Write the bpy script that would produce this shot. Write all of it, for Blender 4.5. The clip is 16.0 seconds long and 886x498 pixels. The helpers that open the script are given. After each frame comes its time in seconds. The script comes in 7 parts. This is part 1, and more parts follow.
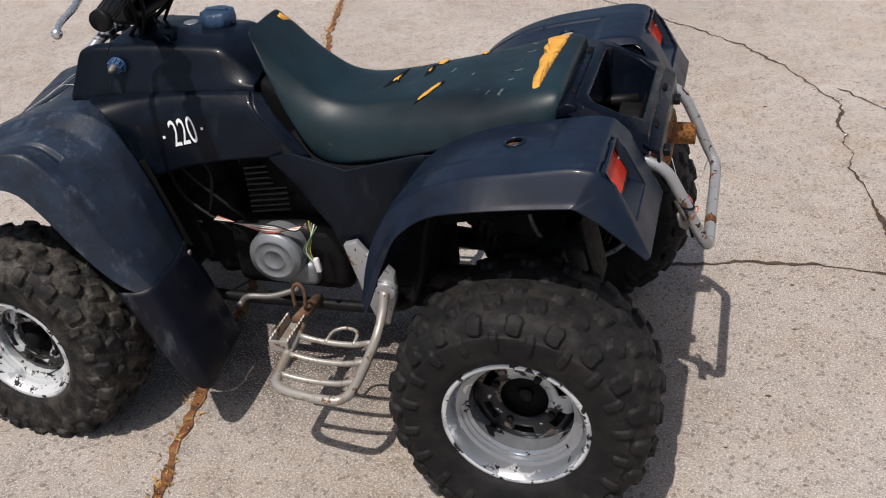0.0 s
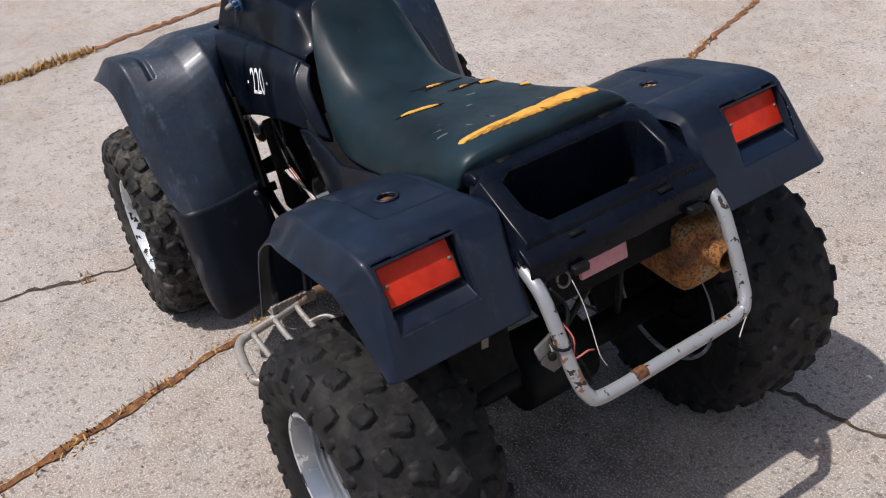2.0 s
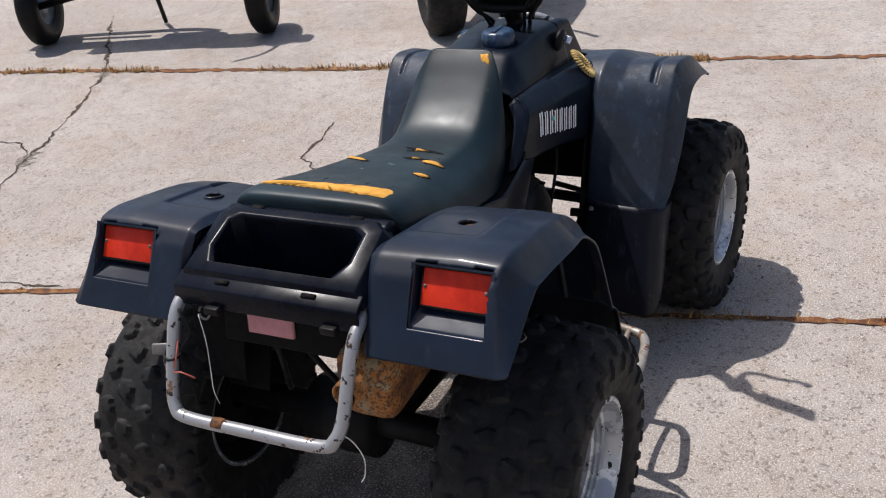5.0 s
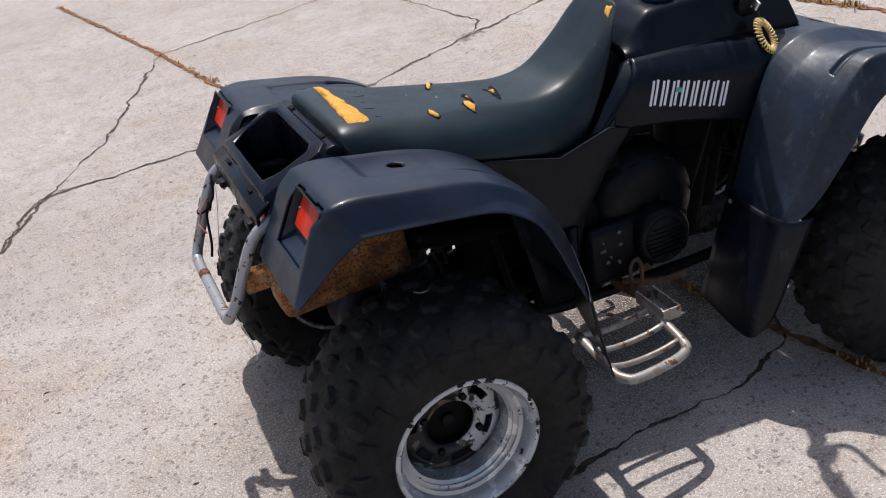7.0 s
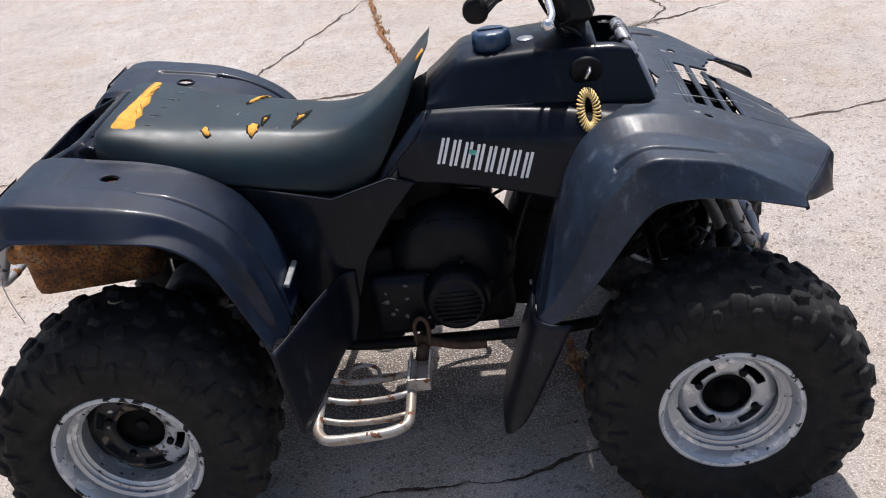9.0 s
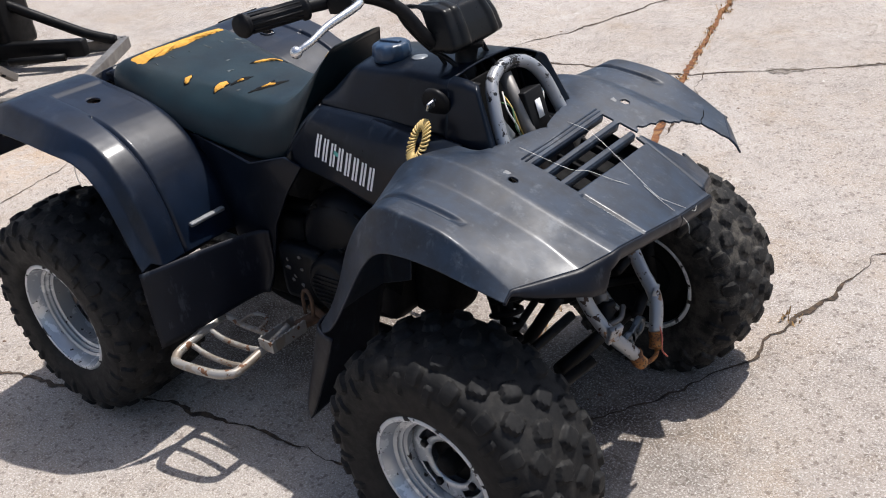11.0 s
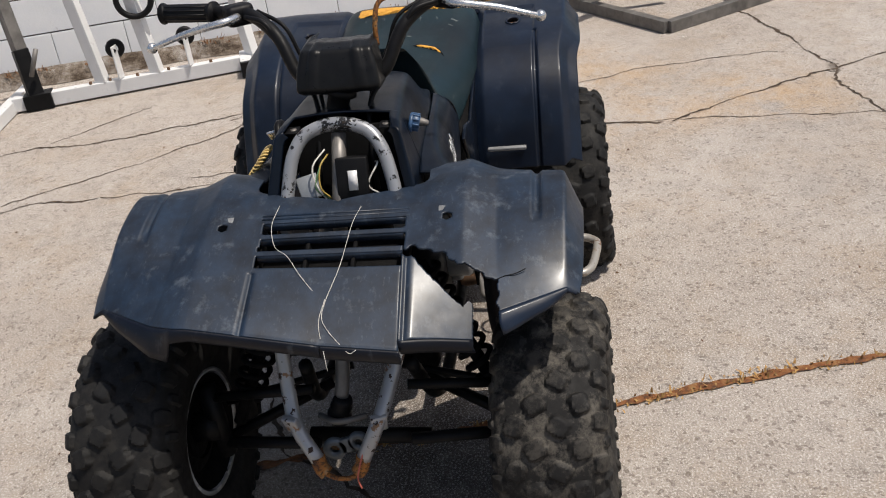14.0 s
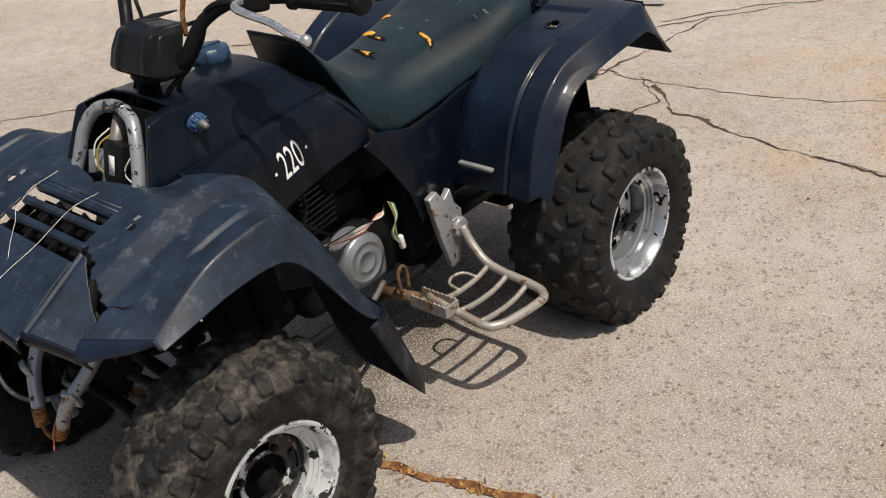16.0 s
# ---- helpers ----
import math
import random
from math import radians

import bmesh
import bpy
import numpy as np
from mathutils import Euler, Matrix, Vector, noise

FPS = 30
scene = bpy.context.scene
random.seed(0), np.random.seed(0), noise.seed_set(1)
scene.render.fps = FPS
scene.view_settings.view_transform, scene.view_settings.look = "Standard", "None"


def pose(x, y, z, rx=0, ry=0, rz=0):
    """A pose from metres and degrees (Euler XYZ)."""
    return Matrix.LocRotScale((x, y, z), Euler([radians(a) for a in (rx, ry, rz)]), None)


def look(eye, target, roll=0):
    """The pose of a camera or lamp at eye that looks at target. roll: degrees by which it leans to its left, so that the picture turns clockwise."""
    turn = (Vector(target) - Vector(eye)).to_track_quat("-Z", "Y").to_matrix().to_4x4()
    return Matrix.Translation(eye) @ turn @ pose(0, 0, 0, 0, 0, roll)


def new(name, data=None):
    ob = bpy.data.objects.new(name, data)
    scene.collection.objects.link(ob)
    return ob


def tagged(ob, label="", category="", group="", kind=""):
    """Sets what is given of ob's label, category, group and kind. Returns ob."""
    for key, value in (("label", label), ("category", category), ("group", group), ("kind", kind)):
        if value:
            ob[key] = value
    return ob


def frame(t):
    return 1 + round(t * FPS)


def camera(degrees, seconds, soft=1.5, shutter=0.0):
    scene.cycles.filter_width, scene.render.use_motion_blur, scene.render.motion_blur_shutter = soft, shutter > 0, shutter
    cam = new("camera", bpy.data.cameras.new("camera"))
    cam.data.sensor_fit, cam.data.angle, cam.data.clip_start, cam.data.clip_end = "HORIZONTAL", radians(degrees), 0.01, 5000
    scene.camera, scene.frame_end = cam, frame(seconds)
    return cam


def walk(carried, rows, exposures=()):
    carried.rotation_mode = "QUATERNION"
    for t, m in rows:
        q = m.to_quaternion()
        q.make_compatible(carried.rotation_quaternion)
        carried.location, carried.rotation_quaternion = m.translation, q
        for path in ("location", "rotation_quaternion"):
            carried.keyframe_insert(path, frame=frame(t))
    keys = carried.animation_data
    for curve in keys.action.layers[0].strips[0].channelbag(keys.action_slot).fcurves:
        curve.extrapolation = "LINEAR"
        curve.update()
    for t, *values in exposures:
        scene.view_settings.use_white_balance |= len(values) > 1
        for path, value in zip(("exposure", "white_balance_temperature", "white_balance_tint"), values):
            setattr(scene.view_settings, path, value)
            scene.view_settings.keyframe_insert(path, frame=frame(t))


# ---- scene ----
cam = camera(48.2, 16.0, 1.1)

PATH = [
    (0, (-0.894, 1.872, 1.466), (-0.354, 0.235, 0.452), -4.8),
    (0.5, (-1.133, 1.686, 1.456), (-0.345, 0.159, 0.432), -4.4),
    (1, (-1.368, 1.492, 1.482), (-0.306, 0.164, 0.43), -3.5),
    (1.5, (-1.528, 1.184, 1.48), (-0.229, 0.115, 0.397), -6.0),
    (2, (-1.735, 0.898, 1.483), (-0.28, 0.05, 0.403), -6.4),
    (2.5, (-1.907, 0.624, 1.479), (-0.35, 0.017, 0.38), -6.8),
    (3, (-1.962, 0.332, 1.478), (-0.337, -0.027, 0.369), -4.6),
    (3.2, (-1.995, 0.214, 1.504), (-0.325, -0.034, 0.43), -6.8),
    (5.3, (-1.837, -1.146, 1.493), (-0.412, -0.087, 0.572), -7.9),
    (5.5, (-1.775, -1.248, 1.487), (-0.448, -0.063, 0.574), -9.5),
    (6, (-1.538, -1.425, 1.469), (-0.389, -0.083, 0.532), -7.5),
    (6.5, (-1.305, -1.654, 1.455), (-0.42, -0.102, 0.557), -8.1),
    (7, (-1.01, -1.829, 1.441), (-0.423, -0.176, 0.482), -9.1),
    (7.5, (-0.668, -1.867, 1.445), (-0.181, -0.178, 0.491), -7.2),
    (8, (-0.362, -1.965, 1.432), (-0.141, -0.198, 0.521), -6.8),
    (8.5, (-0.054, -2.02, 1.423), (-0.078, -0.249, 0.494), -9.0),
    (9, (0.234, -1.923, 1.437), (0.066, -0.184, 0.463), -8.5),
    (9.2, (0.348, -1.896, 1.441), (0.149, -0.157, 0.474), -8.9),
    (11.3, (1.667, -1.294, 1.414), (0.35, -0.133, 0.457), -9.3),
    (11.5, (1.743, -1.178, 1.409), (0.346, -0.116, 0.451), -9.9),
    (12, (1.867, -0.859, 1.408), (0.333, -0.03, 0.427), -9.7),
    (12.5, (2.06, -0.555, 1.394), (0.363, -0.041, 0.47), -8.1),
    (13, (2.133, -0.267, 1.381), (0.374, -0.018, 0.462), -9.8),
    (13.5, (2.096, 0.062, 1.405), (0.352, 0.094, 0.429), -9.6),
    (14, (2.113, 0.439, 1.401), (0.352, 0.149, 0.498), -8.4),
    (14.5, (1.984, 0.777, 1.39), (0.303, 0.206, 0.47), -8.0),
    (15, (1.776, 1.085, 1.399), (0.175, 0.339, 0.46), -7.6),
    (15.5, (1.59, 1.418, 1.404), (0.138, 0.395, 0.485), -6.9),
    (16, (1.329, 1.605, 1.375), (0.051, 0.39, 0.431), -7.1),
]
walk(cam, [(t, look(eye, target, roll)) for t, eye, target, roll in PATH],
     [(0, 0.16, 6560, 12), (0.5, 0.24, 6380, 13), (1.5, 0.30, 6280, 13), (2.5, 0.27, 6280, 13), (5.5, 0.34, 6280, 13), (8, 0.50, 6130, 14), (9, 0.64, 6220, 13), (11.5, 0.55, 6340, 11), (12.5, 0.42, 6540, 11), (14, 0.20, 6740, 10), (16, 0.17, 7000, 10)])

# ---- world and sun ----
SUN_TO = Vector((0.10, 0.44, 1.0)).normalized()
world = bpy.data.worlds.new("world")
scene.world = world
world.use_nodes = True
wn = world.node_tree.nodes
sky = wn.new("ShaderNodeTexSky")
sky.sky_type, sky.sun_disc = "NISHITA", False
sky.sun_elevation = math.asin(SUN_TO.z)
sky.sun_rotation = math.atan2(SUN_TO.x, SUN_TO.y)
sky.dust_density = 2.6
wn["Background"].inputs["Strength"].default_value = 0.094
world.node_tree.links.new(sky.outputs[0], wn["Background"].inputs["Color"])
sun = new("sun", bpy.data.lights.new("sun", "SUN"))
sun.data.energy, sun.data.angle, sun.data.color = 3.90, radians(0.6), (1.0, 0.95, 0.88)
sun.matrix_world = look(SUN_TO * 20, (0, 0, 0))


# ---- materials ----
class Nodes:
    """A small wrapper to wire node materials."""

    def __init__(self, name):
        self.mat = bpy.data.materials.new(name)
        self.mat.use_nodes = True
        self.tree = self.mat.node_tree
        self.bsdf = self.tree.nodes["Principled BSDF"]
        self.pos = self.tree.nodes.new("ShaderNodeTexCoord").outputs["Object"]

    def link(self, a, b):
        self.tree.links.new(a, b)

    def noise(self, scale, detail=4.0, rough=0.6, stretch=None, shift=0.0):
        n = self.tree.nodes.new("ShaderNodeTexNoise")
        n.inputs["Scale"].default_value, n.inputs["Detail"].default_value, n.inputs["Roughness"].default_value = scale, detail, rough
        m = self.tree.nodes.new("ShaderNodeMapping")
        m.inputs["Location"].default_value = (shift, shift * 1.7, shift * 0.6)
        if stretch:
            m.inputs["Scale"].default_value = stretch
        self.link(self.pos, m.inputs["Vector"])
        self.link(m.outputs[0], n.inputs["Vector"])
        return n.outputs["Fac"]

    def voronoi(self, scale, out="Distance", feature="F1"):
        n = self.tree.nodes.new("ShaderNodeTexVoronoi")
        n.feature = feature
        n.inputs["Scale"].default_value = scale
        self.link(self.pos, n.inputs["Vector"])
        return n.outputs[out]

    def ramp(self, fac, *stops):
        n = self.tree.nodes.new("ShaderNodeValToRGB")
        e = n.color_ramp.elements
        while len(e) < len(stops):
            e.new(0.5)
        for el, (p, c) in zip(e, stops):
            el.position = p
            el.color = (*c, 1) if isinstance(c, tuple) else (c, c, c, 1)
        self.link(fac, n.inputs["Fac"])
        return n.outputs["Color"]

    def mix(self, fac, a, b, mode="MIX"):
        n = self.tree.nodes.new("ShaderNodeMix")
        n.data_type, n.blend_type = "RGBA", mode
        for socket, v in ((n.inputs[0], fac), (n.inputs[6], a), (n.inputs[7], b)):
            if isinstance(v, (int, float)):
                socket.default_value = v
            elif isinstance(v, tuple):
                socket.default_value = (*v, 1)
            else:
                self.link(v, socket)
        return n.outputs[2]

    def set(self, name, v):
        s = self.bsdf.inputs[name]
        if isinstance(v, (int, float)):
            s.default_value = v
        elif isinstance(v, tuple):
            s.default_value = (*v, 1)
        else:
            self.link(v, s)

    def bump(self, height, strength=0.3, distance=0.002):
        n = self.tree.nodes.new("ShaderNodeBump")
        n.inputs["Strength"].default_value, n.inputs["Distance"].default_value = strength, distance
        self.link(height, n.inputs["Height"])
        self.link(n.outputs[0], self.bsdf.inputs["Normal"])


def plain(name, colour, rough=0.5, metal=0.0, vary=0.25, scale=30):
    n = Nodes(name)
    dark = tuple(c * (1 - vary) for c in colour)
    light = tuple(min(1, c * (1 + vary)) for c in colour)
    n.set("Base Color", n.ramp(n.noise(scale), (0.3, dark), (0.7, light)))
    n.set("Roughness", n.ramp(n.noise(scale * 2, shift=3), (0.3, max(0.02, rough - 0.12)), (0.7, min(1, rough + 0.12))))
    n.set("Metallic", metal)
    if max(colour) < 0.03:
        n.set("Specular IOR Level", 0.16)
    n.bump(n.noise(scale * 6), 0.15, 0.001)
    return n.mat


def painted_plastic(name, colour, dust, rough, scuff, worn=None, onset=0.42, spec=0.32, gloss=0.0, sheen=0.2):
    """Dark moulded plastic with dust film, fine scratches and pale scuffs; worn: where along the length wear begins and is full."""
    n = Nodes(name)
    film = n.ramp(n.noise(17 if worn else 7, 6, 0.7), (onset, 0.0), (onset + 0.33, 1.0))
    streak = n.ramp(n.noise(26, 5, 0.7, (1, 1, 0.35), 5), (0.57, 0.0), (0.74, 1.0))
    if worn:
        sep = n.tree.nodes.new("ShaderNodeSeparateXYZ")
        n.link(n.pos, sep.inputs[0])
        where = n.ramp(sep.outputs[0], (worn[0], 0.08), (worn[1], 1.0))
        film = n.mix(1.0, film, where, "MULTIPLY")
        streak = n.mix(1.0, streak, where, "MULTIPLY")
    fine = n.ramp(n.noise(55, 6, 0.8, (1, 3, 1), 15), (0.58, 0.0), (0.68, 0.5))
    if worn:
        streak = n.mix(1.0, streak, n.mix(1.0, fine, where, "MULTIPLY"), "ADD")
    base = n.mix(film, colour, tuple(c + d for c, d in zip(colour, dust)))
    base = n.mix(n.mix(1.0, streak, (scuff, scuff, scuff), "MULTIPLY"), base, (0.12, 0.14, 0.165))
    n.set("Base Color", base)
    n.set("Roughness", n.ramp(n.noise(12, 6, 0.7, None, 9), (0.3, rough - 0.08), (0.75, rough + 0.16)))
    n.set("Specular IOR Level", spec)
    n.set("Coat Weight", gloss)
    n.set("Coat Roughness", sheen)
    n.bump(n.noise(420, 2), 0.10, 0.0006)
    return n.mat


def chipped_paint(name, paint, under, deep, amount, scale, rough=0.35, metal=0.0, chips=0.575):
    """Peeling paint in three layers: paint, undercoat, and bare dark or rusty patches."""
    n = Nodes(name)
    peel = n.ramp(n.noise(scale, 6, 0.62), (amount - 0.01, 0.0), (amount + 0.01, 1.0))
    chip = n.ramp(n.noise(scale * 2.2, 5, 0.6, None, 7), (chips, 0.0), (chips + 0.012, 1.0))
    tint = n.mix(n.noise(60, 4), tuple(c * 0.85 for c in paint), paint)
    c = n.mix(peel, tint, under)
    c = n.mix(chip, c, deep)
    n.set("Base Color", c)
    n.set("Roughness", n.mix(chip, (rough, rough, rough), (0.75, 0.75, 0.75)))
    n.set("Metallic", metal)
    n.bump(n.mix(0.5, peel, chip), 0.25, 0.0008)
    return n.mat


M_BODY = painted_plastic("body_plastic", (0.0018, 0.0048, 0.0125), (0.0032, 0.0076, 0.0168), 0.44, 0.10, None, 0.40, 0.26, 0.18, 0.13)
# body plastic again, darkened for shade on tank, side panels and covers
M_BODY_DARK = painted_plastic("darkened_body_plastic", (0.0020, 0.0036, 0.0074), (0.0028, 0.0050, 0.0095), 0.34, 0.08, None, 0.40, 0.12, 0.14, 0.11)
M_FENDER = painted_plastic("scuffed_plastic", (0.0022, 0.0054, 0.0120), (0.0074, 0.0165, 0.0320), 0.50, 0.46, (0.14, 0.36), 0.34, 0.42, 0.12, 0.20)
M_FLAP = painted_plastic("muddy_flap", (0.0020, 0.0032, 0.0075), (0.0022, 0.0030, 0.0052), 0.42, 0.30, None, 0.42, 0.26)
# pale colour that paints highlights on the fender ledges and notches
M_HIGHLIGHT = plain("pale_highlight", (0.170, 0.175, 0.180), 0.6, 0.0, 0.3, 60)
M_TRAY = painted_plastic("tray_plastic", (0.0018, 0.0028, 0.0062), (0.0028, 0.0040, 0.0070), 0.26, 0.05, None, 0.42, 0.12)
M_BLACK = plain("black_plastic", (0.006, 0.006, 0.0068), 0.5)
M_PAD = plain("moulded_pad", (0.0075, 0.0078, 0.0085), 0.36, 0.0, 0.3, 40)
M_DARK = plain("dark_metal", (0.007, 0.007, 0.0075), 0.5, 0.2, 0.4, 18)
M_SHROUD = plain("oily_black_plastic", (0.0028, 0.0036, 0.0052), 0.42, 0.0, 0.35, 30)
# near black; also used for added fillers that stand in for shaded gaps
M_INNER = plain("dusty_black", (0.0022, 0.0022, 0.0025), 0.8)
M_HOOP = chipped_paint("chipped_hoop", (0.30, 0.31, 0.33), (0.012, 0.012, 0.013), (0.030, 0.022, 0.018), 0.62, 34, 0.34, 0.30, 0.63)
M_CROWN = chipped_paint("bare_crown", (0.30, 0.31, 0.33), (0.010, 0.010, 0.011), (0.030, 0.022, 0.018), 0.48, 45, 0.34, 0.40, 0.60)
M_SILVER = chipped_paint("silver_paint", (0.34, 0.345, 0.355), (0.20, 0.11, 0.06), (0.040, 0.024, 0.018), 0.62, 24, 0.36, 0.40, 0.61)
M_PEG = chipped_paint("worn_silver", (0.34, 0.32, 0.29), (0.25, 0.21, 0.17), (0.15, 0.07, 0.035), 0.53, 16, 0.42, 0.35, 0.60)
M_RIM = chipped_paint("peeling_rim", (0.33, 0.35, 0.38), (0.62, 0.64, 0.65), (0.008, 0.008, 0.009), 0.58, 12, 0.26, 0.65, 0.62)
M_RIM_GREY = chipped_paint("grey_peeling_rim", (0.46, 0.48, 0.50), (0.66, 0.67, 0.67), (0.020, 0.018, 0.016), 0.56, 24, 0.26, 0.45, 0.635)
M_LIP = chipped_paint("white_rim_edge", (0.56, 0.58, 0.59), (0.34, 0.36, 0.38), (0.008, 0.008, 0.009), 0.56, 16, 0.32, 0.15)
M_FACE = chipped_paint("peeled_wheel_face", (0.010, 0.010, 0.011), (0.46, 0.48, 0.49), (0.16, 0.12, 0.09), 0.565, 15, 0.4, 0.2)
M_ALU = plain("cast_aluminium", (0.22, 0.235, 0.25), 0.42, 0.5, 0.15, 40)
M_FIN = plain("dull_alloy", (0.042, 0.039, 0.034), 0.6, 0.3, 0.3, 30)
M_CASTING = plain("blue_grey_casting", (0.090, 0.105, 0.120), 0.45, 0.4, 0.25, 50)
M_LEVER = plain("polished_aluminium", (0.62, 0.62, 0.62), 0.25, 0.85, 0.08, 40)
M_STEEL = plain("grey_steel", (0.16, 0.15, 0.14), 0.55, 0.5, 0.3, 14)
M_TAN = plain("taupe_steel", (0.150, 0.132, 0.115), 0.6, 0.1, 0.25, 9)
M_WHITE = plain("white_gloss", (0.62, 0.62, 0.62), 0.35, 0.0, 0.04, 8)
M_LETTER = plain("white_letters", (0.80, 0.80, 0.79), 0.5, 0.0, 0.06, 60)
M_TEAL = plain("teal_smear", (0.10, 0.42, 0.36), 0.5, 0.0, 0.2, 80)
M_BLUE = plain("faded_blue_plastic", (0.025, 0.065, 0.14), 0.45, 0.0, 0.3, 50)
M_CAP = plain("navy_cap", (0.018, 0.042, 0.085), 0.4, 0.0, 0.4, 50)
M_CORD = plain("yellow_cord", (0.62, 0.44, 0.16), 0.45, 0.0, 0.12, 40)
M_PINK = plain("pink_reflector", (0.46, 0.20, 0.22), 0.5, 0.0, 0.12, 50)
M_WIRE_W = plain("white_wire", (0.62, 0.60, 0.55), 0.5)
M_WIRE_R = plain("red_wire", (0.42, 0.10, 0.07), 0.5)
M_WIRE_Y = plain("yellow_wire", (0.36, 0.25, 0.06), 0.5)
M_WIRE_G = plain("green_wire", (0.10, 0.20, 0.09), 0.5)
M_CREASE = plain("faded_crease", (0.06, 0.075, 0.078), 0.6, 0.0, 0.35, 60)
M_OLDRUST = plain("dull_rust", (0.105, 0.056, 0.030), 0.8, 0.1, 0.5, 40)
M_STRAW = plain("dry_straw", (0.34, 0.20, 0.07), 0.85, 0.0, 0.5, 30)


def seat_vinyl():
    n = Nodes("seat_vinyl")
    fade = n.ramp(n.noise(5, 5, 0.6), (0.35, (0.0024, 0.0064, 0.0090)), (0.7, (0.0070, 0.0220, 0.0285)))
    spots = n.ramp(n.noise(24, 3, 0.5, None, 4), (0.70, 0.0), (0.76, 1.0))
    n.set("Base Color", n.mix(n.mix(1.0, spots, (0.5, 0.5, 0.5), "MULTIPLY"), fade, (0.09, 0.12, 0.12)))
    n.set("Roughness", n.ramp(n.noise(14, 5, 0.6, None, 2), (0.3, 0.36), (0.7, 0.52)))
    n.set("Specular IOR Level", 0.32)
    n.bump(n.voronoi(900), 0.12, 0.0006)
    return n.mat


def foam():
    n = Nodes("seat_foam")
    n.set("Base Color", n.ramp(n.noise(90, 5, 0.7), (0.3, (0.50, 0.22, 0.03)), (0.7, (0.72, 0.38, 0.06))))
    n.set("Roughness", 0.95)
    n.bump(n.noise(260, 4), 0.6, 0.003)
    return n.mat


def rubber(name, mud):
    n = Nodes(name)
    dirt = n.ramp(n.noise(9, 6, 0.7), (0.48, 0.0), (0.78, 1.0))
    tread = n.tree.nodes.new("ShaderNodeAttribute")
    tread.attribute_name = "tread"
    low = n.ramp(tread.outputs["Fac"], (0.15, 1.0), (0.75, 0.50))
    caked = n.mix(1.0, n.ramp(n.noise(17, 8, 0.8, None, 8), (0.47, 0.06), (0.60, 1.0)), low, "MULTIPLY")
    worn = n.mix(dirt, (0.0042, 0.0043, 0.0048), (0.0130, 0.0129, 0.0132))
    n.set("Base Color", n.mix(n.mix(1.0, caked, (mud, mud, mud), "MULTIPLY"), worn, (0.125, 0.112, 0.094)))
    n.set("Roughness", n.ramp(n.noise(40, 4), (0.3, 0.6), (0.7, 0.85)))
    n.set("Specular IOR Level", 0.26)
    n.bump(n.noise(160, 4), 0.3, 0.0015)
    return n.mat


def rust():
    n = Nodes("rusty_steel")
    patch = n.ramp(n.noise(16, 6, 0.65), (0.33, (0.26, 0.20, 0.115)), (0.43, (0.31, 0.125, 0.025)), (0.56, (0.165, 0.060, 0.015)), (0.68, (0.035, 0.018, 0.011)))
    pits = n.ramp(n.noise(165, 3, 0.65, None, 3), (0.50, 0.0), (0.57, 0.75))
    n.set("Base Color", n.mix(pits, patch, (0.025, 0.014, 0.010)))
    n.set("Roughness", 0.8)
    n.set("Metallic", 0.15)
    n.bump(n.noise(120, 5), 0.5, 0.0015)
    return n.mat


def lens_red():
    n = Nodes("red_lens")
    n.set("Base Color", n.ramp(n.noise(40), (0.3, (0.42, 0.018, 0.007)), (0.7, (0.58, 0.036, 0.012))))
    n.set("Roughness", 0.35)
    n.set("Specular IOR Level", 0.18)
    n.bump(n.noise(14, 3), 0.25, 0.002)
    return n.mat


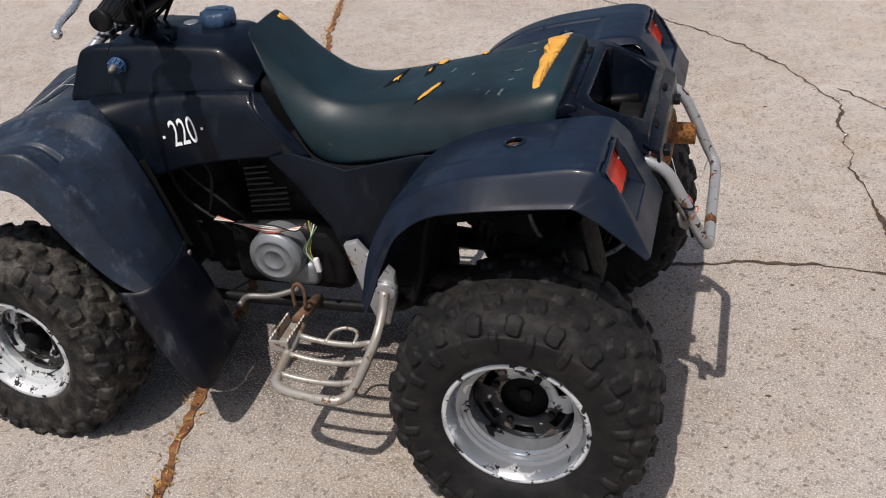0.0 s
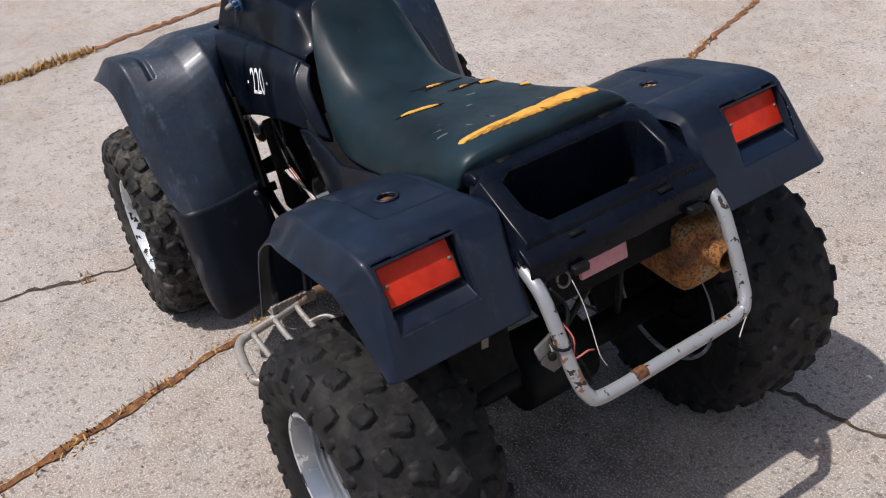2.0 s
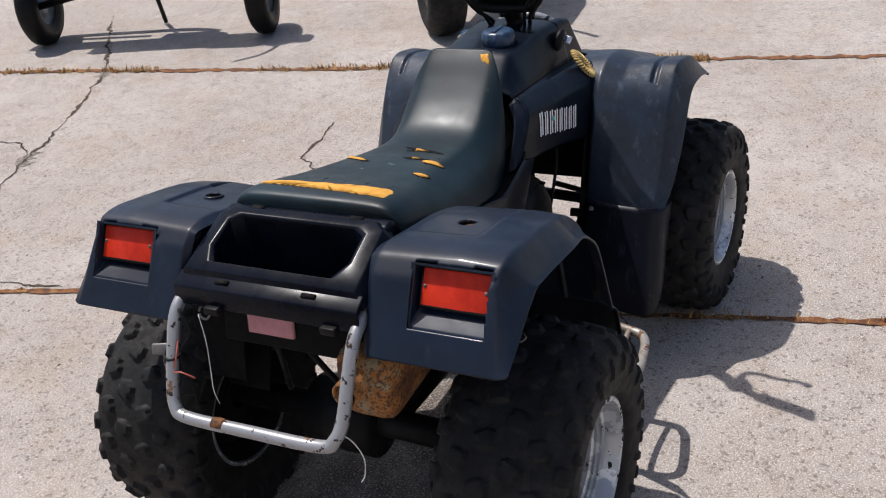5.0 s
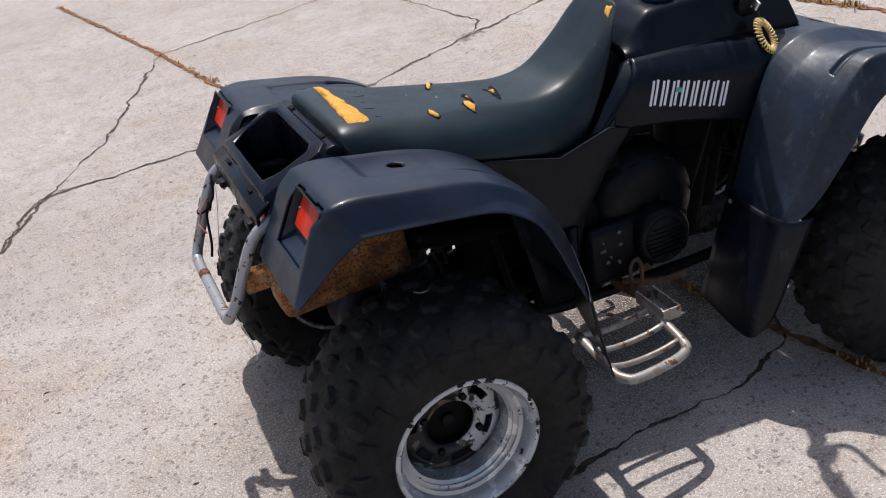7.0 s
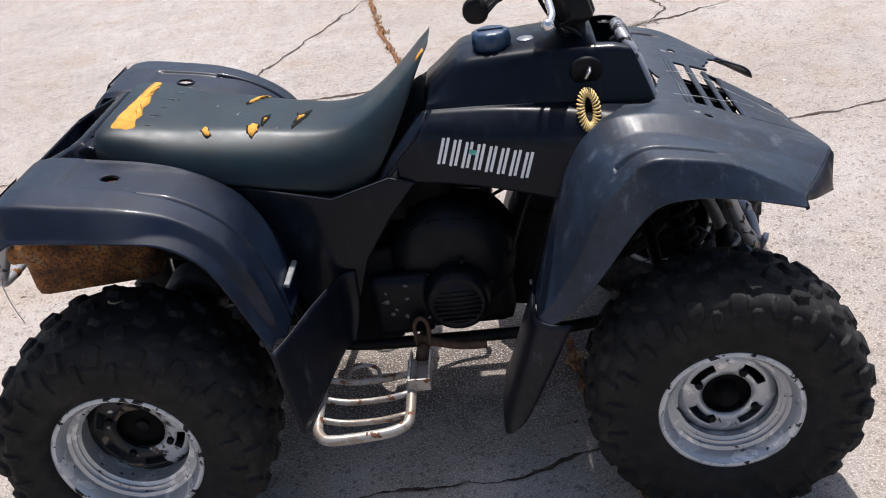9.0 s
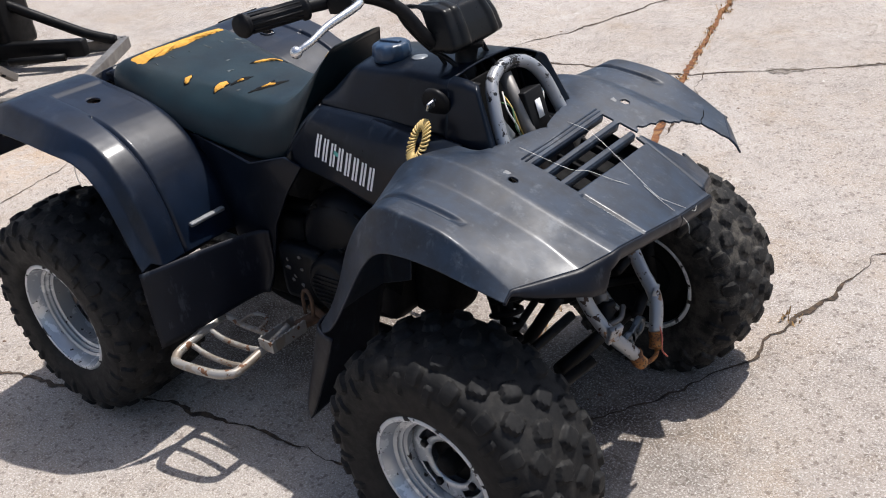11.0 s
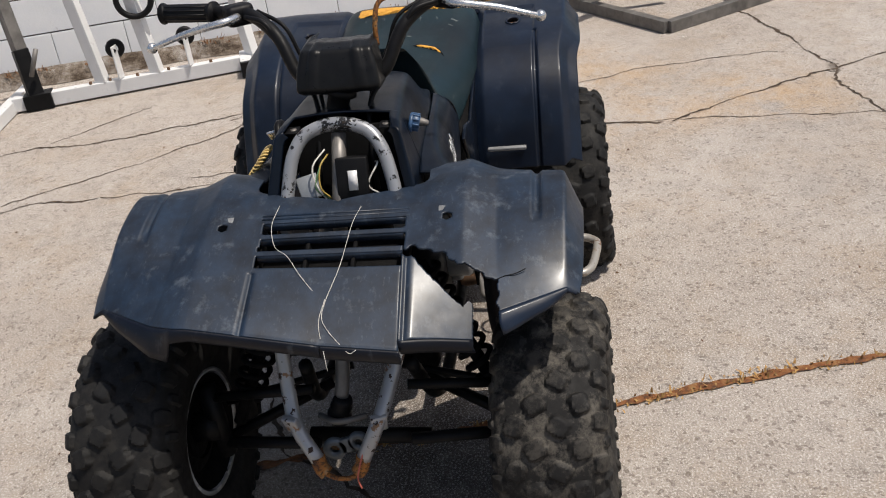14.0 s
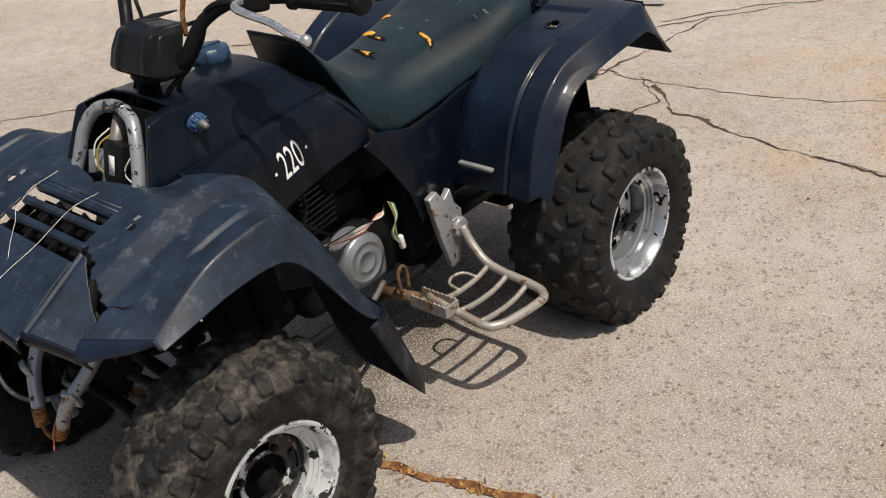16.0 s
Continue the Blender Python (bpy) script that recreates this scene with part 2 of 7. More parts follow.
def concrete():
    """Worn exposed-aggregate concrete: stains, sand, and pale and dark pebbles."""
    n = Nodes("worn_concrete")
    wide = n.ramp(n.noise(0.9, 6, 0.6), (0.35, (0.350, 0.302, 0.262)), (0.65, (0.440, 0.395, 0.355)))
    blot = n.ramp(n.noise(3.6, 7, 0.75, None, 11), (0.48, 0.0), (0.70, 0.70))
    c = n.mix(blot, wide, (0.335, 0.258, 0.185))
    grey = n.ramp(n.noise(1.7, 7, 0.75, None, 31), (0.53, 0.0), (0.70, 0.50))
    c = n.mix(grey, c, (0.265, 0.240, 0.222))
    chalk = n.ramp(n.noise(6.5, 7, 0.8, None, 43), (0.56, 0.0), (0.70, 0.45))
    c = n.mix(chalk, c, (0.54, 0.505, 0.47))
    mottle = n.ramp(n.noise(13, 8, 0.85, None, 71), (0.36, 0.70), (0.50, 0.97), (0.62, 1.0))
    c = n.mix(1.0, c, mottle, "MULTIPLY")
    # rust stains on the slab towards the steel stand
    blotch = n.ramp(n.noise(4.2, 7, 0.78, None, 83), (0.40, 0.0), (0.62, 0.85))
    for x, y, reach in ((-1.63, 0.67, 0.34), (-1.84, 1.08, 0.50), (-2.21, 0.60, 0.45), (-1.69, 1.25, 0.30), (-2.45, 0.24, 0.50), (-1.54, 0.42, 0.22)):
        dist = n.tree.nodes.new("ShaderNodeVectorMath")
        dist.operation = "DISTANCE"
        dist.inputs[1].default_value = (x, y, 0)
        n.link(n.pos, dist.inputs[0])
        near = n.ramp(dist.outputs["Value"], (0.03, 0.9), (reach, 0.0))
        c = n.mix(n.mix(1.0, near, blotch, "MULTIPLY"), c, (0.42, 0.275, 0.145))
    # under-bike shade put into the colour, along with oil and dirt stains
    oily_shade = n.ramp(n.noise(5.5, 7, 0.75, None, 97), (0.36, 0.25), (0.58, 1.0))
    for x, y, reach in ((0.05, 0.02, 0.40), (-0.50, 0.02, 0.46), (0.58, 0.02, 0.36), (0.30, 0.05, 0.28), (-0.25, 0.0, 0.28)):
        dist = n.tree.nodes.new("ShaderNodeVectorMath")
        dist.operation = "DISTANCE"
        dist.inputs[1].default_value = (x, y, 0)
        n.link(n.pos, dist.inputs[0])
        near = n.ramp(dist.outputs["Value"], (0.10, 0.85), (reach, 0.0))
        c = n.mix(n.mix(1.0, near, oily_shade, "MULTIPLY"), c, (0.070, 0.053, 0.042))
    sand = n.ramp(n.noise(225, 4, 0.85), (0.37, (0.28, 0.263, 0.252)), (0.47, (0.86, 0.855, 0.85)), (0.60, (1.0, 1.0, 1.0)), (0.68, (1.0, 1.0, 1.0)))
    c = n.mix(0.85, c, sand, "MULTIPLY")
    pale = n.ramp(n.noise(190, 3, 0.8, None, 21), (0.54, 0.0), (0.60, 0.62))
    c = n.mix(pale, c, (0.70, 0.665, 0.63))
    dark = n.ramp(n.voronoi(120, "Color"), (0.17, 0.55), (0.20, 0.0))
    c = n.mix(dark, c, (0.115, 0.090, 0.076))
    specks = n.ramp(n.noise(34, 4, 0.6, None, 61), (0.70, 0.0), (0.74, 0.6))
    c = n.mix(specks, c, (0.10, 0.075, 0.058))
    n.set("Base Color", c)
    n.set("Roughness", 0.92)
    n.set("Specular IOR Level", 0.25)
    n.bump(n.noise(280, 4, 0.8), 0.8, 0.003)
    return n.mat


def earth():
    n = Nodes("crack_dirt")
    n.set("Base Color", n.ramp(n.noise(45, 6, 0.7), (0.35, (0.018, 0.013, 0.010)), (0.62, (0.085, 0.055, 0.033))))
    n.set("Roughness", 0.95)
    n.bump(n.noise(200, 4), 0.8, 0.004)
    return n.mat


def joint_fill():
    n = Nodes("joint_fill")
    n.set("Base Color", n.ramp(n.noise(28, 6, 0.7), (0.36, (0.05, 0.026, 0.015)), (0.52, (0.19, 0.070, 0.022)), (0.68, (0.26, 0.15, 0.06))))
    n.set("Roughness", 0.95)
    n.bump(n.noise(160, 5), 0.9, 0.006)
    return n.mat


def whitewash():
    n = Nodes("painted_block")
    flakes = n.ramp(n.noise(9, 5, 0.6), (0.70, 0.0), (0.72, 1.0))
    grime = n.ramp(n.noise(3, 6, 0.65, None, 6), (0.4, (0.74, 0.76, 0.79)), (0.7, (0.82, 0.83, 0.84)))
    n.set("Base Color", n.mix(flakes, grime, (0.60, 0.60, 0.60)))
    n.set("Roughness", 0.7)
    n.bump(n.noise(70, 5), 0.35, 0.003)
    return n.mat


def curb():
    n = Nodes("broken_footing")
    c = n.ramp(n.noise(7, 7, 0.75), (0.38, (0.055, 0.036, 0.022)), (0.50, (0.17, 0.135, 0.105)), (0.66, (0.36, 0.33, 0.30)))
    n.set("Base Color", c)
    n.set("Roughness", 0.95)
    n.bump(n.noise(40, 6, 0.75), 1.0, 0.02)
    return n.mat


def spalled():
    n = Nodes("spalled_concrete")
    n.set("Base Color", n.ramp(n.noise(60, 6, 0.75), (0.36, (0.07, 0.055, 0.045)), (0.52, (0.21, 0.18, 0.15)), (0.66, (0.36, 0.32, 0.28))))
    n.set("Roughness", 0.95)
    n.bump(n.noise(110, 5, 0.8), 1.0, 0.006)
    return n.mat


M_SPALL = spalled()
M_CURB = curb()
M_LEAF = plain("dead_leaves", (0.16, 0.075, 0.032), 0.85, 0.0, 0.5, 40)
M_MORTAR = plain("dirty_mortar", (0.16, 0.15, 0.14), 0.9, 0.0, 0.3, 20)
M_SEAT, M_FOAM, M_TYRE, M_RUST, M_LENS = seat_vinyl(), foam(), rubber("tyre_rubber", 0.12), rust(), lens_red()
M_MUDDY = rubber("muddy_tyre_rubber", 0.62)
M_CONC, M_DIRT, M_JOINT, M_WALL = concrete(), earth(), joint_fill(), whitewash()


from mathutils.bvhtree import BVHTree


# ---- mesh helpers ----
def part(name, bm, material, parent=None, label="", smooth=True, m=None):
    """Links a bmesh as one mesh object, under a thing or a part."""
    bmesh.ops.recalc_face_normals(bm, faces=bm.faces)
    me = bpy.data.meshes.new(name)
    bm.to_mesh(me)
    bm.free()
    me.materials.append(material)
    for p in me.polygons:
        p.use_smooth = smooth
    ob = new(name, me)
    if parent:
        ob.parent = parent
    if m is not None:
        ob.matrix_local = m
    if label:
        ob["label"] = label
    return ob


def soften(ob, width=0.003, segments=2, angle=35):
    b = ob.modifiers.new("bevel", "BEVEL")
    b.width, b.segments, b.limit_method, b.angle_limit = width, segments, "ANGLE", radians(angle)
    return ob


def shell(ob, t=0.004, offset=-1):
    s = ob.modifiers.new("shell", "SOLIDIFY")
    s.thickness, s.offset = t, offset
    return ob


def hard(ob, angle=40):
    """Smooth faces with sharp edges past the angle."""
    bm = bmesh.new()
    bm.from_mesh(ob.data)
    for ed in bm.edges:
        if len(ed.link_faces) == 2 and ed.calc_face_angle(0) > radians(angle):
            ed.smooth = False
    bm.to_mesh(ob.data)
    bm.free()
    return ob


def spline(pts, n):
    """n points along a Catmull-Rom curve through pts."""
    p = np.array(pts, float)
    if len(p) == 2:
        return [p[0] + (p[1] - p[0]) * i / (n - 1) for i in range(n)]
    q = np.vstack([2 * p[0] - p[1], p, 2 * p[-1] - p[-2]])
    out = []
    for i in range(n):
        u = i / (n - 1) * (len(p) - 1)
        k = min(int(u), len(p) - 2)
        f = u - k
        a, b, c, d = q[k:k + 4]
        out.append(0.5 * (2 * b + (c - a) * f + (2 * a - 5 * b + 4 * c - d) * f * f + (3 * b - a - 3 * c + d) * f ** 3))
    return out


def sheet(rows, nu, nv, keep=None, flip=False):
    """A smooth sheet through a grid of control points; faces whose centre fails keep() are left out."""
    fine = [spline(r, nv) for r in rows]
    cols = [spline([r[j] for r in fine], nu) for j in range(nv)]
    bm = bmesh.new()
    v = [[bm.verts.new((c[i][0], -c[i][1] if flip else c[i][1], c[i][2])) for c in cols] for i in range(nu)]
    for i in range(nu - 1):
        for j in range(nv - 1):
            q = (v[i][j], v[i][j + 1], v[i + 1][j + 1], v[i + 1][j])
            if keep is None or keep(sum((a.co for a in q), Vector()) / 4):
                bm.faces.new(q)
    loose = [a for a in bm.verts if not a.link_faces]
    bmesh.ops.delete(bm, geom=loose, context="VERTS")
    return bm


def facet(rows, nu, nv, soft=3, keep=None, flip=False):
    """A sheet of flat facets through a grid of control points, its creases rounded a little."""
    p = np.array(rows, float)
    if flip:
        p[:, :, 1] *= -1

    def place(lengths, n):
        s = np.concatenate([[0], np.cumsum(lengths)])
        t = np.linspace(0, s[-1], n)
        k = np.clip(np.searchsorted(s, t, "right") - 1, 0, len(lengths) - 1)
        return k, ((t - s[k]) / lengths[k])[:, None, None]

    k, f = place(np.linalg.norm(np.diff(p, axis=0), axis=2).mean(1), nu)
    p = p[k] * (1 - f) + p[k + 1] * f
    p = p.transpose(1, 0, 2)
    k, f = place(np.linalg.norm(np.diff(p, axis=0), axis=2).mean(1), nv)
    p = (p[k] * (1 - f) + p[k + 1] * f).transpose(1, 0, 2)
    for _ in range(soft):
        p[1:-1] = (p[:-2] + 2 * p[1:-1] + p[2:]) / 4
        p[:, 1:-1] = (p[:, :-2] + 2 * p[:, 1:-1] + p[:, 2:]) / 4
    bm = bmesh.new()
    v = [[bm.verts.new(c) for c in r] for r in p]
    for i in range(nu - 1):
        for j in range(nv - 1):
            q = (v[i][j], v[i][j + 1], v[i + 1][j + 1], v[i + 1][j])
            if keep is None or keep(sum((a.co for a in q), Vector()) / 4):
                bm.faces.new(q)
    bmesh.ops.delete(bm, geom=[a for a in bm.verts if not a.link_faces], context="VERTS")
    return bm


def lengthwise(rows, n):
    """The same sheet with n rows, smooth along its length."""
    cols = [spline([row[j] for row in rows], n) for j in range(len(rows[0]))]
    return [[tuple(c[i]) for c in cols] for i in range(n)]


def press(bm, where, depth, out):
    """Presses a channel into a sheet: where() gives its share of the depth at a place, out() the outward way."""
    bm.normal_update()
    for v in bm.verts:
        k = where(v.co)
        if k > 0:
            n = v.normal if v.normal.dot(out(v.co)) > 0 else -v.normal
            v.co = v.co - n * depth * k
    return bm


def sweep(bm, pts, r, steps=0, sides=10, closed=False, taper=None):
    """A round tube along a smooth curve through pts."""
    if steps:
        pts = spline(pts, steps)
    pts = [Vector(p) for p in pts]
    rings = []
    t0 = (pts[1] - pts[0]).normalized()
    side = t0.orthogonal().normalized()
    for i, p in enumerate(pts):
        a, b = pts[max(i - 1, 0)], pts[min(i + 1, len(pts) - 1)]
        t = (b - a).normalized()
        side = (side - t * side.dot(t)).normalized()
        up = t.cross(side)
        rr = r * (taper(i / (len(pts) - 1)) if taper else 1)
        rings.append([bm.verts.new(p + (side * math.cos(2 * math.pi * k / sides) + up * math.sin(2 * math.pi * k / sides)) * rr) for k in range(sides)])
    for a, b in zip(rings, rings[1:]):
        for k in range(sides):
            bm.faces.new((a[k], a[(k + 1) % sides], b[(k + 1) % sides], b[k]))
    bm.faces.new(rings[0][::-1])
    bm.faces.new(rings[-1])
    return bm


def tube(pts, r, steps=0, sides=10, taper=None):
    return sweep(bmesh.new(), pts, r, steps, sides, False, taper)


def block(size, m=None, bm=None, bevel=0.0, taper=(1, 1)):
    """A box of that size about the pose m; taper narrows its top in x and y."""
    b = bmesh.new()
    bmesh.ops.create_cube(b, size=1)
    for v in b.verts:
        k = taper if v.co.z > 0 else (1, 1)
        v.co = Vector((v.co.x * size[0] * k[0], v.co.y * size[1] * k[1], v.co.z * size[2]))
    if bevel:
        bmesh.ops.bevel(b, geom=b.edges[:], offset=bevel, segments=2, affect="EDGES", profile=0.6)
    b.transform(m or Matrix())
    return join(bm, b) if bm else b


def join(bm, other):
    me = bpy.data.meshes.new("join")
    other.to_mesh(me)
    other.free()
    bm.from_mesh(me)
    bpy.data.meshes.remove(me)
    return bm


def lathe(profile, n=48, m=None, bm=None, wobble=None):
    """Turns (radius, height) points round the y axis."""
    b = bmesh.new()
    rings = []
    for r, h in profile:
        rings.append([b.verts.new((r * math.cos(2 * math.pi * k / n), h, r * math.sin(2 * math.pi * k / n))) for k in range(n)])
    for a, c in zip(rings, rings[1:]):
        for k in range(n):
            b.faces.new((a[k], a[(k + 1) % n], c[(k + 1) % n], c[k]))
    if profile[0][0] < 1e-4 or profile[-1][0] < 1e-4:
        bmesh.ops.remove_doubles(b, verts=b.verts, dist=1e-5)
    b.transform(m or Matrix())
    return join(bm, b) if bm else b


def disc(r, depth, m=None, bm=None, n=32, bevel=0.0):
    """A round plate about the y axis of m."""
    k = bevel
    prof = [(0, -depth / 2), (r - k, -depth / 2), (r, -depth / 2 + k), (r, depth / 2 - k), (r - k, depth / 2), (0, depth / 2)]
    return lathe(prof, n, m, bm)


def prism(outline, y0, y1, bm=None, m=None):
    """An (x, z) outline pushed from y0 to y1."""
    b = bmesh.new()
    lo = [b.verts.new((x, y0, z)) for x, z in outline]
    hi = [b.verts.new((x, y1, z)) for x, z in outline]
    b.faces.new(lo)
    b.faces.new(hi[::-1])
    for i in range(len(lo)):
        b.faces.new((lo[i - 1], hi[i - 1], hi[i], lo[i]))
    b.transform(m or Matrix())
    return join(bm, b) if bm else b


# ---- ground ----
bm = bmesh.new()
bmesh.ops.create_grid(bm, x_segments=40, y_segments=40, size=40)
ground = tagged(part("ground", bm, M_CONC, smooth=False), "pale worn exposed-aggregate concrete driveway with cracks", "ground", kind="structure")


def crack(pts, width, seed, material, name="crack", ragged=0.7, height=0.0025, wander=0.012, step=0.025):
    """A ragged, slightly hollow line of dirt along a path on the ground."""
    rnd = random.Random(seed)
    line = []
    for (x0, y0), (x1, y1) in zip(pts, pts[1:]):
        n = max(2, int(math.hypot(x1 - x0, y1 - y0) / step))
        line += [(x0 + (x1 - x0) * i / n, y0 + (y1 - y0) * i / n) for i in range(n)]
    line.append(pts[-1])
    bm = bmesh.new()
    rows = []
    for i, (x, y) in enumerate(line):
        a, b = line[max(0, i - 1)], line[min(len(line) - 1, i + 1)]
        t = Vector((b[0] - a[0], b[1] - a[1], 0)).normalized()
        nrm = Vector((-t.y, t.x, 0))
        off = wander * (noise.noise(Vector((x * 9, y * 9, seed))) + 0.6 * noise.noise(Vector((x * 31, y * 31, seed))))
        c = Vector((x, y, 0)) + nrm * off
        thin = 1.0 if name == "joint" else min(1.5, max(0.12, 0.75 + 1.5 * noise.noise(Vector((x * 5.3, y * 5.3, seed + 3)))))
        w1 = width * thin * (0.5 + ragged * (rnd.random() - 0.3))
        w2 = width * thin * (0.5 + ragged * (rnd.random() - 0.3))
        if i in (0, len(line) - 1):
            w1 = w2 = 0.0006
        rows.append([bm.verts.new(c + nrm * w1 + Vector((0, 0, height))), bm.verts.new(c + Vector((0, 0, height * 0.5))), bm.verts.new(c - nrm * w2 + Vector((0, 0, height)))])
    for a, b in zip(rows, rows[1:]):
        bm.faces.new((a[0], a[1], b[1], b[0]))
        bm.faces.new((a[1], a[2], b[2], b[1]))
    return part(name, bm, material, ground)


JOINT_A = [(1.75, -5.2), (1.11, -2.88), (0.97, -2.34), (0.69, -1.57), (0.49, -0.67), (0.36, -0.2), (0.25, 0.42), (0.15, 0.80), (0.06, 1.26), (-0.17, 2.04), (-0.38, 2.9), (-0.50, 3.6), (-0.89, 5.4)]
JOINT_B = [(0.9, 8.0), (1.50, 5.4), (1.97, 3.12), (2.21, 1.83), (2.58, 0.40), (2.66, 0.0), (3.0, -1.6), (3.5, -3.6)]
crack(JOINT_A, 0.017, 1, M_JOINT, "joint", 0.9, 0.004, 0.005)
crack(JOINT_B, 0.030, 2, M_JOINT, "joint", 1.0, 0.004, 0.01)
CRACKS = [
    ([(-2.04, -1.12), (-2.45, -0.85), (-2.88, -0.51), (-3.6, 0.1)], 0.010),
    ([(-2.88, -0.51), (-2.2, -0.55), (-1.65, -0.59), (-1.33, -0.56), (-1.08, -0.57), (-0.72, -0.50), (-0.43, -0.42), (-0.18, -0.39), (0.01, -0.37), (0.16, -0.37), (0.34, -0.29), (0.49, -0.08), (0.61, 0.07), (0.69, 0.20), (0.78, 0.37), (0.81, 0.58), (0.86, 0.73), (0.90, 0.95), (1.15, 1.30), (1.55, 1.38)], 0.013),
    ([(-1.37, -0.51), (-1.50, -0.25), (-1.84, -0.19), (-2.05, -0.40)], 0.008),
    ([(-0.66, -2.55), (-0.38, -2.8), (0.3, -3.4)], 0.009),
    ([(-0.66, -2.55), (-0.91, -2.31), (-1.07, -2.08), (-1.25, -1.73), (-1.26, -1.34), (-1.31, -0.99), (-1.36, -0.6)], 0.010),
    ([(2.99, 4.01), (2.4, 3.5), (1.97, 3.12)], 0.022),
    ([(1.97, 3.12), (1.5, 2.85), (1.19, 2.69), (0.86, 2.55), (0.45, 2.36), (0.17, 2.22), (-0.15, 2.08), (-0.64, 2.05), (-1.12, 2.02), (-1.24, 1.99), (-1.42, 1.56), (-1.85, 1.47), (-2.00, 1.50), (-2.46, 1.42), (-3.02, 1.29)], 0.014),
    ([(0.66, 3.95), (0.82, 3.76), (0.90, 3.30), (1.00, 2.73), (0.88, 2.56)], 0.009),
    ([(0.82, 3.76), (1.20, 3.95), (1.53, 4.24)], 0.008),
    ([(-0.12, 2.12), (-0.05, 1.85), (0.02, 1.5)], 0.006),
    ([(-0.50, 3.60), (-0.93, 2.46), (-1.16, 2.10), (-1.40, 1.60)], 0.010),
    ([(-0.50, 3.60), (0.0, 3.75), (0.45, 3.91), (1.3, 4.4)], 0.008),
    ([(-1.55, 0.79), (-1.72, 1.02), (-1.86, 1.25), (-2.00, 1.50), (-2.18, 1.80), (-2.35, 2.22)], 0.010),
    ([(-1.59, 0.50), (-1.56, 0.92), (-1.46, 1.55)], 0.006),
    ([(-2.02, -0.51), (-2.03, 0.10), (-2.08, 0.36), (-2.15, 0.53), (-2.25, 0.73), (-2.30, 1.16), (-2.30, 1.33)], 0.006),
    ([(-2.00, -0.29), (-1.76, -0.09), (-1.73, 0.06), (-1.66, 0.21), (-1.62, 0.40), (-1.55, 0.76)], 0.012),
    ([(-2.75, -0.69), (-3.14, -0.40), (-3.4, 0.0)], 0.008),
    ([(-1.68, -2.57), (-1.80, -2.31), (-1.92, -2.03), (-1.90, -1.79), (-1.96, -1.57), (-2.04, -1.38), (-2.15, -1.05), (-2.05, -0.5)], 0.010),
    ([(-1.96, -1.97), (-2.17, -1.81), (-2.37, -1.63)], 0.005),
    ([(-1.27, -1.86), (-1.61, -1.40), (-1.95, -1.05), (-2.3, -0.95)], 0.008),
    ([(-1.39, -1.10), (-1.47, -0.59)], 0.005),
]
for i, (pts, w) in enumerate(CRACKS):
    crack(pts, w * 0.68, 20 + i, M_DIRT, ragged=1.1, wander=0.022, step=0.016)


# spalled spots where the cracks meet
for i, pts in enumerate(([(0.78, 2.50), (0.92, 2.58)], [(0.10, 2.19), (0.24, 2.25)], [(-1.28, 1.93), (-1.14, 2.04)], [(-1.33, -0.60), (-1.46, -0.50)], [(1.86, 3.06), (2.02, 3.16)], [(-2.06, 1.49), (-1.94, 1.50)], [(0.40, 2.33), (0.50, 2.39)])):
    crack(pts, 0.032, 90 + i, M_SPALL, "spall", 1.2, 0.0022, 0.02, 0.012)


# ---- the quad bike ----
bike = tagged(new("quad_bike"), "old dark navy and black four-wheeled quad bike with torn seat", "quad bike")
LEAN = Matrix.Translation((0, 0, 0.5)) @ Matrix.Rotation(radians(-1.2), 4, "X") @ Matrix.Translation((0, 0, -0.5))


def body(name, bm, material, parent=None, label="", smooth=True):
    """A part of the sprung body, which leans a little to its left side."""
    if parent and parent is not bike:
        return part(name, bm, material, parent, label, smooth)
    return part(name, bm, material, bike, label, smooth, LEAN)


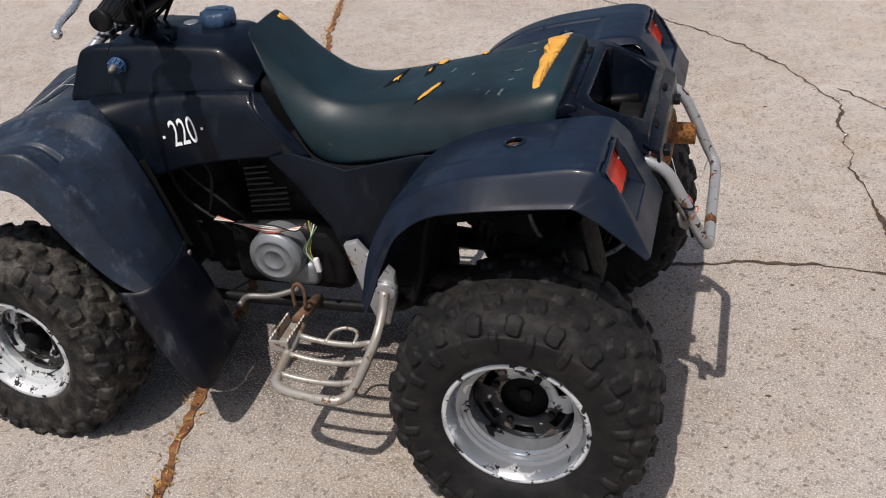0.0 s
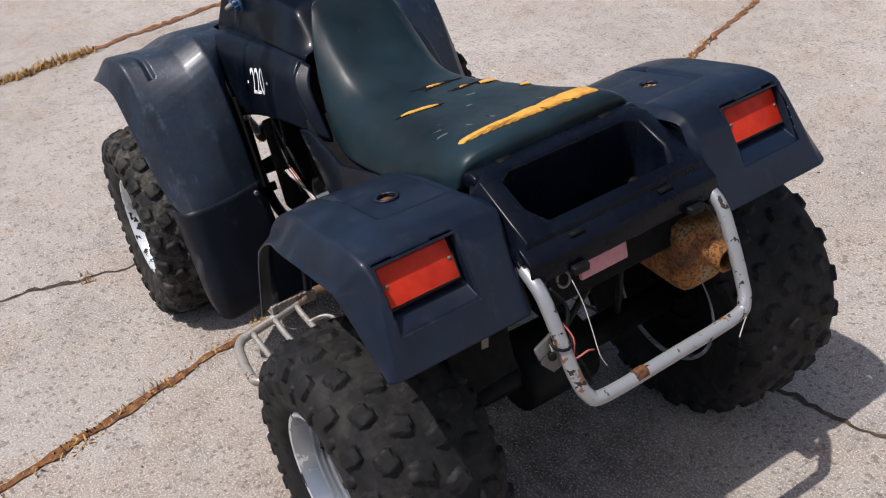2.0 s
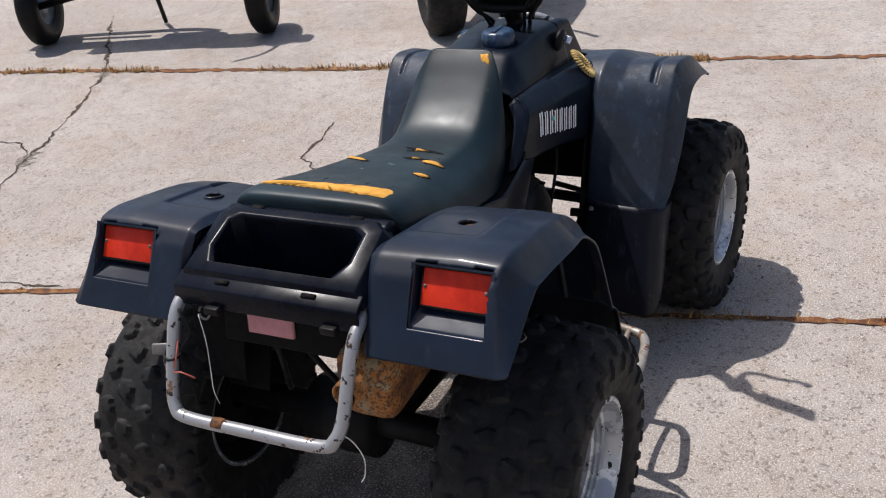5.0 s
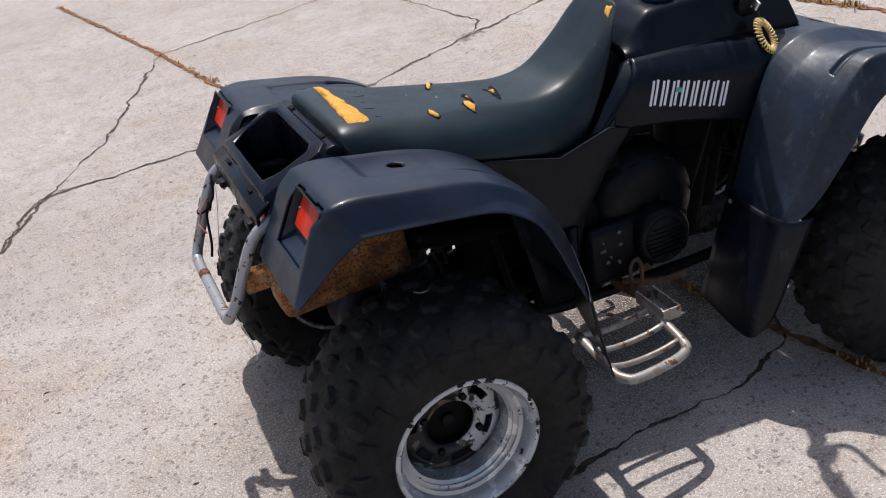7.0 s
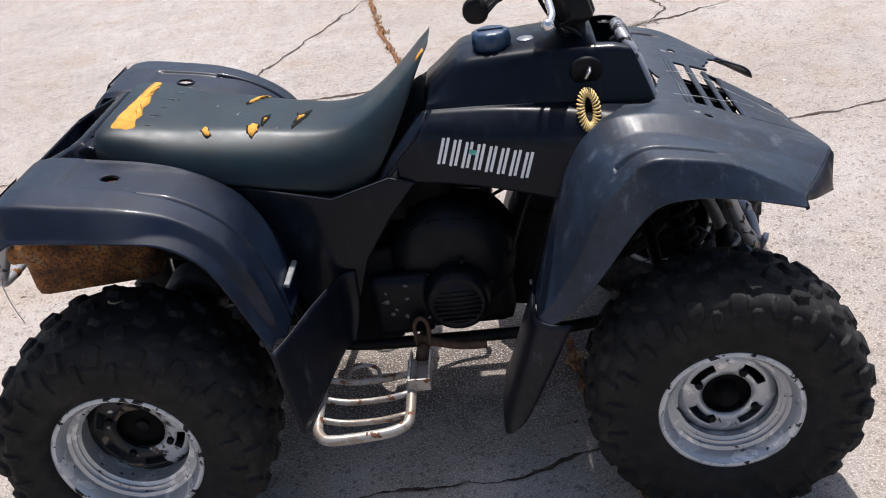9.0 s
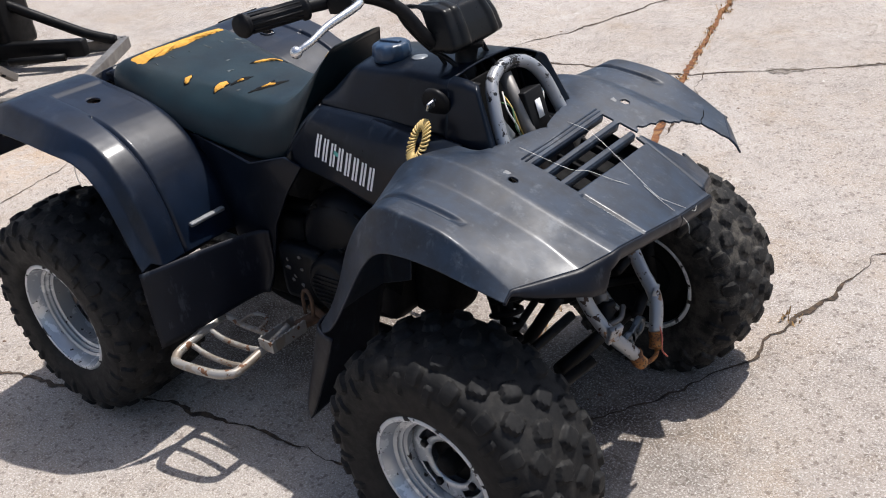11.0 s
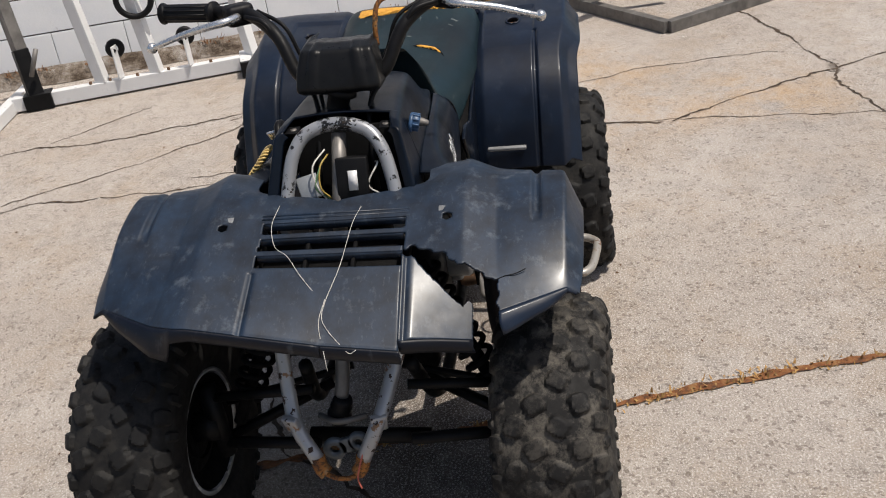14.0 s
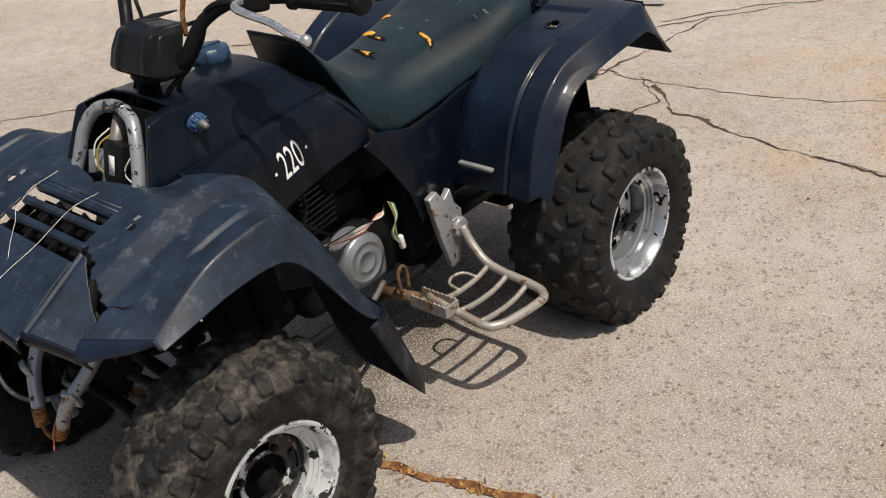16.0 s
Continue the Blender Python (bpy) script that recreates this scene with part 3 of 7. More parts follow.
# tyres and wheels
def tyre(radius, width, rim_r, seed, hub_z):
    """A balloon tyre about the y axis, soft enough to sag where it meets the ground; its tread blocks are moulded into the one skin."""
    w, bead = width / 2, rim_r
    r = radius - 0.009
    prof = [(bead - 0.006, -w * 0.74), (bead + 0.004, -w * 0.84), (bead + 0.025, -w * 0.96), ((bead + r) * 0.5 + 0.01, -w), (r - 0.038, -w * 0.965), (r - 0.014, -w * 0.84), (r - 0.003, -w * 0.5), (r, 0)]
    prof += [(a, -b) for a, b in prof[-2::-1]]
    nv, nu = 140, 560
    p = np.array(spline(prof, nv))
    tang = np.gradient(p, axis=0)
    nrm = np.stack([tang[:, 1], -tang[:, 0]], 1)
    nrm /= np.linalg.norm(nrm, axis=1)[:, None]
    nrm *= np.sign(nrm[nv // 2, 0])
    arc = np.concatenate([[0], np.cumsum(np.linalg.norm(np.diff(p, axis=0), axis=1))])
    arc -= arc[-1] / 2
    ang = np.linspace(0, 2 * np.pi, nu, endpoint=False) + seed * 0.7
    high = np.zeros((nu, nv))
    rnd = random.Random(seed)
    n, half = 20, width * 0.5
    smooth = lambda d: np.clip(d / 0.0034, 0, 1) ** 0.8

    def block_at(a, v, lu, lv, h, turn):
        du = ((ang - a + np.pi) % (2 * np.pi) - np.pi)[:, None] * r
        dv = (arc - v)[None, :]
        c, s = math.cos(turn), math.sin(turn)
        x, y = du * c + dv * s, -du * s + dv * c
        d = np.minimum(lu / 2 - np.abs(x), lv / 2 - np.abs(y))
        corner = (lu + lv) * 0.40 - np.abs(x) - np.abs(y)
        np.maximum(high, h * smooth(np.minimum(d, corner)), out=high)

    for i in range(n):
        a = 2 * math.pi * i / n
        for s in (-1, 1):
            o = math.pi / n if s < 0 else 0.0
            jit = lambda k: (rnd.random() - 0.5) * k
            block_at(a + o + jit(0.01), s * half * 0.20, 0.035, 0.038, 0.0095, s * 0.5)
            block_at(a + o + math.pi / n, s * half * 0.56, 0.038, 0.034, 0.0100, -s * 0.35)
            block_at(a + o + 0.03, s * half * 0.94, 0.034, 0.038, 0.0088, s * 0.15)
            block_at(a + o + math.pi / n + 0.02, s * half * 1.20, 0.022, 0.040, 0.006, 0.0)
    low = np.array([[noise.noise(Vector((math.cos(t) * 3, math.sin(t) * 3, v * 20 + seed))) for v in arc[::10]] for t in ang[::14]])
    wear = 1 - 0.25 * np.abs(np.kron(low, np.ones((14, 10))))[:nu, :nv]
    rr = p[None, :, 0] + high * wear * nrm[None, :, 0]
    yy = p[None, :, 1] + high * wear * nrm[None, :, 1]
    co = np.stack([rr * np.cos(ang)[:, None], yy, rr * np.sin(ang)[:, None]], 2).reshape(-1, 3)
    over = co[:, 2] + hub_z
    co[:, 1] *= 1 + 0.9 * (radius - hub_z) * np.exp(-(over / 0.09) ** 2) / 0.1 * np.clip(np.hypot(co[:, 0], co[:, 2]) / radius - 0.55, 0, 1)
    co[:, 2] = np.maximum(co[:, 2], 0.001 - hub_z)
    iu, iv = np.meshgrid(np.arange(nu), np.arange(nv - 1), indexing="ij")
    nxt = (iu + 1) % nu
    faces = np.stack([iu * nv + iv, nxt * nv + iv, nxt * nv + iv + 1, iu * nv + iv + 1], 2).reshape(-1, 4)
    me = bpy.data.meshes.new("tyre")
    me.from_pydata(co.tolist(), [], faces.tolist())
    side = np.clip((np.abs(arc) - half * 1.15) / 0.01, 0, 1)[None, :]
    me.attributes.new("tread", "FLOAT", "POINT").data.foreach_set("value", np.maximum(high / 0.0095, side).astype(np.float32).ravel())
    return me


def rim(radius, width, dish):
    """A deep-dished pressed wheel; the outer face looks to +y."""
    w = width / 2
    outer = [(radius + 0.004, w * 0.78), (radius + 0.006, w * 0.84), (radius - 0.002, w * 0.86), (radius - 0.008, w * 0.78), (radius - 0.012, w * 0.62), (radius - 0.019, w * 0.60), (radius - 0.017, w * 0.55), (radius - 0.026, w * 0.53), (radius - 0.025, w * 0.49), (radius - 0.032, w * 0.46), (radius - 0.030, w * 0.44 - dish * 0.5), (radius - 0.034, w * 0.86 - dish)]
    bm = lathe(outer + [(radius - 0.030, -w * 0.5), (radius - 0.010, -w * 0.62), (radius - 0.004, -w * 0.82), (radius + 0.004, -w * 0.82)], 64)
    return bm


def wheel_face(radius, width, dish, holes_n, hub_r):
    """The pressed centre plate with slots round the hub."""
    bm = bmesh.new()
    y = width / 2 * 0.86 - dish
    # pressed centre plate with slots round the hub opening
    n, rings = 96, [radius - 0.034, radius - 0.045, radius - 0.050, radius - 0.066, radius - 0.072, hub_r]
    lift = [0.0, 0.004, 0.006, 0.006, 0.006, 0.002]
    vs = [[bm.verts.new((r * math.cos(2 * math.pi * k / n), y + l, r * math.sin(2 * math.pi * k / n))) for k in range(n)] for r, l in zip(rings, lift)]
    for i in range(len(rings) - 1):
        for k in range(n):
            if i == 2 and (k * holes_n * 360 // n) % 360 < 170:
                continue
            bm.faces.new((vs[i][k], vs[i][(k + 1) % n], vs[i + 1][(k + 1) % n], vs[i + 1][k]))
    return bm


def wheel(name_label, x, y, z, radius, width, rim_r, dish, hub_r, side, seed, rear, steer=0):
    """side is 1 where the outer face looks to +y."""
    w = new("wheel")
    w.parent = bike
    w.matrix_local = pose(x, y, z, 0, 0, (0 if side > 0 else 180) + steer)
    w["label"] = name_label
    me = tyre(radius, width, rim_r, seed, z)
    me.materials.append(M_MUDDY if side > 0 and not rear else M_TYRE)
    for p in me.polygons:
        p.use_smooth = True
    me.set_sharp_from_angle(angle=radians(38))
    rubber_ring = new("tyre", me)
    rubber_ring.parent = w
    rubber_ring["label"] = "dirty black knobbly rubber tyre"
    r = hard(part("rim", rim(rim_r, width, dish), (M_RIM if rear else M_LIP) if side > 0 else M_RIM_GREY, w, "silver-white rim with peeling paint"), 50)
    shell(r, 0.003, 0)
    r.rotation_euler = (0, seed * 1.3, 0)
    face = part("wheel_face", wheel_face(rim_r, width, dish, 6 if rear else 4, hub_r), M_FACE if rear or side > 0 else M_RIM_GREY, w, "black wheel face with pale peeled patches")
    shell(face, 0.003, 0)
    face.rotation_euler = (0, seed * 0.9, 0)
    wl = width / 2
    part("rim_edge", lathe([(rim_r - 0.006, wl * 0.78), (rim_r - 0.002, wl * 0.87), (rim_r + 0.003, wl * 0.885), (rim_r + 0.008, wl * 0.86), (rim_r + 0.008, wl * 0.80)], 64), M_LIP, w, "white-painted rim edge, chipped")
    yh = width / 2 * 0.86 - dish
    bm = lathe([(0, yh - 0.012), (hub_r * 0.7, yh - 0.012), (hub_r * 1.05, yh - 0.016), (hub_r * 1.25, yh - 0.02), (hub_r * 1.25, yh - 0.09)], 32)
    part("hub", bm, M_INNER, w, "black wheel hub")
    # black cover added so the inside of the rim stays dark
    part("inner_blackout", lathe([(0.02, -wl * 0.52), (rim_r - 0.045, -wl * 0.52), (rim_r - 0.034, -wl * 0.44), (rim_r - 0.034, -wl * 0.52), (rim_r - 0.016, -wl * 0.63), (rim_r - 0.0085, -wl * 0.80)], 40), M_INNER, w, "black cover added over the wheel's inner side")
    if rear:
        part("axle_nut", disc(0.015, 0.010, pose(0, yh - 0.008, 0), None, 12, 0.002), M_DARK, w)
    else:
        part("hub_cap", lathe([(0, yh + 0.022), (0.018, yh + 0.020), (0.022, yh + 0.012), (0.023, yh - 0.012)], 20), M_INNER, w, "black hub cap")
    for k in range(4):
        a = k * math.pi / 2 + 0.5
        part("wheel_nut", disc(0.008, 0.014, pose((hub_r + 0.013) * math.cos(a), yh + 0.008, (hub_r + 0.013) * math.sin(a)), None, 6, 0.001), M_DARK, w)
    return w


wheel("right rear wheel with wide knobbly tyre", -0.551, -0.402, 0.264, 0.272, 0.25, 0.137, 0.088, 0.048, -1, 1, True)
wheel("left rear wheel with wide knobbly tyre", -0.550, 0.381, 0.234, 0.264, 0.25, 0.136, 0.088, 0.048, 1, 2, True)
wheel("right front wheel with knobbly tyre", 0.575, -0.414, 0.244, 0.262, 0.20, 0.124, 0.056, 0.045, -1, 3, False, -2)
wheel("left front wheel with knobbly tyre", 0.578, 0.358, 0.224, 0.252, 0.20, 0.122, 0.056, 0.045, 1, 4, False, -3)

# rear fenders: a broad top that sweeps down in front of the wheel
REAR_IN = [(-0.690, 0.742), (-0.65, 0.740), (-0.57, 0.722), (-0.47, 0.702), (-0.385, 0.672), (-0.325, 0.626), (-0.288, 0.566), (-0.262, 0.500), (-0.245, 0.420)]
REAR_TOP = [(-0.686, 0.7470), (-0.645, 0.7500), (-0.57, 0.738), (-0.47, 0.7190), (-0.385, 0.688), (-0.315, 0.638), (-0.275, 0.576), (-0.250, 0.506), (-0.232, 0.420)]
REAR_LIP = [(-0.648, 0.695), (-0.640, 0.694), (-0.57, 0.687), (-0.47, 0.674), (-0.395, 0.652), (-0.335, 0.608), (-0.302, 0.545), (-0.278, 0.485), (-0.252, 0.420)]


def rear_fender(flip):
    rows = []
    for k, ((xi, zi), (xt, zt), (xl, zl)) in enumerate(zip(REAR_IN, REAR_TOP, REAR_LIP)):
        yi = (0.185, 0.180, 0.172)[k] if k < 3 else 0.165
        ys = (0.416, 0.416, 0.415, 0.409)[k] if k < 4 else 0.398
        yw, hw, yl = (0.446, 0.006, 0.453) if k < 4 else (0.417, 0.013, 0.442)
        rows.append([(xi, yi, zi - (0.004 if k < 2 else 0.01)), (xt - 0.004, 0.200, zt - 0.002), (xt, 0.345, zt + 0.002), (xt, ys, zt - 0.001), (xt * 0.3 + xl * 0.7, yw, zl + hw), (xl, yl, zl)])
    s = -1 if flip else 1
    fall = lambda z: -0.742 - (0.676 - z) * 0.544
    tail_rows = [[(fall(z) + 0.016, yi, z), (fall(z), yi + 0.013, z), (fall(z), 0.345, z), (fall(z), yo - 0.006, z), (fall(z) * 0.45 + xl * 0.55, yo * 0.5 + yl * 0.5, z * 0.5 + zl * 0.5), (xl, yl, zl)]
                 for z, yi, yo, xl, yl, zl in ((0.603, 0.190, 0.440, -0.776, 0.4475, 0.606), (0.640, 0.189, 0.432, -0.735, 0.450, 0.640), (0.676, 0.188, 0.426, -0.695, 0.452, 0.672), (0.720, 0.186, 0.416, -0.660, 0.4525, 0.692))]
    rows = tail_rows + lengthwise(rows, 34)

    def hole(c):
        y = abs(c.y)
        if c.x < -0.69 and 0.653 < c.z < 0.741 and 0.270 < y < 0.404:
            return False
        return (c.x + 0.522) ** 2 + (y - 0.278) ** 2 > 0.017 ** 2 or c.z < 0.69
    bm = facet(rows, 230, 120, 3, hole, flip)
    up = lambda c: Vector((0, 0, 1))
    pan = lambda c: min(1.0, max(0.0, (c.x + 0.605) / 0.016)) * min(1.0, max(0.0, (0.336 - abs(c.y)) / 0.005)) * min(1.0, max(0.0, (-0.40 - c.x) / 0.06)) if c.z > 0.6 and abs(c.y) > 0.20 else 0.0
    press(bm, pan, 0.0050, up)
    press(bm, lambda c: max(0.0, 1 - (abs(abs(c.y) - 0.335) / 0.007) ** 2) if c.x > -0.46 else 0.0, 0.007, lambda c: c - Vector((-0.55, c.y, 0.30)))
    ob = shell(body("rear_fender", bm, M_BODY, None, "smooth dark navy plastic rear fender and tail corner"), 0.004, -1 if not flip else 1)
    # the ledge's highlight is put into its pale colour
    body("ledge", block((0.012, 0.098, 0.009), pose(-0.234, s * 0.254, 0.476, 0, 12, 0), None, 0.003), M_HIGHLIGHT, ob, "ledge painted pale for its highlight")
    ring = [(-0.522 + 0.018 * math.cos(a * math.pi / 8), s * (0.278 + 0.018 * math.sin(a * math.pi / 8)), 0.7255 - 0.018 * math.cos(a * math.pi / 8) * 0.19) for a in range(17)]
    body("hole_rim", tube(ring, 0.003, 0, 6), M_BODY, ob)
    body("hole_plug", disc(0.015, 0.006, pose(-0.522, s * 0.278, 0.715, 90, 0, 0)), M_RUST, ob, "rusty bolt down in the hole")
    return ob


def tail_lamp(flip, ob):
    """The recess in the tail corner and its lamp."""
    s = -1 if flip else 1
    fx = lambda z: -0.742 - (0.676 - z) * 0.544 + 0.0022
    bm = bmesh.new()
    out = [bm.verts.new((fx(z), s * y, z)) for y, z in ((0.264, 0.745), (0.410, 0.745), (0.410, 0.646), (0.264, 0.646))]
    rim_v = [bm.verts.new((fx(z), s * y, z)) for y, z in ((0.271, 0.7405), (0.4035, 0.7405), (0.4035, 0.654), (0.271, 0.654))]
    deep = [bm.verts.new(v) for v in ((-0.680, s * 0.274, 0.737), (-0.680, s * 0.404, 0.737), (-0.712, s * 0.402, 0.670), (-0.712, s * 0.273, 0.670))]
    for i in range(4):
        bm.faces.new((out[i - 1], out[i], rim_v[i], rim_v[i - 1]))
        bm.faces.new((rim_v[i - 1], rim_v[i], deep[i], deep[i - 1]))
    bm.faces.new(deep)
    soften(body("lamp_recess", bm, M_BODY, ob), 0.003, 2, 20)
    lamp = bmesh.new()
    p = [Vector((-0.694, s * 0.279, 0.733)), Vector((-0.694, s * 0.4010, 0.733)), Vector((-0.726, s * 0.400, 0.677)), Vector((-0.726, s * 0.280, 0.677))]
    f0 = [lamp.verts.new(v) for v in p]
    f1 = [lamp.verts.new(v + Vector((0.012, 0, 0.003))) for v in p]
    lamp.faces.new(f0)
    for i in range(4):
        lamp.faces.new((f0[i - 1], f0[i], f1[i], f1[i - 1]))
    soften(body("taillight", lamp, M_LENS, ob, "red plastic taillight lens"), 0.003, 2)
    rim_pts = [p[i % 4] + Vector((0.004, 0, 0.001)) for i in range(5)]
    body("lamp_seal", tube(rim_pts, 0.0042, 0, 6), M_BLACK, ob)
    for k in (0.06, 0.94):
        q = (p[0] + (p[1] - p[0]) * k) * 0.55 + (p[3] + (p[2] - p[3]) * k) * 0.45
        body("lamp_screw", disc(0.003, 0.004, Matrix.Translation(q) @ Matrix.Rotation(radians(90), 4, "Z"), None, 10), M_STEEL, ob)
    return ob


for f in (False, True):
    tail_lamp(f, rear_fender(f))

# tool tray between the tails
top = lambda x: 0.755 + (x + 0.632) * 0.44
bm = bmesh.new()
hole_o = [(-0.632, 0.118), (-0.645, 0.140), (-0.700, 0.140), (-0.732, 0.118), (-0.732, -0.118), (-0.700, -0.140), (-0.645, -0.140), (-0.632, -0.118)]
rim_o = [(-0.612, 0.150), (-0.628, 0.172), (-0.712, 0.176), (-0.748, 0.176), (-0.748, -0.176), (-0.712, -0.176), (-0.628, -0.172), (-0.612, -0.150)]
out_o = [(-0.590, 0.165), (-0.620, 0.186), (-0.712, 0.192), (-0.752, 0.192), (-0.752, -0.192), (-0.712, -0.192), (-0.620, -0.186), (-0.590, -0.165)]
vi = [bm.verts.new((x, y, top(x) - 0.002)) for x, y in hole_o]
vl = [bm.verts.new((x * 0.8 + a * 0.2, y * 0.8 + b * 0.2, top(x) + 0.002)) for (x, y), (a, b) in zip(hole_o, rim_o)]
vr = [bm.verts.new((x, y, top(x) - 0.004)) for x, y in rim_o]
vo = [bm.verts.new((x, y, top(x) - 0.032)) for x, y in out_o]
vb = [bm.verts.new((x * 0.985 - 0.004, y * 0.93, 0.605)) for x, y in hole_o]
for ring in ((vi, vl), (vl, vr), (vr, vo), (vb, vi)):
    for i in range(8):
        bm.faces.new((ring[0][i - 1], ring[0][i], ring[1][i], ring[1][i - 1]))
bm.faces.new(vb)
tray = soften(body("tool_tray", bm, M_TRAY, None, "open black plastic tool tray"), 0.004, 3, 25)
body("tray_bracket", block((0.05, 0.075, 0.03), pose(-0.69, -0.075, 0.625), None, 0.003), M_BLACK, tray)
# crossbar lip behind the tray
bm = prism([(-0.742, 0.694), (-0.772, 0.676), (-0.775, 0.640), (-0.768, 0.640), (-0.766, 0.668), (-0.740, 0.684)], -0.190, 0.190)
bar = soften(body("crossbar", bm, M_TRAY, None, "plastic crossbar lip behind the tray"), 0.003, 2)
for y in (-0.135, 0.105):
    body("clip", block((0.024, 0.030, 0.014), pose(-0.774, y, 0.640), None, 0.003), M_BLACK, bar)
for y in (-0.09, 0.09):
    body("slot", block((0.008, 0.028, 0.003), pose(-0.757, y, 0.6865, 0, -30, 0)), M_INNER, bar)
# step behind the seat
bm = prism([(-0.566, 0.722), (-0.574, 0.746), (-0.596, 0.757), (-0.616, 0.752), (-0.626, 0.730)], -0.172, 0.172)
step = soften(body("seat_step", bm, M_TRAY, None, "raised plastic step behind the seat"), 0.006, 3)
for y in (-0.105, 0.105):
    body("slot", block((0.012, 0.026, 0.003), pose(-0.603, y, 0.7555, 0, -20, 0)), M_INNER, step)
for s in (-1, 1):
    bm = sheet([[(-0.50, s * 0.160, 0.69), (-0.56, s * 0.165, 0.70), (-0.62, s * 0.172, 0.70), (-0.70, s * 0.180, 0.675), (-0.748, s * 0.190, 0.655)],
                [(-0.50, s * 0.184, 0.698), (-0.56, s * 0.188, 0.711), (-0.62, s * 0.191, 0.727), (-0.68, s * 0.194, 0.736), (-0.735, s * 0.196, 0.68)]], 6, 16)
    shell(body("tray_side", bm, M_TRAY, tray), 0.003, 0)

# seat
SEAT = [(-0.590, 0.752, -0.580, 0.728, 0.142, 0.162), (-0.580, 0.776, -0.572, 0.716, 0.152, 0.180), (-0.530, 0.775, -0.520, 0.700, 0.150, 0.188), (-0.430, 0.752, -0.420, 0.668, 0.136, 0.188), (-0.320, 0.733, -0.320, 0.640, 0.118, 0.178), (-0.220, 0.714, -0.220, 0.612, 0.110, 0.165), (-0.140, 0.705, -0.140, 0.592, 0.106, 0.152), (-0.080, 0.714, -0.092, 0.588, 0.102, 0.144), (-0.030, 0.744, -0.055, 0.606, 0.098, 0.138), (0.020, 0.787, -0.020, 0.656, 0.092, 0.130), (0.058, 0.824, 0.026, 0.742, 0.084, 0.112), (0.082, 0.846, 0.066, 0.825, 0.070, 0.082)]


def seat_rows():
    rows = []
    for xt, zt, xb, zb, wt, wb in SEAT:
        lerp = lambda k: (xb + (xt - xb) * k, zb + (zt - zb) * k)
        half = []
        for k, w in ((0.06, 0.0), (0.0, wb * 0.6), (0.0, wb * 0.98), (0.22, wb * 1.0), (0.62, wb * 0.6 + wt * 0.42), (0.90, wt * 1.0), (1.0, wt * 0.72), (1.015, 0.0)):
            x, z = lerp(k)
            half.append((x, w, z))
        rows.append(half + [(x, -y, z) for x, y, z in half[-2::-1]])
    return rows


bm = sheet(seat_rows(), 70, 60)
bmesh.ops.remove_doubles(bm, verts=bm.verts, dist=0.0003)
bmesh.ops.holes_fill(bm, edges=[e for e in bm.edges if e.is_boundary], sides=0)
seat_tree = BVHTree.FromBMesh(bm)
seat = body("seat", bm, M_SEAT, None, "torn faded black-green vinyl seat")


def seat_z(x, y):
    hit = seat_tree.ray_cast(Vector((x, y, 1.5)), Vector((0, 0, -1)))
    return hit[0].z if hit[0] else 0.74


def patch(outline, lift, seed, material, name, label, hump=0.003):
    """An irregular torn patch laid on the seat's top."""
    rnd = random.Random(seed)
    pts = []
    for i in range(len(outline)):
        (x0, y0), (x1, y1) = outline[i - 1], outline[i]
        n = max(2, int(math.hypot(x1 - x0, y1 - y0) / 0.006))
        for k in range(n):
            f = k / n
            j = lambda: (rnd.random() - 0.5) * 0.0035
            pts.append((x0 + (x1 - x0) * f + j(), y0 + (y1 - y0) * f + j()))
    cx, cy = sum(p[0] for p in pts) / len(pts), sum(p[1] for p in pts) / len(pts)
    bm = bmesh.new()
    ring = [[bm.verts.new((cx + (x - cx) * k, cy + (y - cy) * k, seat_z(cx + (x - cx) * k, cy + (y - cy) * k) + lift + h)) for x, y in pts] for k, h in ((1.0, -0.004), (0.96, 0.0), (0.6, hump))]
    mid = bm.verts.new((cx, cy, seat_z(cx, cy) + lift + hump))
    for a, b in zip(ring, ring[1:]):
        for i in range(len(pts)):
            bm.faces.new((a[i - 1], a[i], b[i], b[i - 1]))
    for i in range(len(pts)):
        bm.faces.new((ring[2][i - 1], ring[2][i], mid))
    return body(name, bm, material, seat, label)


patch([(-0.555, -0.136), (-0.522, -0.142), (-0.508, -0.128), (-0.517, -0.104), (-0.511, -0.070), (-0.519, -0.034), (-0.516, 0.010), (-0.524, 0.060), (-0.522, 0.110), (-0.529, 0.146), (-0.541, 0.140), (-0.545, 0.075), (-0.548, 0.0), (-0.553, -0.070)], 0.002, 3, M_FOAM, "exposed_foam", "torn strip of orange foam")
TEARS = [([(-0.278, 0.116), (-0.290, 0.098), (-0.300, 0.074), (-0.322, 0.030), (-0.326, 0.042), (-0.312, 0.078), (-0.300, 0.102)], 0.78),
         ([(-0.214, 0.010), (-0.206, -0.004), (-0.184, 0.026), (-0.188, -0.012), (-0.198, -0.046), (-0.212, -0.084), (-0.214, -0.050), (-0.207, -0.020)], 0.35),
         ([(-0.300, -0.083), (-0.290, -0.066), (-0.276, -0.070), (-0.276, -0.099), (-0.286, -0.121), (-0.297, -0.105)], 0.85),
         ([(-0.276, -0.074), (-0.279, -0.031), (-0.264, -0.009), (-0.262, -0.043), (-0.270, -0.080)], 0.3),
         ([(-0.388, -0.113), (-0.378, -0.094), (-0.367, -0.111), (-0.363, -0.124), (-0.371, -0.131), (-0.380, -0.123)], 0.75)]
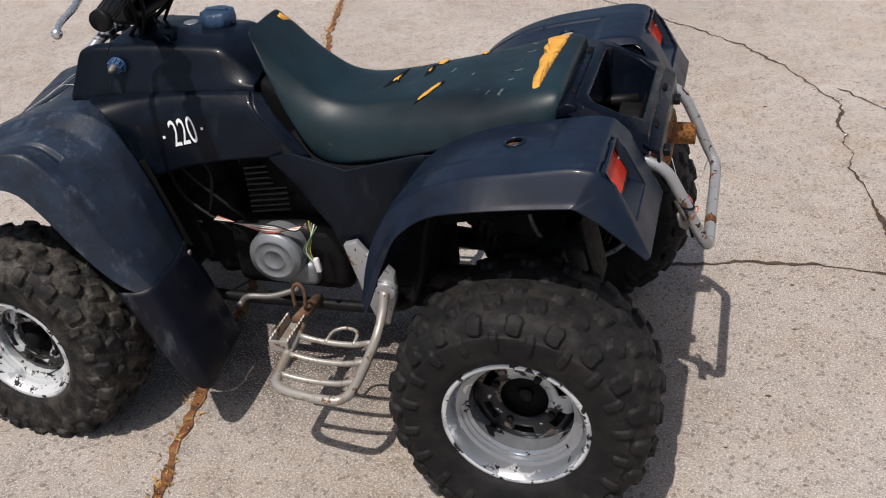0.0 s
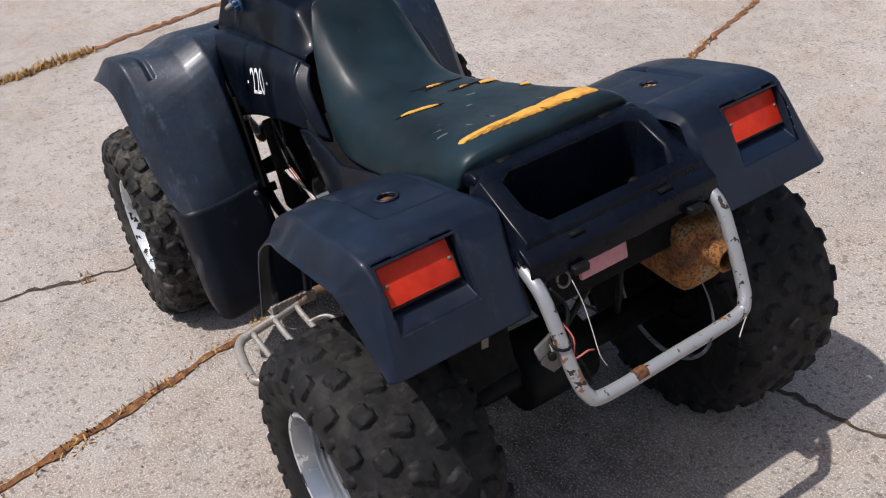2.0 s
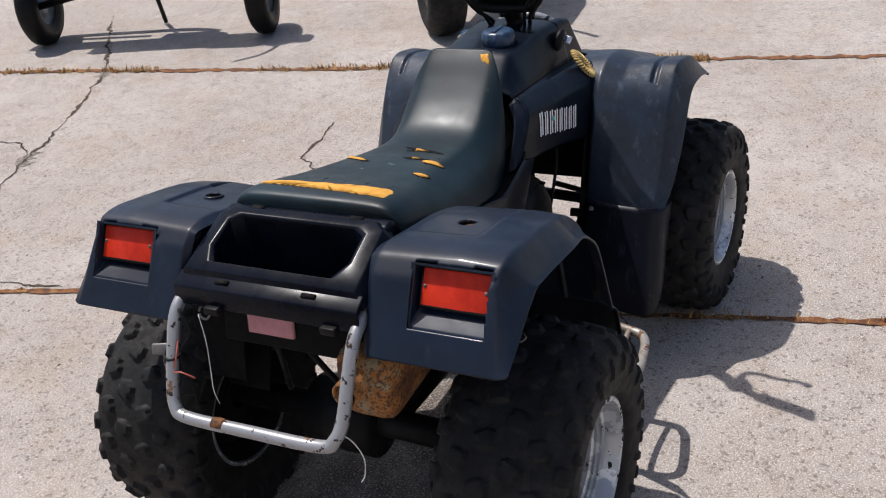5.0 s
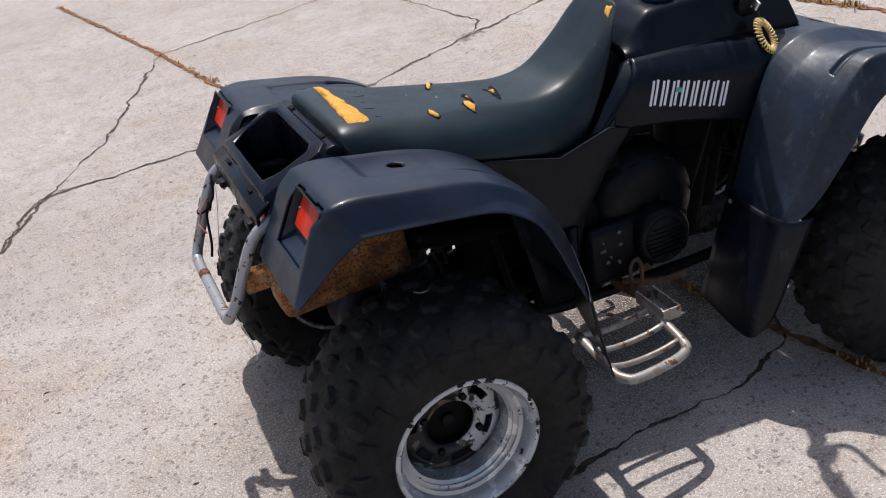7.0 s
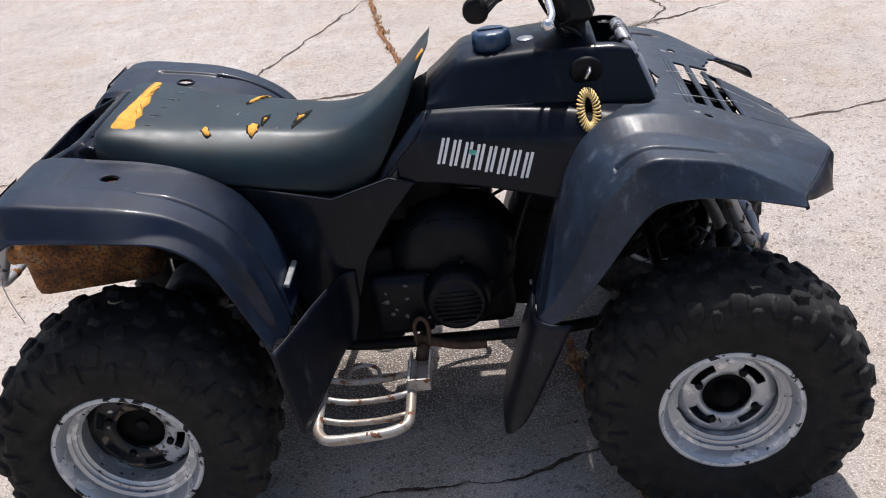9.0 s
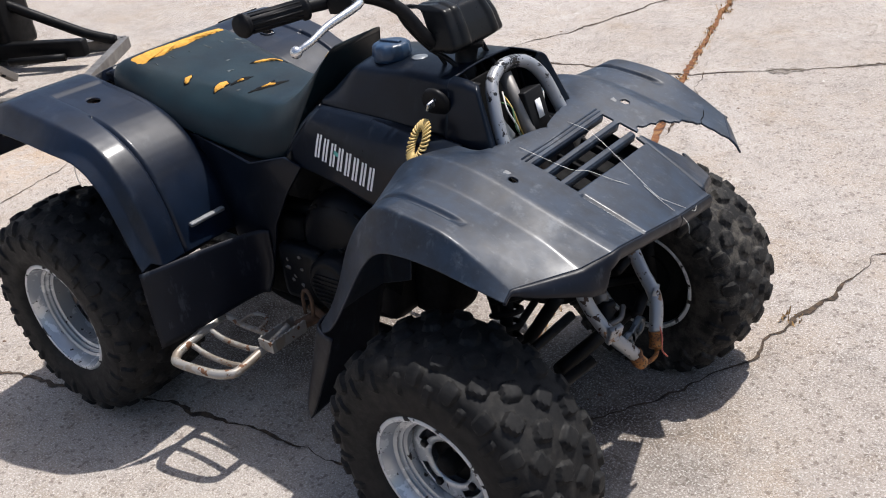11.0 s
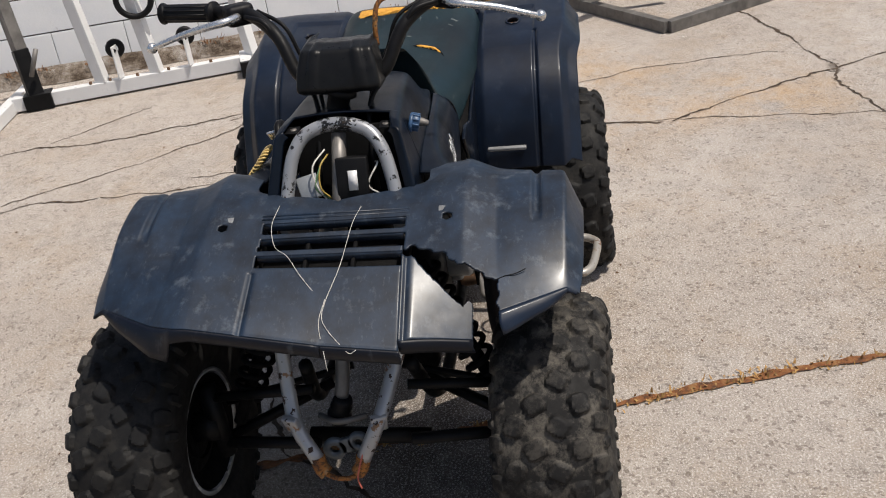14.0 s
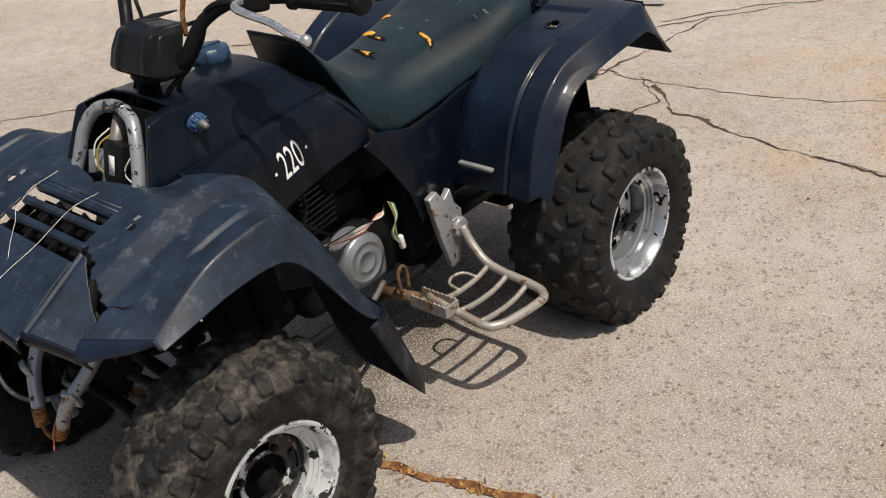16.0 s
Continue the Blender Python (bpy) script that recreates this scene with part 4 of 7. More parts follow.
for i, (o, show) in enumerate(TEARS):
    patch(o, 0.0012, 30 + i, M_INNER, "tear", "dark rip in the vinyl", 0.0)
    if show:
        cx, cy = sum(p[0] for p in o) / len(o), sum(p[1] for p in o) / len(o)
        patch([(cx + (x - cx) * show, cy + (y - cy) * show) for x, y in o], 0.0028, 50 + i, M_FOAM, "exposed_foam", "orange foam showing through", 0.001)
patch([(0.055, -0.078), (0.072, -0.070), (0.070, -0.050), (0.058, -0.060)], 0.002, 61, M_FOAM, "exposed_foam", "", 0.001)

# pale creases and smudges on the worn vinyl
rnd = random.Random(77)
for k in range(5):
    y = -0.12 + 0.20 * k / 4 + 0.008 * rnd.random()
    x = -0.500 + 0.018 * rnd.random()
    patch([(x, y), (x + 0.012 + 0.022 * rnd.random(), y + 0.003), (x + 0.010, y + 0.0045)], 0.0010, 200 + k, M_CREASE, "crease", "pale crease in the vinyl", 0.0)
for k, (x, y, w) in enumerate(((-0.335, -0.030, 0.016), (-0.385, 0.010, 0.012), (-0.245, -0.085, 0.010), (-0.44, 0.115, 0.012), (-0.47, 0.12, 0.018))):
    patch([(x, y), (x + w * 0.4, y + w), (x + w * 0.7, y + w * 0.9), (x + w * 0.4, y - w * 0.2)], 0.0008, 230 + k, M_CREASE, "smudge", "pale smudge on the vinyl", 0.0)

# black seat pan, added to close the see-through gap above the side covers
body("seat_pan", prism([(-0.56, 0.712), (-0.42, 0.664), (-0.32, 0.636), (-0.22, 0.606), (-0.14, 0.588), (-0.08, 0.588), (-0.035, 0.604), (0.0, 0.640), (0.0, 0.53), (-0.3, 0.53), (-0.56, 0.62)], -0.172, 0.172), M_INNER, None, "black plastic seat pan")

# side covers below the seat
for s in (-1, 1):
    o = [(-0.345, 0.640), (-0.30, 0.636), (-0.14, 0.592), (-0.02, 0.625), (0.03, 0.610), (-0.03, 0.54), (-0.09, 0.45), (-0.12, 0.36)]
    o += [(-0.155, 0.27), (-0.215, 0.27), (-0.245, 0.42)] if s < 0 else [(-0.15, 0.40), (-0.235, 0.42)]
    o += [(-0.285, 0.59), (-0.330, 0.625)]
    soften(body("side_cover", prism(o, s * 0.180, s * 0.172), M_BODY_DARK, None, "dark plastic side cover below the seat"), 0.002, 2)
# lower flap in front of the right rear wheel
rows = [[(-0.118, -0.182, 0.43), (-0.150, -0.20, 0.43), (-0.190, -0.30, 0.43), (-0.225, -0.40, 0.425), (-0.250, -0.452, 0.42)],
        [(-0.122, -0.184, 0.34), (-0.150, -0.20, 0.34), (-0.185, -0.31, 0.34), (-0.215, -0.41, 0.34), (-0.240, -0.458, 0.345)],
        [(-0.140, -0.200, 0.27), (-0.160, -0.22, 0.27), (-0.185, -0.33, 0.26), (-0.205, -0.42, 0.25), (-0.220, -0.466, 0.245)]]
shell(body("mud_flap", sheet(rows, 16, 16), M_FLAP, None, "plastic flap ahead of the rear wheel"), 0.003, 0)

# tank shroud
TANK = [(0.066, 0.748, 0.742, 0.085, 0.118), (0.145, 0.812, 0.738, 0.087, 0.128), (0.30, 0.818, 0.724, 0.099, 0.133), (0.405, 0.815, 0.716, 0.108, 0.135)]
rows = []
for x, zt, zb, wt, wb in TANK:
    half = [(x, wb, zb - 0.04), (x, wb, zb), (x, wt, zt), (x, wt * 0.5, zt + 0.006), (x, 0, zt + 0.008)]
    rows.append(half + [(a, -b, c) for a, b, c in half[-2::-1]])
bm = facet(rows, 60, 80, 5)
tank = shell(body("tank_shroud", bm, M_BODY_DARK, None, "dark plastic shroud over the fuel tank"), 0.004, 0)
for s in (-1, 1):
    rows = [[(0.400, s * 0.135, 0.676), (0.400, s * 0.135, 0.716), (0.400, s * 0.108, 0.815), (0.400, s * 0.088, 0.819)],
            [(0.465, s * 0.136, 0.672), (0.462, s * 0.136, 0.711), (0.440, s * 0.112, 0.813), (0.436, s * 0.094, 0.817)],
            [(0.514, s * 0.137, 0.670), (0.508, s * 0.137, 0.707), (0.470, s * 0.115, 0.806), (0.462, s * 0.100, 0.811)],
            [(0.508, s * 0.118, 0.670), (0.502, s * 0.118, 0.704), (0.464, s * 0.100, 0.796), (0.458, s * 0.092, 0.800)]]
    shell(body("shroud_cheek", facet(rows, 40, 36, 3), M_BODY_DARK, tank), 0.003, 0)
    body("tab", block((0.026, 0.030, 0.003), pose(0.438, s * 0.090, 0.806, 0, 8, 0), None, 0.001), M_BLACK, tank)
    body("tab_hole", disc(0.006, 0.004, pose(0.438, s * 0.086, 0.8065, 90, 0, 0), None, 12), M_STEEL, tank)
# added block that only darkens the gap between seat and tank
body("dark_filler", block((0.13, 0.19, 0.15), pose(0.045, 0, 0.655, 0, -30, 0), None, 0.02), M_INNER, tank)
# filler cap
bm = lathe([(0, 0.030), (0.030, 0.030), (0.034, 0.026), (0.036, 0.008), (0.038, 0.004), (0.038, -0.004), (0, -0.004)], 36)
for v in bm.verts:
    if 0.033 < math.hypot(v.co.x, v.co.z) and v.co.y > 0.006 and int(round(math.atan2(v.co.z, v.co.x) * 18 / math.pi)) % 3:
        v.co.x, v.co.z = v.co.x * 1.12, v.co.z * 1.12
body("filler_cap", bm, M_CAP, tank, "faded blue-black fuel filler cap").matrix_local = pose(0.206, -0.036, 0.8235, 90, 0, 0)
body("cap_bar", block((0.05, 0.010, 0.006), pose(0.206, -0.036, 0.8545), None, 0.001), M_CAP, tank)
body("badge", disc(0.017, 0.003, pose(0.272, -0.030, 0.8255, 90, 0, 0), None, 24, 0.001), M_ALU, tank, "round worn badge")
# fuel tap on the left, key switch and coiled cord on the right
bm = disc(0.015, 0.018, pose(0.376, 0.130, 0.784, -14, 0, 0), None, 24, 0.003)
disc(0.020, 0.008, pose(0.376, 0.122, 0.782, -14, 0, 0), bm, 24, 0.002)
for k in range(10):
    a = k * math.pi / 5
    block((0.004, 0.016, 0.004), pose(0.376, 0.130, 0.784, -14, 0, 0) @ pose(0.015 * math.cos(a), 0, 0.015 * math.sin(a)), bm, 0.001)
tap = body("fuel_tap", bm, M_BLUE, tank, "blue plastic fuel tap ring")
body("tap_knob", lathe([(0, 0.022), (0.004, 0.022), (0.006, 0.019), (0.008, 0.010), (0.008, 0.0)], 14, pose(0.376, 0.134, 0.785, -14, 0, 0)), M_STEEL, tap)
switch = body("key_switch", disc(0.031, 0.014, pose(0.379, -0.124, 0.777, 15, 0, 0), None, 32, 0.004), M_BLACK, tank, "round black ignition switch")
body("key", block((0.005, 0.024, 0.020), pose(0.381, -0.142, 0.780, 15, 30, 0), None, 0.002), M_LEVER, switch)
body("dial_mark", block((0.006, 0.001, 0.010), pose(0.372, -0.1335, 0.795, 15, 20, 0)), M_LETTER, switch)
loop = []
for i in range(30 * 12 + 1):
    a, b = 2 * math.pi * i / (30 * 12), 2 * math.pi * i / 12.0
    r, rx, rz = 0.0066, math.sin(a), -math.cos(a)
    z = 0.722 + 0.027 * rz + rz * r * math.cos(b)
    loop.append((0.375 + 0.015 * rx + rx * r * math.cos(b), -0.160 + r * math.sin(b) - (0.752 - z) * 0.80, z))
body("coiled_cord", tube(loop, 0.0022, 0, 5), M_CORD, switch, "yellow coiled plastic wrist cord")

# side panels under the tank
PANEL_TREE = {}
for s in (-1, 1):
    rows = [[(0.070, s * 0.126, 0.735), (0.20, s * 0.133, 0.732), (0.34, s * 0.137, 0.722), (0.45, s * 0.150, 0.712)],
            [(0.066, s * 0.140, 0.728), (0.20, s * 0.152, 0.724), (0.34, s * 0.172, 0.715), (0.45, s * 0.205, 0.708)],
            [(0.050, s * 0.160, 0.705), (0.19, s * 0.180, 0.690), (0.32, s * 0.198, 0.680), (0.42, s * 0.225, 0.690)],
            [(0.005, s * 0.165, 0.655), (0.16, s * 0.184, 0.640), (0.29, s * 0.202, 0.625), (0.38, s * 0.222, 0.620)],
            [(-0.035, s * 0.162, 0.612), (0.04, s * 0.172, 0.606), (0.14, s * 0.182, 0.594), (0.26, s * 0.195, 0.570), (0.34, s * 0.21, 0.55)][0:1] + [(0.12, s * 0.184, 0.598), (0.25, s * 0.200, 0.570), (0.33, s * 0.212, 0.545)]]
    if s > 0:
        rows = [[(x, y - 0.020 * min(1.0, max(0.0, x / 0.25)) * min(1.0, (0.735 - z) / 0.04), z) for x, y, z in row] for row in rows]
    bm = sheet(rows, 40, 40)
    PANEL_TREE[s] = BVHTree.FromBMesh(bm)
    panel = shell(body("side_panel", bm, M_BODY_DARK, None, "dark plastic side panel with white lettering" if s < 0 else "dark plastic side panel with white model number"), 0.004, 0)
    rows = [[(0.070, s * 0.126, 0.737), (0.052, s * 0.161, 0.707), (0.005, s * 0.166, 0.656), (-0.038, s * 0.163, 0.610)],
            [(0.048, s * 0.118, 0.728), (0.020, s * 0.140, 0.695), (-0.022, s * 0.146, 0.645), (-0.052, s * 0.146, 0.600)]]
    shell(body("flange", sheet(rows, 6, 16), M_BODY_DARK, panel), 0.003, 0)

# front fender
FF = [  # centre, panel edge, plateau edge, foot of the slope, outer edge, lip
    [(0.806, 0.0, 0.612), (0.806, 0.128, 0.612), (0.804, 0.237, 0.614), (0.773, 0.290, 0.602), (0.712, 0.397, 0.605), (0.712, 0.417, 0.592)],
    [(0.690, 0.0, 0.648), (0.690, 0.128, 0.648), (0.690, 0.232, 0.655), (0.690, 0.284, 0.637), (0.655, 0.398, 0.643), (0.663, 0.424, 0.608)],
    [(0.593, 0.0, 0.684), (0.593, 0.130, 0.684), (0.593, 0.230, 0.690), (0.593, 0.282, 0.670), (0.588, 0.400, 0.680), (0.588, 0.428, 0.628)],
    [(0.535, 0.0, 0.702), (0.530, 0.134, 0.704), (0.520, 0.230, 0.712), (0.520, 0.280, 0.692), (0.515, 0.402, 0.697), (0.512, 0.430, 0.636)],
    [(0.500, 0.146, 0.708), (0.480, 0.170, 0.710), (0.450, 0.230, 0.720), (0.455, 0.280, 0.702), (0.456, 0.400, 0.700), (0.462, 0.430, 0.626)],
    [(0.440, 0.160, 0.712), (0.425, 0.180, 0.712), (0.402, 0.230, 0.712), (0.406, 0.280, 0.690), (0.412, 0.398, 0.668), (0.420, 0.430, 0.585)],
    [(0.400, 0.185, 0.695), (0.380, 0.200, 0.690), (0.352, 0.228, 0.676), (0.354, 0.280, 0.652), (0.364, 0.396, 0.605), (0.375, 0.428, 0.520)],
    [(0.370, 0.200, 0.640), (0.345, 0.210, 0.622), (0.310, 0.226, 0.592), (0.306, 0.280, 0.570), (0.318, 0.393, 0.512), (0.328, 0.422, 0.455)],
    [(0.345, 0.210, 0.540), (0.320, 0.213, 0.520), (0.278, 0.222, 0.490), (0.270, 0.280, 0.480), (0.278, 0.390, 0.446), (0.294, 0.416, 0.418)],
    [(0.330, 0.213, 0.430), (0.300, 0.215, 0.420), (0.256, 0.220, 0.408), (0.244, 0.280, 0.404), (0.242, 0.388, 0.402), (0.264, 0.410, 0.398)]]
TEAR = [(0.05, 0.652), (0.121, 0.652), (0.157, 0.653), (0.187, 0.669), (0.206, 0.677), (0.214, 0.689), (0.244, 0.705), (0.271, 0.712), (0.285, 0.715), (0.2885, 0.740), (0.291, 0.768)]  # y, x of the wing's torn edge
TONGUE = [(0.648, 0.1250, 0.6595), (0.701, 0.242, 0.577), (0.752, 0.241, 0.537), (0.793, 0.1250, 0.5690)]  # corners of the torn piece that hangs beside the middle
SLOTS = [(0.583, 0.608), (0.618, 0.643), (0.653, 0.678)]


def fender_keep(flip):
    def keep(c):
        y = abs(c.y)
        if c.z > 0.6 and y < 0.128 and any(a < c.x < b for a, b in SLOTS):
            return False
        if (c.x - 0.593) ** 2 + (y - 0.20) ** 2 < 0.009 ** 2 and c.z > 0.6:
            return False
        if not flip and 0.1262 < y < 0.1285 and c.x > 0.62 and c.z > 0.55:
            return False
        if not flip and 0.127 < y < 0.291 and c.z > 0.55:
            k = y + 0.007 * noise.noise(c * 55)
            if c.x + 0.008 * noise.noise(c * 70 + Vector((5, 0, 0))) > np.interp(k, [a for a, _ in TEAR], [b for _, b in TEAR]):
                return False
        return True
    return keep


front = new("front_fender")
front.parent, front.matrix_local = bike, LEAN
front["label"] = "scuffed dark front fender with grille and broken corner"
def droop(x, y):
    """How far the cracked middle hangs down at a place."""
    fall = float(np.interp(y, [-0.22, -0.128, 0.0, 0.128, 0.150, 0.24], [0.0, 0.015, 0.040, 0.056, 0.075, 0.125]))
    return fall * min(1.0, max(0.0, (x - 0.60) / 0.20)) ** (1.7 if y < 0.128 else 1.2)


def tongue_at(u, v):
    """A place on the torn piece: u from its torn back edge to the front, v from the seam outwards."""
    a, b, c, d = (Vector(p) for p in TONGUE)
    p = a.lerp(b, v).lerp(d.lerp(c, v), u)
    p.z += 0.002 * math.sin(math.pi * v) - 0.006 * math.exp(-((v - 0.06) / 0.05) ** 2)
    return p


def torn_piece():
    bm = bmesh.new()
    nu, nv = 40, 44
    grid = []
    for j in range(nv):
        v = j / (nv - 1)
        start = float(np.interp(v, [0.0, 0.14, 0.30, 0.55, 0.72, 0.86, 0.93, 1.0], [0.06, 0.0, 0.07, 0.15, 0.24, 0.27, 0.05, 0.03])) + 0.030 * noise.noise(Vector((v * 24, 3, 1)))
        side = 0.012 * noise.noise(Vector((0.3, v * 5, 7)))
        grid.append([bm.verts.new(tongue_at(max(0.0, start) + (1 - max(0.0, start)) * i / (nu - 1), v + (side + 0.016 * noise.noise(Vector((i * 0.35, 1, 2))) if j == nv - 1 else 0.0))) for i in range(nu)])
    for a, b in zip(grid, grid[1:]):
        for i in range(nu - 1):
            bm.faces.new((a[i], b[i], b[i + 1], a[i + 1]))
    return bm


FF = lengthwise(FF, 36)
skins = []
for f in (False, True):
    bm = facet(FF, 400, 190, 5, fender_keep(f), f)
    press(bm, lambda c: max(0.0, 1 - (abs(abs(c.y) - 0.352) / 0.010) ** 2) * min(1.0, max(0.0, (0.60 - c.x) / 0.03)) if c.x > 0.40 else 0.0, 0.007, lambda c: c - Vector((0.575, c.y, 0.30)))
    press(bm, lambda c: max(0.0, 1 - (abs(abs(c.y) - 0.131) / 0.006) ** 2) if c.x > 0.685 else 0.0, 0.005, lambda c: Vector((0, 0, 1)))
    for v in bm.verts:
        if v.co.y < 0.1275:
            v.co.z -= droop(v.co.x, v.co.y)
    skins.append(bm)
    s = -1 if f else 1
    if not f:
        tongue = shell(part("torn_tongue", torn_piece(), M_FENDER, front, "torn drooping piece of the fender"), 0.004, 0)
        rows = [[tongue_at(1.0, v), tongue_at(1.0, v) + Vector((0.004, 0, -0.011)), tongue_at(1.0, v) + Vector((-0.002, 0.002, -0.025))] for v in (0.0, 0.33, 0.67, 1.0)]
        shell(part("front_lip", sheet(rows, 16, 6), M_FLAP, tongue), 0.004, 0)
        part("crack", tube([(0.716, 0.286, 0.6285), (0.709, 0.300, 0.6305), (0.707, 0.316, 0.6325), (0.699, 0.333, 0.6365)], 0.0009, 10, 5), M_INNER, front)
    ctrl = FF[0]
    edge = [tuple(np.array(a) * (1 - k / 12) + np.array(b) * (k / 12)) for a, b in zip(ctrl, ctrl[1:]) for k in range(12)] + [ctrl[-1]]
    for a, b in ([(0.0, 0.42)] if f else [(0.0, 0.129), (0.289, 0.412)]):
        rows = []
        for x, y, z in edge:
            if a <= y <= b:
                d = 0.0 if y > 0.27 else droop(x, s * y)
                z -= d
                fwd = np.interp(y, [0.22, 0.29, 0.36, 0.405], [0.0, 0.022, 0.014, 0.0])
                deep = np.interp(y, [0.246, 0.258, 0.298, 0.375, 0.408], [0.022, 0.058, 0.040, 0.018, 0.004] if f else [0.024, 0.030, 0.030, 0.016, 0.004])
                rows.append([(x, s * y, z), (x + 0.003 + fwd * 0.5, s * (y + 0.001), z - deep * 0.42), (x - 0.001 + fwd, s * (y + fwd * 0.3), z - deep)])
        shell(part("front_lip", sheet(rows, 40, 6), M_FLAP if a == 0.0 else M_BODY, front), 0.004, 0)
    part("seam", tube([(0.258, s * 0.216, 0.407), (0.242, s * 0.28, 0.404), (0.238, s * 0.335, 0.403), (0.240, s * 0.388, 0.402)], 0.0016, 12, 6), M_INNER, front)
    # light caught by the notch, painted as a pale patch
    part("notch", block((0.014, 0.032, 0.005), pose(0.574, s * 0.200, 0.6938, 0, 20, 0), None, 0.002), M_HIGHLIGHT, front, "notch above the bolt hole, its highlight painted pale")
    # lower flap behind the front wheel
    rows = [[(0.256, s * 0.215, 0.412), (0.240, s * 0.28, 0.409), (0.235, s * 0.335, 0.408), (0.238, s * 0.39, 0.407), (0.262, s * 0.412, 0.402), (0.302, s * 0.420, 0.402)],
            [(0.222, s * 0.21, 0.32), (0.208, s * 0.28, 0.315), (0.200, s * 0.34, 0.31), (0.202, s * 0.39, 0.31), (0.220, s * 0.412, 0.305), (0.258, s * 0.418, 0.305)],
            [(0.188, s * 0.21, 0.22), (0.172, s * 0.28, 0.215), (0.164, s * 0.34, 0.21), (0.164, s * 0.39, 0.205), (0.178, s * 0.412, 0.20), (0.205, s * 0.418, 0.20)],
            [(0.166, s * 0.215, 0.172), (0.160, s * 0.28, 0.162), (0.157, s * 0.34, 0.152), (0.157, s * 0.385, 0.148), (0.164, s * 0.402, 0.152), (0.172, s * 0.410, 0.160)]]
    flap = part("mud_flap", sheet(rows, 24, 20), M_FLAP, front, "dusty black plastic mud flap")
    shell(flap, 0.004, 0)
    for y in (0.235, 0.385):
        part("bolt", disc(0.006, 0.006, pose(0.236, s * y, 0.393, 0, 0, 90), None, 12, 0.001), M_STEEL, flap)
bm = join(skins[0], skins[1])
bmesh.ops.remove_doubles(bm, verts=[v for v in bm.verts if abs(v.co.y) < 0.0005], dist=0.0005)
shell(part("fender_skin", bm, M_FENDER, front, "scuffed dark plastic, cracked and broken at one corner"), 0.004, 0)
# grille: ridges behind it and blades under the slats
for x, z in ((0.566, 0.6945), (0.574, 0.6915)):
    part("ridge", tube([(x, -0.132, z), (x, 0.132, z)], 0.0028, 2, 6), M_FENDER, front)
# added black plate so the grille's slots look dark
part("grille_filler", block((0.150, 0.290, 0.004), pose(0.632, -0.010, 0.612, 0, 20, 0), None, 0.001), M_INNER, front)
for x in (0.5795, 0.613, 0.648, 0.6815):
    z = 0.6835 - (x - 0.593) * 0.37
    rows = [[(x + u, y, z - 0.45 * u - w - droop(x, y)) for u, w in ((-0.006, 0.000), (0.0, -0.001), (0.006, 0.001), (0.003, 0.014))] for y in (-0.128, -0.06, 0.0, 0.06, 0.126)]
    shell(part("slat", sheet(rows, 20, 9), M_FENDER, front), 0.003, -1)
for y in (-0.044, 0.040):
    part("post", block((0.100, 0.007, 0.016), pose(0.632, y, 0.651 - droop(0.632, y), 0, 21, 0), None, 0.002), M_INNER, front)
for y in (-0.13, 0.13):
    part("rib", block((0.095, 0.004, 0.02), pose(0.632, y, 0.640 if y < 0 else 0.626, 0, 22, 0), None, 0.001), M_INNER, front)

# front frame hoop and lower tubes
bm = tube([(0.515, 0.102, 0.685), (0.500, 0.097, 0.720), (0.480, 0.082, 0.775), (0.462, 0.054, 0.808), (0.454, 0.0, 0.819), (0.462, -0.054, 0.808), (0.480, -0.082, 0.775), (0.500, -0.097, 0.720), (0.515, -0.102, 0.685)], 0.0125, 48, 14)
body("frame_hoop", bm, M_HOOP, None, "silver-painted frame hoop with chipped paint")
body("bare_patch", tube([(0.4565, 0.032, 0.8155), (0.4545, 0.012, 0.8188), (0.4545, -0.012, 0.8188), (0.4565, -0.032, 0.8155)], 0.0128, 10, 14), M_CROWN, None, "black chipped paint on the hoop")
for s in (-1, 1):
    run = [(0.515, 0.102, 0.69), (0.565, 0.112, 0.58), (0.615, 0.104, 0.50), (0.685, 0.072, 0.40), (0.728, 0.050, 0.35), (0.742, 0.020, 0.290)] if s > 0 else [(0.515, -0.102, 0.69), (0.580, -0.118, 0.58), (0.636, -0.122, 0.50), (0.680, -0.113, 0.40), (0.715, -0.100, 0.345), (0.742, -0.064, 0.290)]
    bm = tube(run, 0.0135, 30, 14)
    leg = body("front_frame_tube", bm, M_SILVER, None, "silver-painted tube, torn and rusty at its foot")
    body("rusty_stub", tube([(0.741, s * 0.042 - 0.022, 0.296), (0.745, s * 0.038 - 0.022, 0.276), (0.749, s * 0.028 - 0.022, 0.264)], 0.0139, 6, 10), M_RUST, leg)
    body("gusset", block((0.012, 0.030, 0.040), pose(0.722, s * 0.079 - 0.025, 0.354, 0, 20, s * 20), None, 0.003), M_SILVER, leg)

body("rusty_joint", tube([(0.748, 0.014, 0.266), (0.756, -0.006, 0.258), (0.754, -0.034, 0.258), (0.748, -0.056, 0.266)], 0.0045, 12, 8), M_RUST, None, "rusty torn bracket joining the front tubes")

